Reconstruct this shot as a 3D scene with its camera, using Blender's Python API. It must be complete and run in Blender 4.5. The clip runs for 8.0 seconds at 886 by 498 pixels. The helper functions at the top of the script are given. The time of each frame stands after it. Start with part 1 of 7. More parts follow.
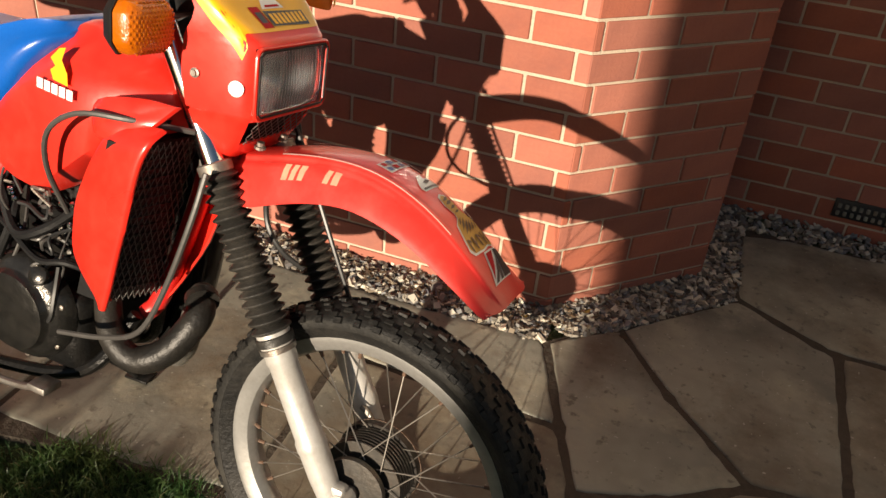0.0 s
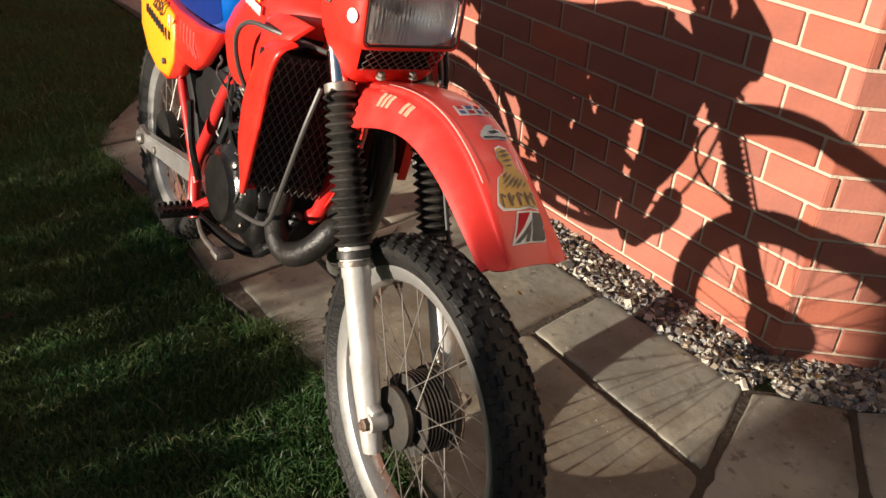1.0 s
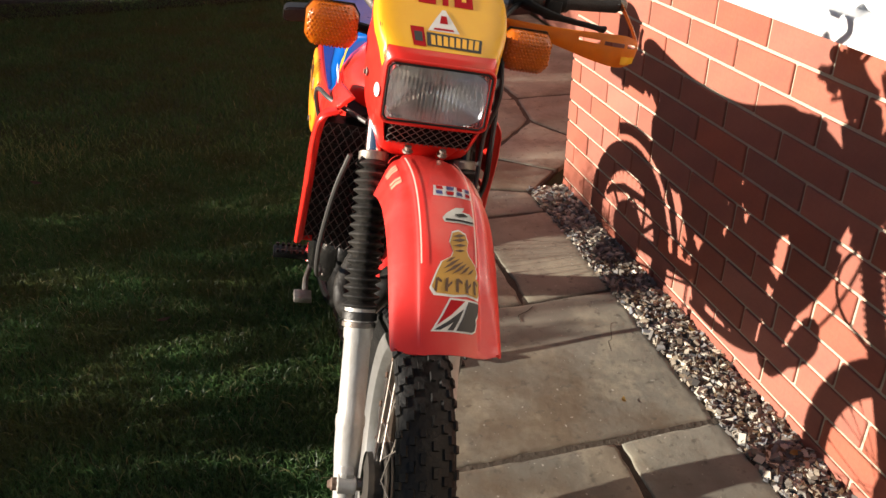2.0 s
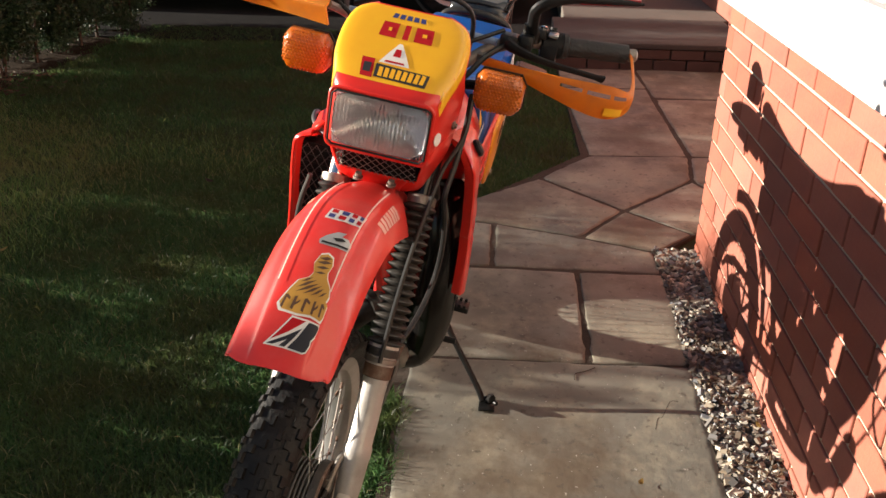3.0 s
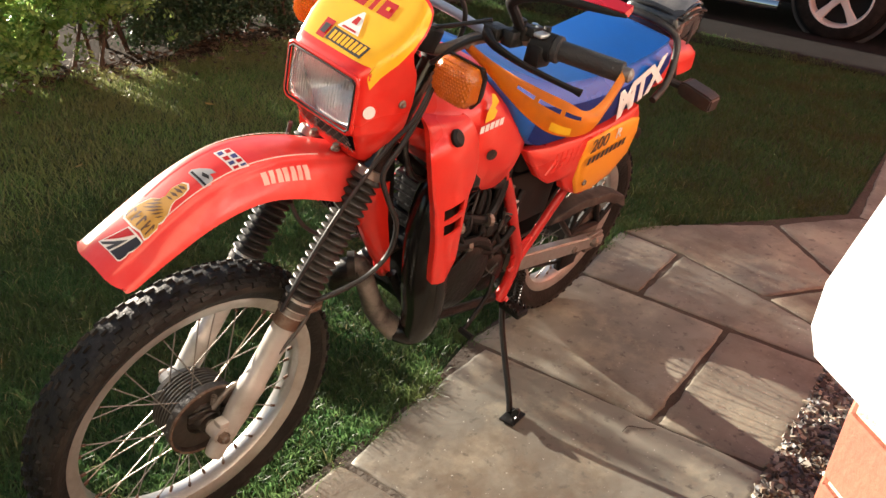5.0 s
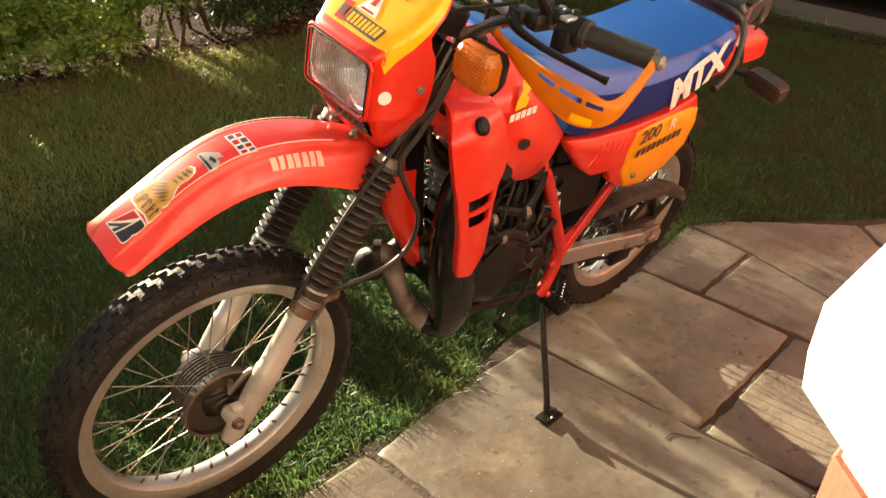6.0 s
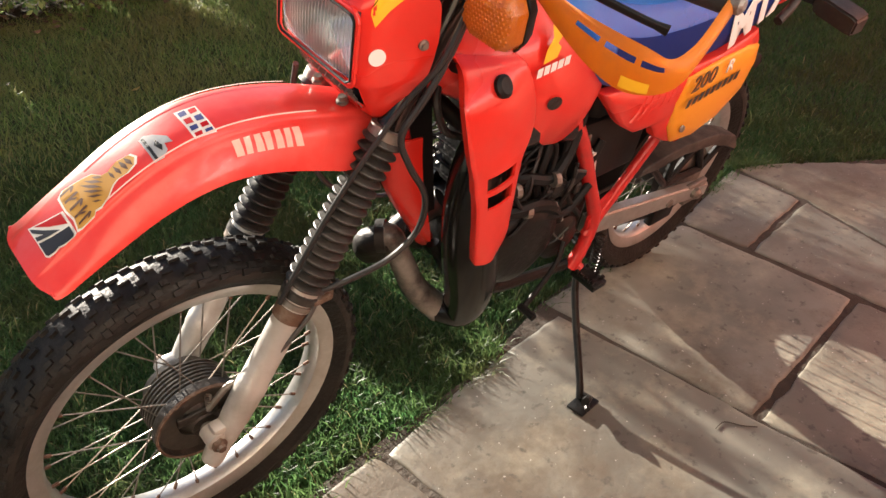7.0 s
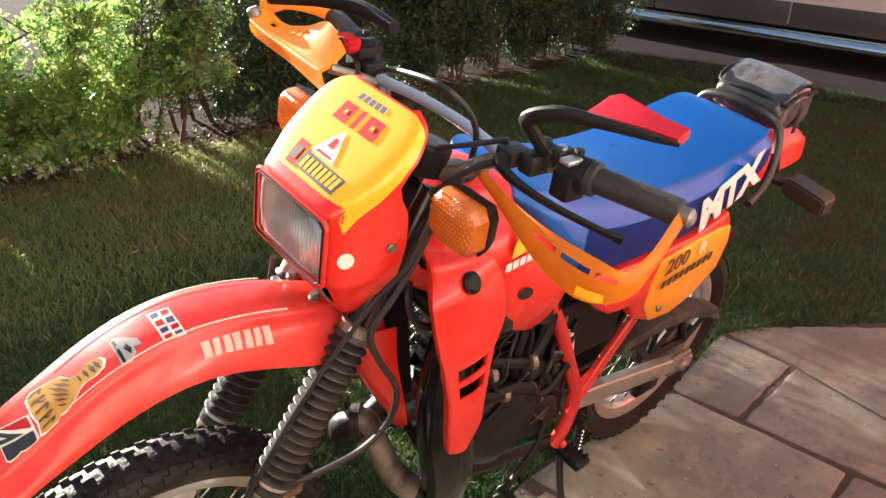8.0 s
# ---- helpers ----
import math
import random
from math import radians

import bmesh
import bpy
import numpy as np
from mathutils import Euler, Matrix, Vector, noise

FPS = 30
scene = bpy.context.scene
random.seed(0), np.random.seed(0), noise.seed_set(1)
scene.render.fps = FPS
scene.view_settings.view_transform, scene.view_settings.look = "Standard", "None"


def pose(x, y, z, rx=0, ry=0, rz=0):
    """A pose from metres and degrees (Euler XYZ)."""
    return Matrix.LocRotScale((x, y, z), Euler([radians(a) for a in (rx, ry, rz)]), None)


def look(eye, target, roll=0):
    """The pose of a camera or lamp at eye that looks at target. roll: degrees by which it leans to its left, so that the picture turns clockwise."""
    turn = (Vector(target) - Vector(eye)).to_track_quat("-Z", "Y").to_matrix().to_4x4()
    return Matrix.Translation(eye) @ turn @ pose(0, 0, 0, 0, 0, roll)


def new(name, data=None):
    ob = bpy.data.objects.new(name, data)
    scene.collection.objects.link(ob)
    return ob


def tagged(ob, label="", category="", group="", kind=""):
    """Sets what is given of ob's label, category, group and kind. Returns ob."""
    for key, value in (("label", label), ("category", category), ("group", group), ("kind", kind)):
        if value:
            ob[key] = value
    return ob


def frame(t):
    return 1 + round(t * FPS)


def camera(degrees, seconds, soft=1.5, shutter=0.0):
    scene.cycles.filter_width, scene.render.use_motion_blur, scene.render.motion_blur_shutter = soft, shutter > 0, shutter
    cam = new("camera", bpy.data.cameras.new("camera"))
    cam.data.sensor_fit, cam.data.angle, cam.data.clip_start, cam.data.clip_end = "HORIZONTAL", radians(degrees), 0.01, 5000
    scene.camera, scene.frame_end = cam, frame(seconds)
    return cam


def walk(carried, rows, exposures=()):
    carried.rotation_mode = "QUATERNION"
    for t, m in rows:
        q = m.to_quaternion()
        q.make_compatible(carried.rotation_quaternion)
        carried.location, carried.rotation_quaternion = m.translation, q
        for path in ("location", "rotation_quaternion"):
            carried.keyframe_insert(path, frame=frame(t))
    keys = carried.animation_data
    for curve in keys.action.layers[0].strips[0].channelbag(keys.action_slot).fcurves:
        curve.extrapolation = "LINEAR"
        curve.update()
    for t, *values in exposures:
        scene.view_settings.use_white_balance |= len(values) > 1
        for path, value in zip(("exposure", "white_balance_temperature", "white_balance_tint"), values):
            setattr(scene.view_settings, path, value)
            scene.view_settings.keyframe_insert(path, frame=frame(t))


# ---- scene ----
cam = camera(57.0, 8.0)
PATH = [
    (0, (0.3520, -0.9614, 1.3915), (-0.2134, 0.8107, 0.2178), 5.60),
    (0.3, (0.474, -0.887, 1.36), (-0.209, 0.649, 0.276), 7.2),
    (0.5, (0.5555, -0.8360, 1.3717), (-0.3784, 0.7480, 0.1639), 6.90),
    (0.7, (0.66, -0.782, 1.363), (-0.422, 0.495, 0.268), 4.9),
    (1, (0.8151, -0.6831, 1.3343), (-0.6402, 0.4532, 0.1386), 2.50),
    (1.3, (0.94, -0.547, 1.362), (-0.566, 0.242, 0.31), 0.9),
    (1.5, (0.9581, -0.4488, 1.3508), (-0.7678, 0.3080, 0.2167), 0.30),
    (1.7, (0.97, -0.37, 1.341), (-0.646, 0.245, 0.335), 0.1),
    (2, (1.0120, -0.2387, 1.3453), (-0.8701, 0.2288, 0.3047), 0.40),
    (2.2, (1.0560, -0.1639, 1.3420), (-0.8745, 0.1727, 0.3421), 0.60),
    (3.3, (1.0527, 0.4510, 1.3321), (-0.9042, 0.0748, 0.4004), 0.20),
    (3.5, (1.0395, 0.5401, 1.3387), (-0.8932, 0.0385, 0.4147), -0.00),
    (3.8, (1.03, 0.743, 1.336), (-0.647, 0.055, 0.491), 0.6),
    (4, (1.0010, 0.8327, 1.3409), (-0.7931, -0.0297, 0.4059), 1.60),
    (4.2, (0.9449, 0.8712, 1.3486), (-0.8096, -0.0385, 0.3839), 2.90),
    (5.3, (0.6936, 1.0444, 1.3448), (-0.8687, -0.1180, 0.3219), 5.32),
    (5.5, (0.6662, 1.0653, 1.3472), (-0.8551, -0.1427, 0.3151), 5.02),
    (5.8, (0.641, 1.081, 1.345), (-0.696, -0.062, 0.392), 4.2),
    (6, (0.6226, 1.0608, 1.3404), (-0.8305, -0.2015, 0.2752), 4.13),
    (6.2, (0.601, 1.06, 1.333), (-0.694, -0.11, 0.357), 3.5),
    (6.5, (0.5181, 0.9768, 1.3068), (-0.8591, -0.3124, 0.1749), 2.60),
    (6.8, (0.446, 0.894, 1.291), (-0.782, -0.244, 0.197), 2.3),
    (7, (0.4037, 0.8756, 1.2936), (-0.9383, -0.3465, 0.0495), 2.30),
    (7.3, (0.377, 0.891, 1.321), (-0.868, -0.225, 0.225), 2.9),
    (7.5, (0.3696, 0.9053, 1.3563), (-1.0406, -0.3652, 0.2442), 3.00),
    (7.7, (0.367, 0.912, 1.386), (-0.948, -0.292, 0.479), 2.9),
    (8, (0.3553, 0.8954, 1.3684), (-1.1044, -0.4730, 0.4554), 2.00),
]
walk(cam, [(t, look(eye, target, roll)) for t, eye, target, roll in PATH],
     exposures=[(0, 0.80, 6900, 10), (0.5, 0.90, 6500, 10), (1.0, 0.96, 6350, 10), (1.5, 1.18, 6150, 10), (2.0, 1.26, 6200, 10), (3.5, 1.83, 6250, 10),
                (4.2, 2.19, 6250, 10), (5.5, 2.27, 6900, 10), (6.0, 2.31, 8000, 10), (6.5, 2.28, 7100, 10), (7.0, 2.30, 6200, 10), (7.5, 2.35, 6000, 10), (8.0, 2.53, 6200, 10)])

# low autumn sun from the garden side, clear sky
SUN_WAY = Vector((0.07, 1.0, -0.235)).normalized()
world = bpy.data.worlds.new("sky")
scene.world = world
world.use_nodes = True
wn = world.node_tree.nodes
sky = wn.new("ShaderNodeTexSky")
sky.sky_type = "NISHITA"
sky.sun_disc = False
sky.sun_elevation = math.asin(-SUN_WAY.z)
sky.sun_rotation = math.atan2(-SUN_WAY.x, -SUN_WAY.y)
sky.air_density, sky.dust_density, sky.ozone_density = 1.0, 1.0, 1.2
world.node_tree.links.new(sky.outputs["Color"], wn["Background"].inputs["Color"])
wn["Background"].inputs["Strength"].default_value = 0.038
sun = new("sun", bpy.data.lights.new("sun", "SUN"))
sun.data.energy = 5.0
sun.data.angle = radians(0.53)
sun.data.color = (1.0, 0.87, 0.71)
sun.matrix_world = look(-8 * SUN_WAY, (0, 0, 0))


# ---- materials ----
def surf(name, c1, c2=None, scale=40.0, rough=0.5, metal=0.0, bump=0.1, big=4.0, spread=0.5, coat=0.0, vary=0.0, dirt=None, dirt_amount=0.0, dirt_scale=6.0, trans=0.0, rough_vary=0.12, tint=0.3, spec=0.5):
    """A surface with grain at one scale, blotches at a larger one, and dirt in patches."""
    m = bpy.data.materials.new(name)
    m.use_nodes = True
    t = m.node_tree
    n, l = t.nodes, t.links
    b = n["Principled BSDF"]
    c2 = c2 or tuple(0.75 * x for x in c1)
    co = n.new("ShaderNodeTexCoord")

    def nz(s, d=5.0, r=0.6):
        k = n.new("ShaderNodeTexNoise")
        k.inputs["Scale"].default_value, k.inputs["Detail"].default_value, k.inputs["Roughness"].default_value = s, d, r
        l.new(co.outputs["Object"], k.inputs["Vector"])
        return k.outputs["Fac"]

    def ramp(fac, lo, hi):
        k = n.new("ShaderNodeMapRange")
        k.inputs[1].default_value, k.inputs[2].default_value = lo, hi
        l.new(fac, k.inputs[0])
        return k.outputs[0]

    def mix(fac, a, c):
        k = n.new("ShaderNodeMix")
        k.data_type = "RGBA"
        l.new(fac, k.inputs[0]) if not isinstance(fac, float) else None
        for s, v in ((6, a), (7, c)):
            if isinstance(v, tuple):
                k.inputs[s].default_value = (*v, 1)
            else:
                l.new(v, k.inputs[s])
        return k.outputs[2]

    fine, large = nz(scale), nz(big, 3.0)
    both = n.new("ShaderNodeMath")
    both.operation = "ADD"
    l.new(ramp(fine, 0.5 - spread / 2, 0.5 + spread / 2), both.inputs[0])
    l.new(ramp(large, 0.5 - spread / 2, 0.5 + spread / 2), both.inputs[1])
    half = n.new("ShaderNodeMath")
    half.operation = "MULTIPLY"
    half.inputs[1].default_value = 0.5
    l.new(both.outputs[0], half.inputs[0])
    col = mix(half.outputs[0], c1, c2)
    if dirt:
        k = n.new("ShaderNodeMath")
        k.operation = "MULTIPLY"
        k.inputs[1].default_value = dirt_amount
        l.new(ramp(nz(dirt_scale, 7.0, 0.7), 0.45, 0.7), k.inputs[0])
        col = mix(k.outputs[0], col, dirt)
    if vary:
        o = n.new("ShaderNodeObjectInfo")
        h = n.new("ShaderNodeHueSaturation")
        l.new(col, h.inputs["Color"])
        k = n.new("ShaderNodeMapRange")
        k.inputs[3].default_value, k.inputs[4].default_value = 1 - vary, 1 + vary
        l.new(o.outputs["Random"], k.inputs[0])
        l.new(k.outputs[0], h.inputs["Value"])
        f = n.new("ShaderNodeMath")
        f.operation = "MULTIPLY"
        f.inputs[1].default_value = 7.31
        l.new(o.outputs["Random"], f.inputs[0])
        g = n.new("ShaderNodeMath")
        g.operation = "FRACT"
        l.new(f.outputs[0], g.inputs[0])
        k = n.new("ShaderNodeMapRange")
        k.inputs[3].default_value, k.inputs[4].default_value = 1 - 2.2 * vary * tint, 1 + 1.6 * vary * tint
        l.new(g.outputs[0], k.inputs[0])
        l.new(k.outputs[0], h.inputs["Saturation"])
        col = h.outputs["Color"]
    l.new(col, b.inputs["Base Color"])
    k = n.new("ShaderNodeMapRange")
    k.inputs[3].default_value, k.inputs[4].default_value = max(rough - rough_vary, 0.02), min(rough + rough_vary, 1)
    l.new(large, k.inputs[0])
    l.new(k.outputs[0], b.inputs["Roughness"])
    b.inputs["Metallic"].default_value = metal
    b.inputs["Specular IOR Level"].default_value = spec
    b.inputs["Coat Weight"].default_value = coat
    b.inputs["Coat Roughness"].default_value = 0.12
    if trans:
        b.inputs["Transmission Weight"].default_value = trans
    if bump:
        k = n.new("ShaderNodeBump")
        k.inputs["Strength"].default_value, k.inputs["Distance"].default_value = bump, 0.01
        l.new(fine, k.inputs["Height"])
        l.new(k.outputs[0], b.inputs["Normal"])
    return m


def leafy(name, c1, c2, rough=0.45, through_light=0.35, patch=None, patch_scale=5.0):
    """Leaves and grass: each one its own tint, a little light through them."""
    m = bpy.data.materials.new(name)
    m.use_nodes = True
    n, l = m.node_tree.nodes, m.node_tree.links
    b = n["Principled BSDF"]
    g = n.new("ShaderNodeNewGeometry")
    k = n.new("ShaderNodeMix")
    k.data_type = "RGBA"
    k.inputs[6].default_value, k.inputs[7].default_value = (*c1, 1), (*c2, 1)
    l.new(g.outputs["Random Per Island"], k.inputs[0])
    col = k.outputs[2]
    if patch:
        co = n.new("ShaderNodeTexCoord")
        no = n.new("ShaderNodeTexNoise")
        no.inputs["Scale"].default_value, no.inputs["Detail"].default_value = patch_scale, 4.0
        l.new(co.outputs["Object"], no.inputs["Vector"])
        mr = n.new("ShaderNodeMapRange")
        mr.inputs[1].default_value, mr.inputs[2].default_value = 0.42, 0.66
        l.new(no.outputs["Fac"], mr.inputs[0])
        k2 = n.new("ShaderNodeMix")
        k2.data_type = "RGBA"
        l.new(mr.outputs[0], k2.inputs[0])
        l.new(col, k2.inputs[6])
        k2.inputs[7].default_value = (*patch, 1)
        col = k2.outputs[2]
    l.new(col, b.inputs["Base Color"])
    b.inputs["Roughness"].default_value = rough
    tr = n.new("ShaderNodeBsdfTranslucent")
    l.new(col, tr.inputs["Color"])
    mx = n.new("ShaderNodeMixShader")
    mx.inputs[0].default_value = through_light
    l.new(b.outputs[0], mx.inputs[1])
    l.new(tr.outputs[0], mx.inputs[2])
    l.new(mx.outputs[0], n["Material Output"].inputs["Surface"])
    return m


def stone(name):
    """Weathered paving: clouded buff and grey, brushed streaks, brown stains, dark lichen spots and pale specks."""
    m = bpy.data.materials.new(name)
    m.use_nodes = True
    t = m.node_tree
    n, l = t.nodes, t.links
    b = n["Principled BSDF"]
    co = n.new("ShaderNodeTexCoord")
    info = n.new("ShaderNodeObjectInfo")
    far = n.new("ShaderNodeMath")
    far.operation = "MULTIPLY"
    far.inputs[1].default_value = 37.0
    l.new(info.outputs["Random"], far.inputs[0])
    own = n.new("ShaderNodeVectorMath")
    l.new(co.outputs["Object"], own.inputs[0])
    l.new(far.outputs[0], own.inputs[1])

    def noise_of(scale, detail, rough=0.6, stretch=None, turn=0.0):
        v = own.outputs[0]
        if stretch:
            mp = n.new("ShaderNodeMapping")
            mp.inputs["Scale"].default_value = stretch
            mp.inputs["Rotation"].default_value = (0, 0, turn)
            l.new(v, mp.inputs["Vector"])
            v = mp.outputs["Vector"]
        k = n.new("ShaderNodeTexNoise")
        k.inputs["Scale"].default_value, k.inputs["Detail"].default_value, k.inputs["Roughness"].default_value = scale, detail, rough
        l.new(v, k.inputs["Vector"])
        return k.outputs["Fac"]

    def span(fac, lo, hi, to=1.0):
        k = n.new("ShaderNodeMapRange")
        k.inputs[1].default_value, k.inputs[2].default_value, k.inputs[4].default_value = lo, hi, to
        l.new(fac, k.inputs[0])
        return k.outputs[0]

    def mix(fac, a, c):
        k = n.new("ShaderNodeMix")
        k.data_type = "RGBA"
        l.new(fac, k.inputs[0])
        for s, v in ((6, a), (7, c)):
            if isinstance(v, tuple):
                k.inputs[s].default_value = (*v, 1)
            else:
                l.new(v, k.inputs[s])
        return k.outputs[2]

    clouds, streaks = noise_of(2.3, 4.0), noise_of(3.0, 5.0, 0.65, (3.0, 9.0, 3.0), 0.5)
    tones = n.new("ShaderNodeValToRGB")
    stops = ((0.0, (0.345, 0.328, 0.253)), (0.3, (0.248, 0.210, 0.151)), (0.55, (0.323, 0.318, 0.266)), (0.8, (0.221, 0.206, 0.166)), (1.0, (0.381, 0.359, 0.284)))
    while len(tones.color_ramp.elements) < len(stops):
        tones.color_ramp.elements.new(0.5)
    for e, (p, c) in zip(tones.color_ramp.elements, stops):
        e.position, e.color = p, (*c, 1)
    l.new(info.outputs["Random"], tones.inputs["Fac"])
    col = mix(span(clouds, 0.38, 0.68), tones.outputs["Color"], (0.138, 0.133, 0.112))
    col = mix(span(noise_of(5.5, 6.0, 0.65), 0.50, 0.68, 0.6), col, (0.41, 0.375, 0.275))
    col = mix(span(streaks, 0.52, 0.80, 0.22), col, (0.18, 0.165, 0.13))
    col = mix(span(noise_of(1.6, 8.0, 0.7), 0.49, 0.64, 0.85), col, (0.115, 0.086, 0.056))
    col = mix(span(noise_of(34.0, 3.0), 0.60, 0.70, 0.65), col, (0.07, 0.062, 0.05))
    col = mix(span(noise_of(75.0, 2.0), 0.70, 0.74, 0.6), col, (0.55, 0.53, 0.48))
    l.new(col, b.inputs["Base Color"])
    rr = n.new("ShaderNodeMapRange")
    rr.inputs[3].default_value, rr.inputs[4].default_value = 0.45, 0.68
    l.new(clouds, rr.inputs[0])
    l.new(rr.outputs[0], b.inputs["Roughness"])
    b.inputs["Specular IOR Level"].default_value = 0.5
    b.inputs["Diffuse Roughness"].default_value = 0.5
    k = n.new("ShaderNodeBump")
    k.inputs["Strength"].default_value, k.inputs["Distance"].default_value = 0.5, 0.007
    both = n.new("ShaderNodeMath")
    both.operation = "MULTIPLY_ADD"
    l.new(noise_of(30.0, 6.0, 0.7), both.inputs[0])
    both.inputs[1].default_value = 0.5
    l.new(noise_of(7.0, 5.0, 0.6), both.inputs[2])
    l.new(both.outputs[0], k.inputs["Height"])
    l.new(k.outputs[0], b.inputs["Normal"])
    return m


def chips_of(name, stops):
    """Loose stones, each of one colour out of several."""
    m = bpy.data.materials.new(name)
    m.use_nodes = True
    n, l = m.node_tree.nodes, m.node_tree.links
    g = n.new("ShaderNodeNewGeometry")
    r = n.new("ShaderNodeValToRGB")
    while len(r.color_ramp.elements) < len(stops):
        r.color_ramp.elements.new(0.5)
    for e, (p, c) in zip(r.color_ramp.elements, stops):
        e.position, e.color = p, (*c, 1)
    l.new(g.outputs["Random Per Island"], r.inputs["Fac"])
    l.new(r.outputs["Color"], n["Principled BSDF"].inputs["Base Color"])
    n["Principled BSDF"].inputs["Roughness"].default_value = 0.75
    return m


M = {}
M["brick"] = surf("red brick", (0.385, 0.130, 0.082), (0.30, 0.090, 0.058), 90, 0.85, 0, 0.2, 6, 0.5, vary=0.16, dirt=(0.24, 0.085, 0.065), dirt_amount=0.45, dirt_scale=9, tint=0.2)
M["mortar"] = surf("pale mortar", (0.56, 0.47, 0.36), (0.42, 0.35, 0.27), 160, 0.95, 0, 0.5, 8)
M["slab"] = stone("riven sandstone")
M["stepstone"] = surf("dark grey stone", (0.075, 0.072, 0.066), (0.045, 0.043, 0.04), 40, 0.8, 0, 0.4, 4, dirt=(0.05, 0.05, 0.04), dirt_amount=0.6)
# the riser's bricks: the wall's brick darkened, its shade put into the colour
M["shadedbrick"] = surf("brick darkened as in shade", (0.085, 0.046, 0.036), (0.060, 0.038, 0.031), 60, 0.9, 0, 0.3, 6, vary=0.2)
M["joint"] = surf("dark joint filling", (0.075, 0.058, 0.042), (0.035, 0.028, 0.02), 60, 0.95, 0, 0.8, 7)
M["chip"] = chips_of("stone chips", ((0.0, (0.06, 0.056, 0.053)), (0.22, (0.14, 0.12, 0.095)), (0.42, (0.20, 0.21, 0.225)), (0.62, (0.24, 0.19, 0.13)), (0.8, (0.42, 0.39, 0.33)), (1.0, (0.66, 0.60, 0.48))))
M["soil"] = surf("dark soil", (0.038, 0.027, 0.018), (0.022, 0.016, 0.011), 70, 0.95, 0, 0.9, 5, spec=0.05)
M["lawn"] = surf("mown turf", (0.025, 0.05, 0.012), (0.045, 0.058, 0.018), 130, 0.95, 0, 0.9, 3, dirt=(0.06, 0.045, 0.022), dirt_amount=0.6, dirt_scale=2.0)
M["grass"] = leafy("grass", (0.035, 0.108, 0.034), (0.125, 0.220, 0.076), 0.42, 0.66, (0.092, 0.122, 0.042), 3.5)
# longer, drier grass by the shrubs; its backlit brightness is put into the colour
M["longgrass_lit"] = leafy("longer backlit olive grass", (0.090, 0.195, 0.052), (0.28, 0.38, 0.125), 0.42, 0.6, (0.25, 0.26, 0.095), 2.2)
M["straw"] = leafy("dry grass", (0.32, 0.31, 0.155), (0.19, 0.21, 0.085), 0.6, 0.6)
M["leaf"] = leafy("shrub leaves", (0.085, 0.205, 0.045), (0.37, 0.49, 0.15), 0.30, 0.6)
M["darkleaf"] = leafy("conifer foliage", (0.020, 0.050, 0.024), (0.062, 0.112, 0.046), 0.5, 0.25)
M["bark"] = surf("bark", (0.09, 0.06, 0.04), (0.05, 0.035, 0.025), 60, 0.9, 0, 0.8)
M["boards"] = surf("dark boards of the shade wall", (0.085, 0.058, 0.038), (0.050, 0.036, 0.026), 50, 0.85, 0, 0.4, 3)
M["concrete"] = surf("pale concrete", (0.125, 0.11, 0.092), (0.09, 0.08, 0.068), 60, 0.9, 0, 0.3, 2, dirt=(0.16, 0.14, 0.11), dirt_amount=0.5, dirt_scale=1.5)
M["upvc"] = surf("white plastic", (0.70, 0.71, 0.72), (0.64, 0.65, 0.66), 30, 0.3, 0, 0.02, 3)
M["tarmac"] = surf("tarmac", (0.026, 0.026, 0.026), (0.018, 0.018, 0.018), 180, 0.95, 0, 0.4, 3, spec=0.03)
M["render"] = surf("painted render", (0.5, 0.47, 0.42), (0.44, 0.41, 0.37), 50, 0.9, 0, 0.3)


# ---- builders ----
def mesh_object(name, bm, material, smooth=True, sharp=35):
    me = bpy.data.meshes.new(name)
    bmesh.ops.recalc_face_normals(bm, faces=bm.faces)
    bm.to_mesh(me)
    bm.free()
    if smooth:
        me.polygons.foreach_set("use_smooth", [True] * len(me.polygons))
        me.set_sharp_from_angle(angle=radians(sharp))
    me.materials.append(material)
    return new(name, me)


def part(name, bm, material, parent, label="", smooth=True, sharp=35):
    ob = mesh_object(name, bm, material, smooth, sharp)
    ob.parent = parent
    if label:
        ob["label"] = label
    return ob


def box(x0, x1, y0, y1, z0, z1, bevel=0.0, segments=2):
    bm = bmesh.new()
    v = [bm.verts.new((x, y, z)) for x in (x0, x1) for y in (y0, y1) for z in (z0, z1)]
    for f in ((0, 1, 3, 2), (4, 6, 7, 5), (0, 4, 5, 1), (2, 3, 7, 6), (0, 2, 6, 4), (1, 5, 7, 3)):
        bm.faces.new([v[i] for i in f])
    if bevel:
        bmesh.ops.bevel(bm, geom=bm.edges[:], offset=bevel, segments=segments, profile=0.5, affect="EDGES")
    return bm


def curve_points(pts, per=6):
    """A smooth line through the points (Catmull-Rom)."""
    p = [Vector(q) for q in pts]
    p = [2 * p[0] - p[1]] + p + [2 * p[-1] - p[-2]]
    out = []
    for i in range(1, len(p) - 2):
        a, b, c, d = p[i - 1:i + 3]
        for k in range(per):
            t = k / per
            out.append(0.5 * ((2 * b) + (c - a) * t + (2 * a - 5 * b + 4 * c - d) * t * t + (3 * b - a - 3 * c + d) * t ** 3))
    out.append(p[-2])
    return out


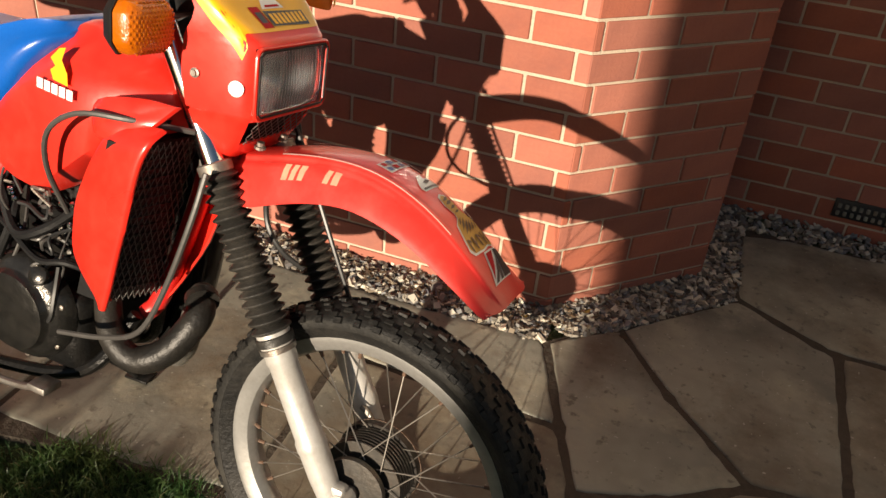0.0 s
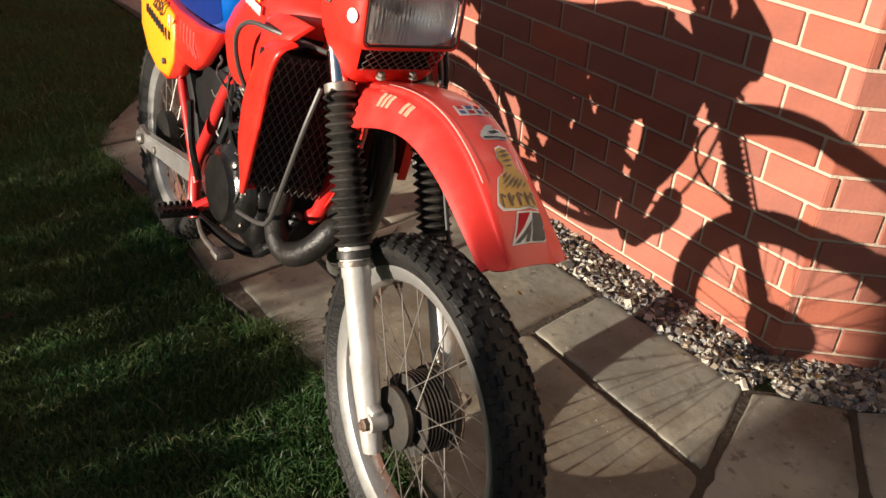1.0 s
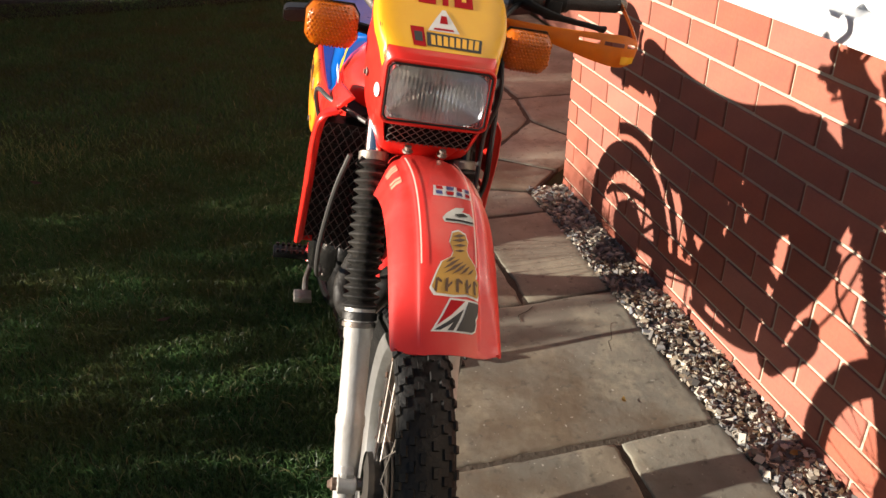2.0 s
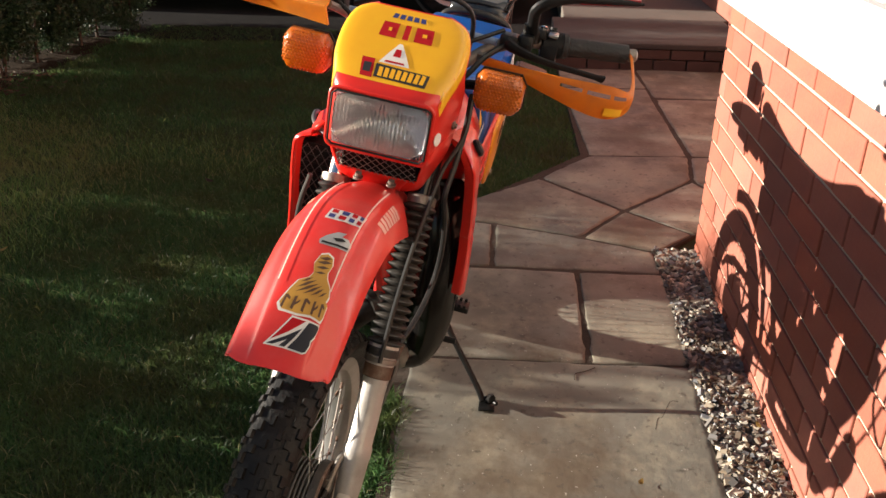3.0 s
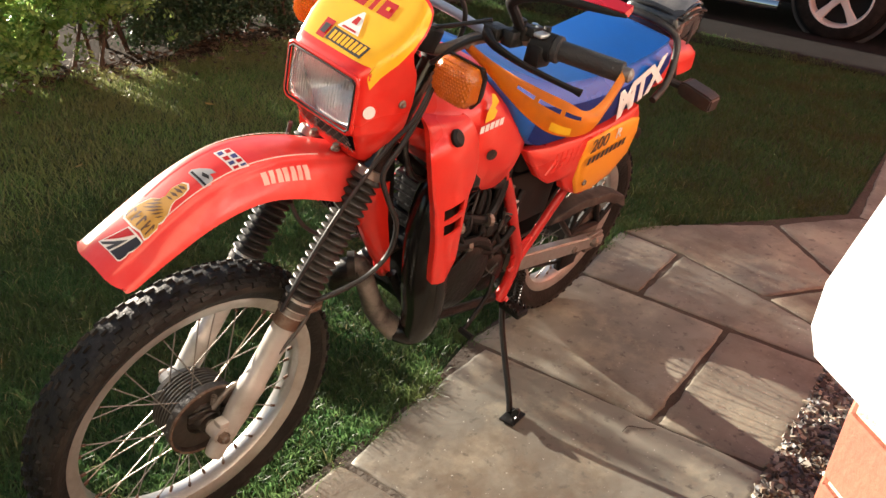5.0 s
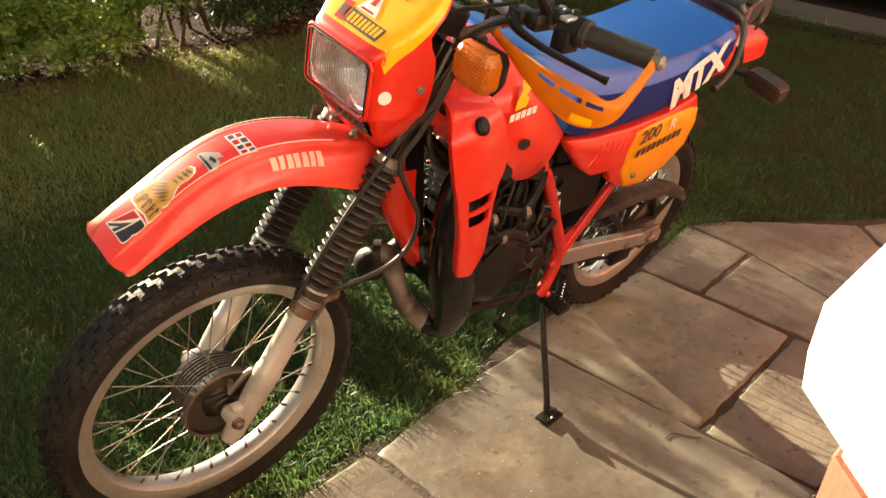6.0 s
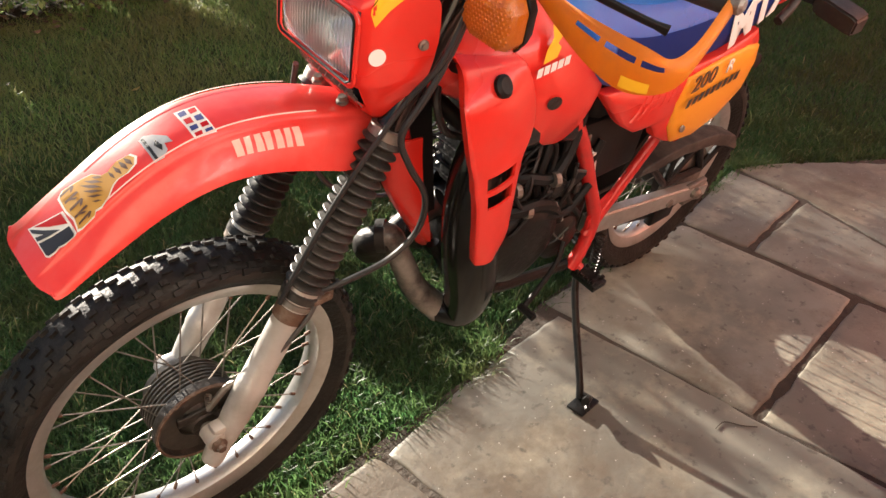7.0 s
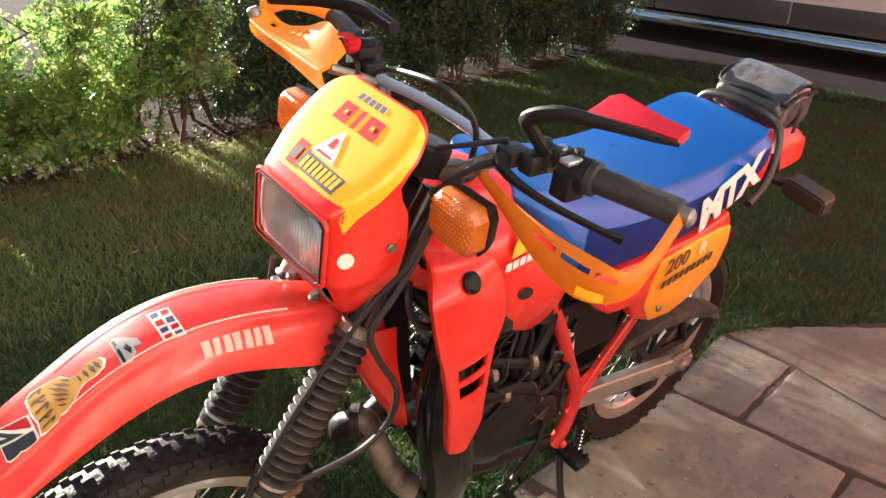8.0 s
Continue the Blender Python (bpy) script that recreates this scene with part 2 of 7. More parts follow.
def add_tube(bm, pts, radius, sides=10, flat=1.0, caps=True):
    """Sweeps a round (or flattened) section along the points; radius may be a list."""
    pts = [Vector(p) for p in pts]
    rad = radius if isinstance(radius, (list, tuple)) else [radius] * len(pts)
    rings, up = [], None
    for i, p in enumerate(pts):
        d = (pts[min(i + 1, len(pts) - 1)] - pts[max(i - 1, 0)]).normalized()
        if up is None:
            up = d.orthogonal().normalized() if abs(d.y) > 0.9 else Vector((0, 1, 0))
        up = (up - d * up.dot(d)).normalized()
        side = d.cross(up)
        r = rad[i]
        rings.append([bm.verts.new(p + r * (math.cos(a) * up * flat + math.sin(a) * side)) for a in (2 * math.pi * k / sides for k in range(sides))])
    for r0, r1 in zip(rings, rings[1:]):
        for k in range(sides):
            bm.faces.new((r0[k], r0[(k + 1) % sides], r1[(k + 1) % sides], r1[k]))
    if caps:
        bm.faces.new(rings[0][::-1])
        bm.faces.new(rings[-1])
    return bm


def tube(pts, radius, sides=10, per=0, flat=1.0):
    return add_tube(bmesh.new(), curve_points(pts, per) if per else pts, radius, sides, flat)


def lathe(profile, centre, axis, sides=24, closed=False):
    """Turns a profile of (distance along the axis, radius) about an axis."""
    bm = bmesh.new()
    add_lathe(bm, profile, centre, axis, sides, closed)
    return bm


def add_lathe(bm, profile, centre, axis, sides=24, closed=False):
    a = Vector(axis).normalized()
    u = a.orthogonal().normalized()
    w = a.cross(u)
    c = Vector(centre)
    rings = [[bm.verts.new(c + a * d + max(r, 1e-4) * (math.cos(t) * u + math.sin(t) * w)) for t in (2 * math.pi * k / sides for k in range(sides))] for d, r in profile]
    for r0, r1 in zip(rings, rings[1:] + (rings[:1] if closed else [])):
        for k in range(sides):
            bm.faces.new((r0[k], r0[(k + 1) % sides], r1[(k + 1) % sides], r1[k]))
    if not closed:
        bm.faces.new(rings[0][::-1])
        bm.faces.new(rings[-1])


def loft(rings, closed=True, caps=True):
    """Skins sections, each a list of as many points."""
    bm = bmesh.new()
    vs = [[bm.verts.new(p) for p in r] for r in rings]
    n = len(vs[0])
    for a, b in zip(vs, vs[1:]):
        for k in range(n if closed else n - 1):
            bm.faces.new((a[k], a[(k + 1) % n], b[(k + 1) % n], b[k]))
    if caps and closed:
        bm.faces.new(vs[0][::-1])
        bm.faces.new(vs[-1])
    return bm


def prism(outline, depth, place, bevel=0.0):
    """An outline in two measures, made into a plate: place(a, b, d) puts it into space, d from 0 to depth."""
    bm = bmesh.new()
    lo = [bm.verts.new(place(a, b, 0.0)) for a, b in outline]
    hi = [bm.verts.new(place(a, b, depth)) for a, b in outline]
    n = len(lo)
    bm.faces.new(lo[::-1])
    top = bm.faces.new(hi)
    for k in range(n):
        bm.faces.new((lo[k], lo[(k + 1) % n], hi[(k + 1) % n], hi[k]))
    if bevel:
        bmesh.ops.bevel(bm, geom=list(top.edges), offset=bevel, segments=2, profile=0.5, affect="EDGES")
    return bm


def thing(name, label, category, place=Matrix(), group=""):
    ob = new(name)
    ob.matrix_world = place
    ob.empty_display_size = 0.1
    return tagged(ob, label, category, group)


# ---- the setting ----
def structure(name, bm, material, label="", category="", smooth=False):
    return tagged(mesh_object(name, bm, material, smooth), label, category, "", "structure")


def plate(points, z0, z1):
    return prism(points, z1 - z0, lambda a, b, d: (a, b, z0 + d))


structure("ground", plate([(-400, -400), (400, -400), (400, 400), (-400, 400)], -0.3, -0.022), M["lawn"], "garden ground of dark green turf and soil", "ground")

# outline of the canted bay, seen from above
BAY = [(-2.27, 1.93), (-2.27, 1.41), (-1.86, 0.979), (0.063, 0.979), (0.47, 1.395), (0.47, 1.93)]
COURSE, BRICK, FIRST = 0.0815, 0.24, 0.027


def brick_face(wall, a, b, low, high, start, back):
    """Bricks in stretcher bond between the plan points a and b; their faces lie in that line."""
    a, b = Vector((*a, 0)), Vector((*b, 0))
    way = (b - a).normalized()
    length = (b - a).length
    out = Vector((way.y, -way.x, 0))
    turn = Matrix(((way.x, -out.x, 0, 0), (way.y, -out.y, 0, 0), (0, 0, 1, 0), (0, 0, 0, 1)))
    gap = 0.009
    shapes = {}
    for c in range(low, high):
        s = start + (0.5 * BRICK if c % 2 else 0.0)
        s -= BRICK * math.ceil(s / BRICK)
        while s < length - 0.012:
            lo, hi = max(s, 0.0), min(s + BRICK, length)
            s += BRICK
            if hi - lo < 0.02:
                continue
            l = round(hi - lo - (gap if hi < length else 0), 3)
            if l not in shapes:
                bm = box(0, l, 0, back, gap, COURSE, 0.0022, 1)
                me = bpy.data.meshes.new("brick")
                bm.to_mesh(me)
                bm.free()
                me.materials.append(M["brick"])
                shapes[l] = me
            ob = new("brick", shapes[l])
            ob.matrix_world = Matrix.Translation(a + way * lo + out * random.uniform(-0.0012, 0.0012) + Vector((0, 0, FIRST + c * COURSE))) @ turn
            ob.parent = wall


def mortar_wall(name, outline_pts, z0, z1, label):
    return structure(name, plate(outline_pts, z0, z1), M["mortar"], label, "wall")


inset = 0.006
bay_in = [(-2.26, 2.05), (-2.262, 1.415), (-1.857, 0.979 + inset), (0.060, 0.979 + inset), (0.47 - inset, 1.398), (0.47 - inset, 2.05)]
wall_bay = mortar_wall("wall_bay", bay_in, -0.25, 0.935, "low red brick wall under a canted bay window")
wall_house = mortar_wall("wall_house", [(0.44, 1.93 + inset), (7.0, 1.93 + inset), (7.0, 2.2), (0.44, 2.2)], -0.25, 4.8, "red brick house wall with pale mortar")
structure("wall_house_2", plate([(-12.0, 1.95), (-2.24, 1.95), (-2.24, 2.2), (-12.0, 2.2)], -0.25, 4.8), M["brick"], "red brick house wall beyond the bay", "wall")
# Unseen wall, added only to shade the bay's right end and the slabs there.
structure("wall_garden", plate([(-0.52, -9.3), (9.0, -9.3), (9.0, -9.0), (-0.52, -9.0)], -0.25, 3.7), M["boards"], "unseen dark wall added to shade the right of the bay", "wall")

# white window over the bay
def offset_bay(d):
    pts = [Vector(p) for p in BAY]
    out = []
    for i, p in enumerate(pts):
        ns = []
        for q, r in ((pts[i - 1], p) if i else (None, None), (p, pts[i + 1]) if i + 1 < len(pts) else (None, None)):
            if q is not None:
                e = (r - q).normalized()
                ns.append(Vector((e.y, -e.x)))
        n = sum(ns, Vector((0, 0))).normalized()
        out.append(p + n * d / max(n.dot(ns[0]), 0.3))
    return [tuple(p) for p in out]


SILL = [(-2.32, 1.93), (-2.32, 1.39), (-1.90, 0.919), (-0.030, 0.919), (0.026, 0.936), (0.492, 1.402), (0.492, 1.93)]
window_1 = structure("window_1", prism(SILL, 0.055, lambda a, b, d: (a, b, 0.942 + d), 0.006), M["upvc"], "white plastic bay window with a projecting sill", "window")
part("window_sill", prism(offset_bay(-0.01), 0.018, lambda a, b, d: (a, b, 0.996 + d)), M["upvc"], window_1, smooth=False)
M["glass"] = surf("window glass", (0.9, 0.92, 0.93), (0.88, 0.9, 0.9), 5, 0.03, 0, 0, trans=1.0, rough_vary=0.0)
ring = offset_bay(-0.055)
for i in range(len(ring)):
    x, y = ring[i]
    part("window_frame", box(x - 0.045, x + 0.045, y - 0.04, y + 0.045, 1.012, 2.3, 0.006), M["upvc"], window_1)
for (x0, y0), (x1, y1) in zip(ring, ring[1:]):
    for z0, z1 in ((1.01, 1.075), (2.2, 2.3)):
        e = Vector((x1 - x0, y1 - y0)).normalized() * 0.035
        n = Vector((e.y, -e.x)).normalized() * 0.03
        quad = [(x0 + n.x, y0 + n.y), (x1 + n.x, y1 + n.y), (x1 - n.x, y1 - n.y), (x0 - n.x, y0 - n.y)]
        part("window_rail", plate(quad, z0, z1), M["upvc"], window_1, smooth=False)
    n = Vector((y1 - y0, x0 - x1)).normalized() * 0.006
    pane = part("pane", plate([(x0 + n.x, y0 + n.y), (x1 + n.x, y1 + n.y), (x1 - n.x, y1 - n.y), (x0 - n.x, y0 - n.y)], 1.075, 2.2), M["glass"], window_1, smooth=False)
    pane.visible_shadow = False
structure("wall_bay_top", plate(offset_bay(0.05), 2.3, 4.8), M["render"], "pale wall above the bay window", "wall")

# tarmac drive, raised a step above the path's end
structure("road", plate([(-40, -30), (-5.75, -30), (-5.55, -2.2), (-5.95, 0.42), (-6.0, 6), (-40, 6)], -0.06, -0.004), M["tarmac"], "dark tarmac drive beyond the lawn", "drive")

structure("road_2", plate([(-60, -16), (9, -16), (9, -4.2), (-6.5, -4.2), (-60, -4.2)], -0.06, -0.012), M["tarmac"], "dark tarmac lane behind the shrubs", "road")

# the path: stone slabs on a dark bed
SLABS = [
    [(-0.37, 0.545), (0.21, 0.525), (0.10, 0.835), (-0.385, 0.825)],
    [(-0.36, 0.02), (0.33, 0.0), (0.29, 0.33), (0.215, 0.52), (-0.37, 0.54)],
    [(-1.0, 0.0), (-0.69, 0.0), (-0.365, 0.03), (-0.385, 0.825), (-1.035, 0.832)],
    [(-1.615, 0.0), (-1.0, -0.06), (-1.01, 0.53), (-1.62, 0.52)],
    [(-1.62, 0.525), (-1.01, 0.535), (-1.035, 0.835), (-1.635, 0.83)],
    [(-2.045, -0.06), (-1.615, -0.01), (-1.625, 0.21), (-2.02, 0.20)],
    [(-2.02, 0.205), (-1.625, 0.215), (-1.635, 0.83), (-1.81, 0.825), (-1.92, 0.55), (-1.97, 0.38)],
    [(-1.92, 0.555), (-1.815, 0.83), (-2.0, 1.0), (-2.22, 0.75)],
    [(-2.22, 0.755), (-2.0, 1.005), (-2.25, 1.28), (-2.62, 1.10)],
    [(-2.05, -0.06), (-2.02, 0.205), (-1.97, 0.385), (-1.925, 0.55), (-2.22, 0.745), (-2.58, 0.39), (-2.40, 0.21), (-2.26, 0.08), (-2.13, -0.02)],
    [(-2.585, 0.395), (-2.225, 0.75), (-2.625, 1.095), (-2.98, 1.145), (-2.94, 0.64), (-2.75, 0.5)],
    [(-2.63, 1.105), (-2.25, 1.285), (-2.3, 1.9), (-3.0, 1.9), (-2.985, 1.15)],
    [(-2.945, 0.64), (-2.985, 1.14), (-4.36, 1.100), (-4.33, 0.545)],
    [(-4.34, 0.545), (-4.37, 1.10), (-4.9, 1.075), (-4.9, 0.53)],
    [(-2.99, 1.155), (-3.0, 1.9), (-4.13, 1.9), (-4.13, 1.115)],
    [(-4.14, 1.115), (-4.14, 1.9), (-4.93, 1.9), (-4.91, 1.085)],
    [(0.105, 0.84), (0.22, 0.525), (0.295, 0.335), (0.47, 0.40), (0.66, 0.52), (0.45, 0.75), (0.28, 0.98)],
    [(0.285, 0.985), (0.455, 0.755), (0.67, 0.525), (0.875, 0.56), (0.872, 1.14), (0.82, 1.165), (0.59, 1.30)],
    [(0.585, 1.315), (0.825, 1.175), (0.875, 1.155), (1.75, 1.16), (1.75, 1.775), (0.76, 1.775), (0.575, 1.735)],
    [(0.885, 1.145), (0.885, 0.56), (1.75, 0.5), (1.75, 1.15)],
    [(0.30, 0.33), (0.34, 0.0), (0.96, 0.0), (0.88, 0.55), (0.67, 0.515), (0.475, 0.395)],
    [(0.97, 0.0), (1.75, 0.0), (1.75, 0.49), (0.89, 0.55)],
    [(1.76, 0.0), (2.7, 0.0), (2.7, 0.9), (1.76, 0.9)],
    [(1.76, 0.91), (2.7, 0.91), (2.7, 1.775), (1.76, 1.775)],
]
pavement = structure("pavement", plate([(-4.95, 0.53), (-2.95, 0.6), (-2.4, 0.2), (-2.05, -0.05), (-1.0, -0.055), (-0.7, 0.0), (2.7, 0.0), (2.7, 1.78), (0.58, 1.78), (0.585, 1.31), (0.1, 0.835), (-1.8, 0.83), (-2.35, 1.3), (-2.35, 1.9), (-4.95, 1.9)], -0.2, -0.0045), M["joint"], "path of irregular grey-brown sandstone slabs", "path")


def slab(points):
    """A slab with an uneven riven top and chipped edges."""
    c = sum((Vector(p) for p in points), Vector((0, 0))) / len(points)
    edge = []
    n = len(points)
    for i in range(n):
        p, q = Vector(points[i]), Vector(points[(i + 1) % n])
        d = (q - p)
        k = max(2, int(d.length / 0.03))
        nrm = Vector((-d.y, d.x)).normalized()
        if nrm.dot(c - p) < 0:
            nrm = -nrm
        for j in range(k):
            w = p + d * (j / k)
            rough = 0.005 * noise.noise(Vector((w.x * 14, w.y * 14, 3))) + 0.0045 * noise.noise(Vector((w.x * 45, w.y * 45, 8)))
            edge.append(w + nrm * (0.0068 + rough) if j else w + (c - w).normalized() * 0.014)
    tilt = Vector((random.uniform(-0.003, 0.003), random.uniform(-0.003, 0.003)))

    def high(p, f):
        return -0.004 * f + tilt.dot(p - c) + 0.0035 * noise.noise(Vector((p.x * 5, p.y * 5, 1))) + 0.0006 * noise.noise(Vector((p.x * 22, p.y * 22, 5)))

    rings = [[(p.x, p.y, -0.05) for p in edge]]
    for s, f in ((1.0, 1.1), (0.988, 0.3), (0.96, 0.0), (0.8, 0), (0.6, 0), (0.4, 0), (0.2, 0)):
        rings.append([(q.x, q.y, high(q, f)) for q in (c + (p - c) * s for p in edge)])
    return loft(rings)


for points in SLABS:
    part("slab", slab(points), M["slab"], pavement, sharp=50)

# fine cracks in the slabs, filled with dark dirt
for line in ([(-0.717, 0.684), (-0.764, 0.696), (-0.775, 0.710), (-0.845, 0.740), (-0.847, 0.762)], [(-0.922, 0.483), (-0.954, 0.487), (-0.971, 0.519), (-0.992, 0.545)]):
    part("crack", tube([(x, y, 0.0004) for x, y in line], 0.0013, 6, 4), M["joint"], pavement)

# step of brick and stone at the end of the path
step = structure("step", box(-6.0, -4.97, 0.5, 1.9, -0.1, 0.178, 0.008), M["stepstone"], "grey stone step with a brick riser at the path's end", "step")
for i in range(6):
    part("brick", box(-4.972, -4.93, 0.51 + i * 0.235, 0.735 + i * 0.235, -0.02, 0.066, 0.004), M["shadedbrick"], step, smooth=False)
for i in range(7):
    part("brick", box(-4.972, -4.932, 0.51 + i * 0.235 - (0.118 if i else 0.0), min(0.735 + i * 0.235 - 0.118, 1.89), 0.074, 0.140, 0.004), M["shadedbrick"], step, smooth=False)
part("step_edge", box(-5.3, -4.925, 0.49, 1.9, 0.144, 0.184, 0.01), M["stepstone"], step)

structure("pavement_2", box(-12.0, -6.02, 0.60, 1.94, -0.1, 0.174, 0.008), M["concrete"], "pale concrete paving beyond the step", "paving")
brick_face(wall_bay, (-2.27, 1.41), (-1.86, 0.979), -1, 11, 0.0, 0.09)
brick_face(wall_bay, (-1.86, 0.979), (0.063, 0.979), -1, 11, (-0.692 + 1.86) % 0.24, 0.09)
brick_face(wall_bay, (0.063, 0.979), (0.47, 1.395), -1, 11, 0.15, 0.09)
brick_face(wall_bay, (0.47, 1.395), (0.47, 1.93), -1, 11, 0.08, 0.09)
brick_face(wall_house, (0.47, 1.93), (2.2, 1.93), -1, 14, 0.1, 0.09)
# upper and further courses of the house wall, out of reach of the eye
brick_face(wall_house, (0.47, 1.93), (2.2, 1.93), 14, 19, 0.1, 0.09)

# black air brick low in the house wall
vent = thing("air_brick", "black louvred air brick set low in the wall", "air brick")
M["blackplastic"] = surf("black plastic", (0.018, 0.018, 0.019), (0.03, 0.03, 0.03), 120, 0.45, 0, 0.08)
part("frame", box(0.86, 1.09, 1.922, 1.95, 0.055, 0.125, 0.003), M["blackplastic"], vent)
for i in range(9):
    for j in range(2):
        part("louvre", box(0.872 + i * 0.0235, 0.884 + i * 0.0235, 1.914, 1.925, 0.066 + j * 0.028, 0.082 + j * 0.028, 0.002, 1), M["slab"], vent)

# chips of stone in the strip along the walls
def strip_spot():
    r = random.random()
    if r < 0.58:
        return random.uniform(-1.84, 0.09), random.uniform(0.825, 0.985)
    if r < 0.78:
        s, d = random.uniform(0.0, 0.6), random.uniform(-0.005, 0.15)
        return 0.063 + 0.7 * s + 0.71 * d, 0.979 + 0.71 * s - 0.71 * d
    if r < 0.86:
        return random.uniform(0.465, 0.585), random.uniform(1.33, 1.93)
    return random.uniform(0.465, 2.4), random.uniform(1.765, 1.935)


def chips(count):
    co, faces = [], []
    for k in range(count):
        x, y = strip_spot()
        a, b, c = random.uniform(0.006, 0.019), random.uniform(0.005, 0.011), random.uniform(0.003, 0.006)
        rot = Euler((random.uniform(-0.6, 0.6), random.uniform(-0.6, 0.6), random.uniform(0, 6.3))).to_matrix()
        z = -0.008 + random.uniform(-0.012, 0.014)
        base = len(co)
        for sx in (-1, 1):
            for sy in (-1, 1):
                for sz in (-1, 1):
                    co.append(Vector((x, y, z)) + rot @ Vector((sx * a * random.uniform(0.6, 1), sy * b * random.uniform(0.5, 1), sz * c * random.uniform(0.7, 1))))
        faces += [tuple(base + i for i in f) for f in ((0, 1, 3, 2), (4, 6, 7, 5), (0, 4, 5, 1), (2, 3, 7, 6), (0, 2, 6, 4), (1, 5, 7, 3))]
    me = bpy.data.meshes.new("gravel")
    me.from_pydata(co, [], faces)
    me.materials.append(M["chip"])
    return tagged(new("gravel", me), "grey and buff slate chips in a strip along the wall", "gravel", "", "stuff")


chips(9500)


# ---- lawn and shrubs ----
def lawn_edge(x):
    """The y at which the turf meets the slabs."""
    line = [(-6.0, 0.42), (-4.9, 0.53), (-2.95, 0.6), (-2.6, 0.36), (-2.26, 0.07), (-2.05, -0.055), (-1.0, -0.05), (-0.86, -0.06), (-0.7, 0.01), (-0.42, 0.0), (-0.34, 0.03), (-0.15, 0.01), (3, 0.0)]
    for (x0, y0), (x1, y1) in zip(line, line[1:]):
        if x <= x1:
            return y0 + (y1 - y0) * (x - x0) / (x1 - x0)
    return 0.0


def blades(name, count, spots, length, material, label, lean=0.6, width=0.0016):
    rng = np.random.default_rng(len(name) + count)
    x, y = spots(rng, count)
    n = len(x)
    L = rng.uniform(length[0], length[1], n)
    a = rng.uniform(0, 2 * np.pi, n)
    d = rng.uniform(0.1, lean, n) * L
    f = rng.uniform(0, 2 * np.pi, n)
    w = rng.uniform(0.7, 1.6, n) * width
    z = np.full(n, -0.022)
    co = np.zeros((n, 5, 3))
    sx, sy = np.cos(f) * w, np.sin(f) * w
    for i, (h, b, k) in enumerate(((0, 0, -1), (0, 0, 1), (0.6, 0.4, -0.8), (0.6, 0.4, 0.8), (1.0, 1.0, 0))):
        co[:, i, 0] = x + np.cos(a) * d * b + sx * k
        co[:, i, 1] = y + np.sin(a) * d * b + sy * k
        co[:, i, 2] = z + L * h * (1 - 0.25 * b)
    base = np.arange(n)[:, None] * 5
    tri = (base[:, :, None] + np.array([[0, 1, 3], [0, 3, 2], [2, 3, 4]])[None]).reshape(-1)
    me = bpy.data.meshes.new(name)
    me.vertices.add(n * 5)
    me.vertices.foreach_set("co", co.reshape(-1))
    me.loops.add(len(tri))
    me.loops.foreach_set("vertex_index", tri)
    me.polygons.add(n * 3)
    me.polygons.foreach_set("loop_start", np.arange(0, n * 9, 3))
    me.update(calc_edges=True)
    me.materials.append(material)
    return tagged(new(name, me), label, "grass", "", "stuff")


edge_at = np.vectorize(lawn_edge)


def near_lawn(rng, n):
    x, y = rng.uniform(-3.0, 1.1, n), rng.uniform(-2.0, 0.65, n)
    blur = rng.normal(0, 0.17, n)
    keep = (x > -2.6 + blur) & (y > -1.6 + blur) & (y < edge_at(x) + rng.normal(0, 0.016, n) - 0.018 - 0.014 * np.sin(7 * x) * np.sin(17 * x + 1))
    return x[keep], y[keep]


def far_lawn(rng, n):
    x, y = rng.uniform(-6.1, 2.5, n), rng.uniform(-3.4, 0.65, n)
    blur = rng.normal(0, 0.17, n)
    bed = -3.02 + 0.07 * np.sin(5 * x) + 0.05 * np.sin(13 * x + 2) + rng.normal(0, 0.05, n)
    keep = (y > bed) & (y < edge_at(x) - 0.01) & ~((x > -2.6 + blur) & (x < 1.1) & (y > -1.6 + blur)) & (x > -5.95 + 0.15 * y)
    return x[keep], y[keep]


def edge_lawn(rng, n):
    x = rng.uniform(-2.6, 0.6, n)
    clump = np.sin(x * 23) + np.sin(x * 9.1 + 1) + rng.normal(0, 0.6, n)
    y = edge_at(x) + rng.normal(-0.01, 0.022, n)
    return x[clump > 0.3], y[clump > 0.3]


blades("grass_near", 420000, near_lawn, (0.012, 0.046), M["grass"], "short green lawn grass beside the path", 1.0, 0.0013)
def drive_lawn(rng, n):
    x, y = far_lawn(rng, n)
    keep = x < -2.9 + 0.35 * y + 0.6 + rng.normal(0, 0.25, len(x))
    return x[keep], y[keep]


def shrub_lawn(rng, n):
    x, y = far_lawn(rng, n)
    keep = x > -2.9 + 0.35 * y + 0.6 + rng.normal(0, 0.25, len(x))
    return x[keep], y[keep]


blades("grass_far", 300000, drive_lawn, (0.022, 0.055), M["grass"], "green lawn grass towards the drive", 1.3, 0.0017)
blades("grass_long", 300000, shrub_lawn, (0.022, 0.062), M["longgrass_lit"], "longer olive grass towards the shrubs, backlight in its colour", 1.3, 0.0016)
blades("grass_edge", 11000, edge_lawn, (0.02, 0.065), M["grass"], "longer grass tufts along the path's edge", 1.0, 0.0014)
def dry_lawn(rng, n):
    x, y = far_lawn(rng, n)
    keep = rng.random(len(x)) < np.clip((-1.3 - y) / 1.4, 0.12, 1.0) * np.where(x > -3.0 + 0.3 * (y + 2), 1.0, 0.06)
    return x[keep], y[keep]


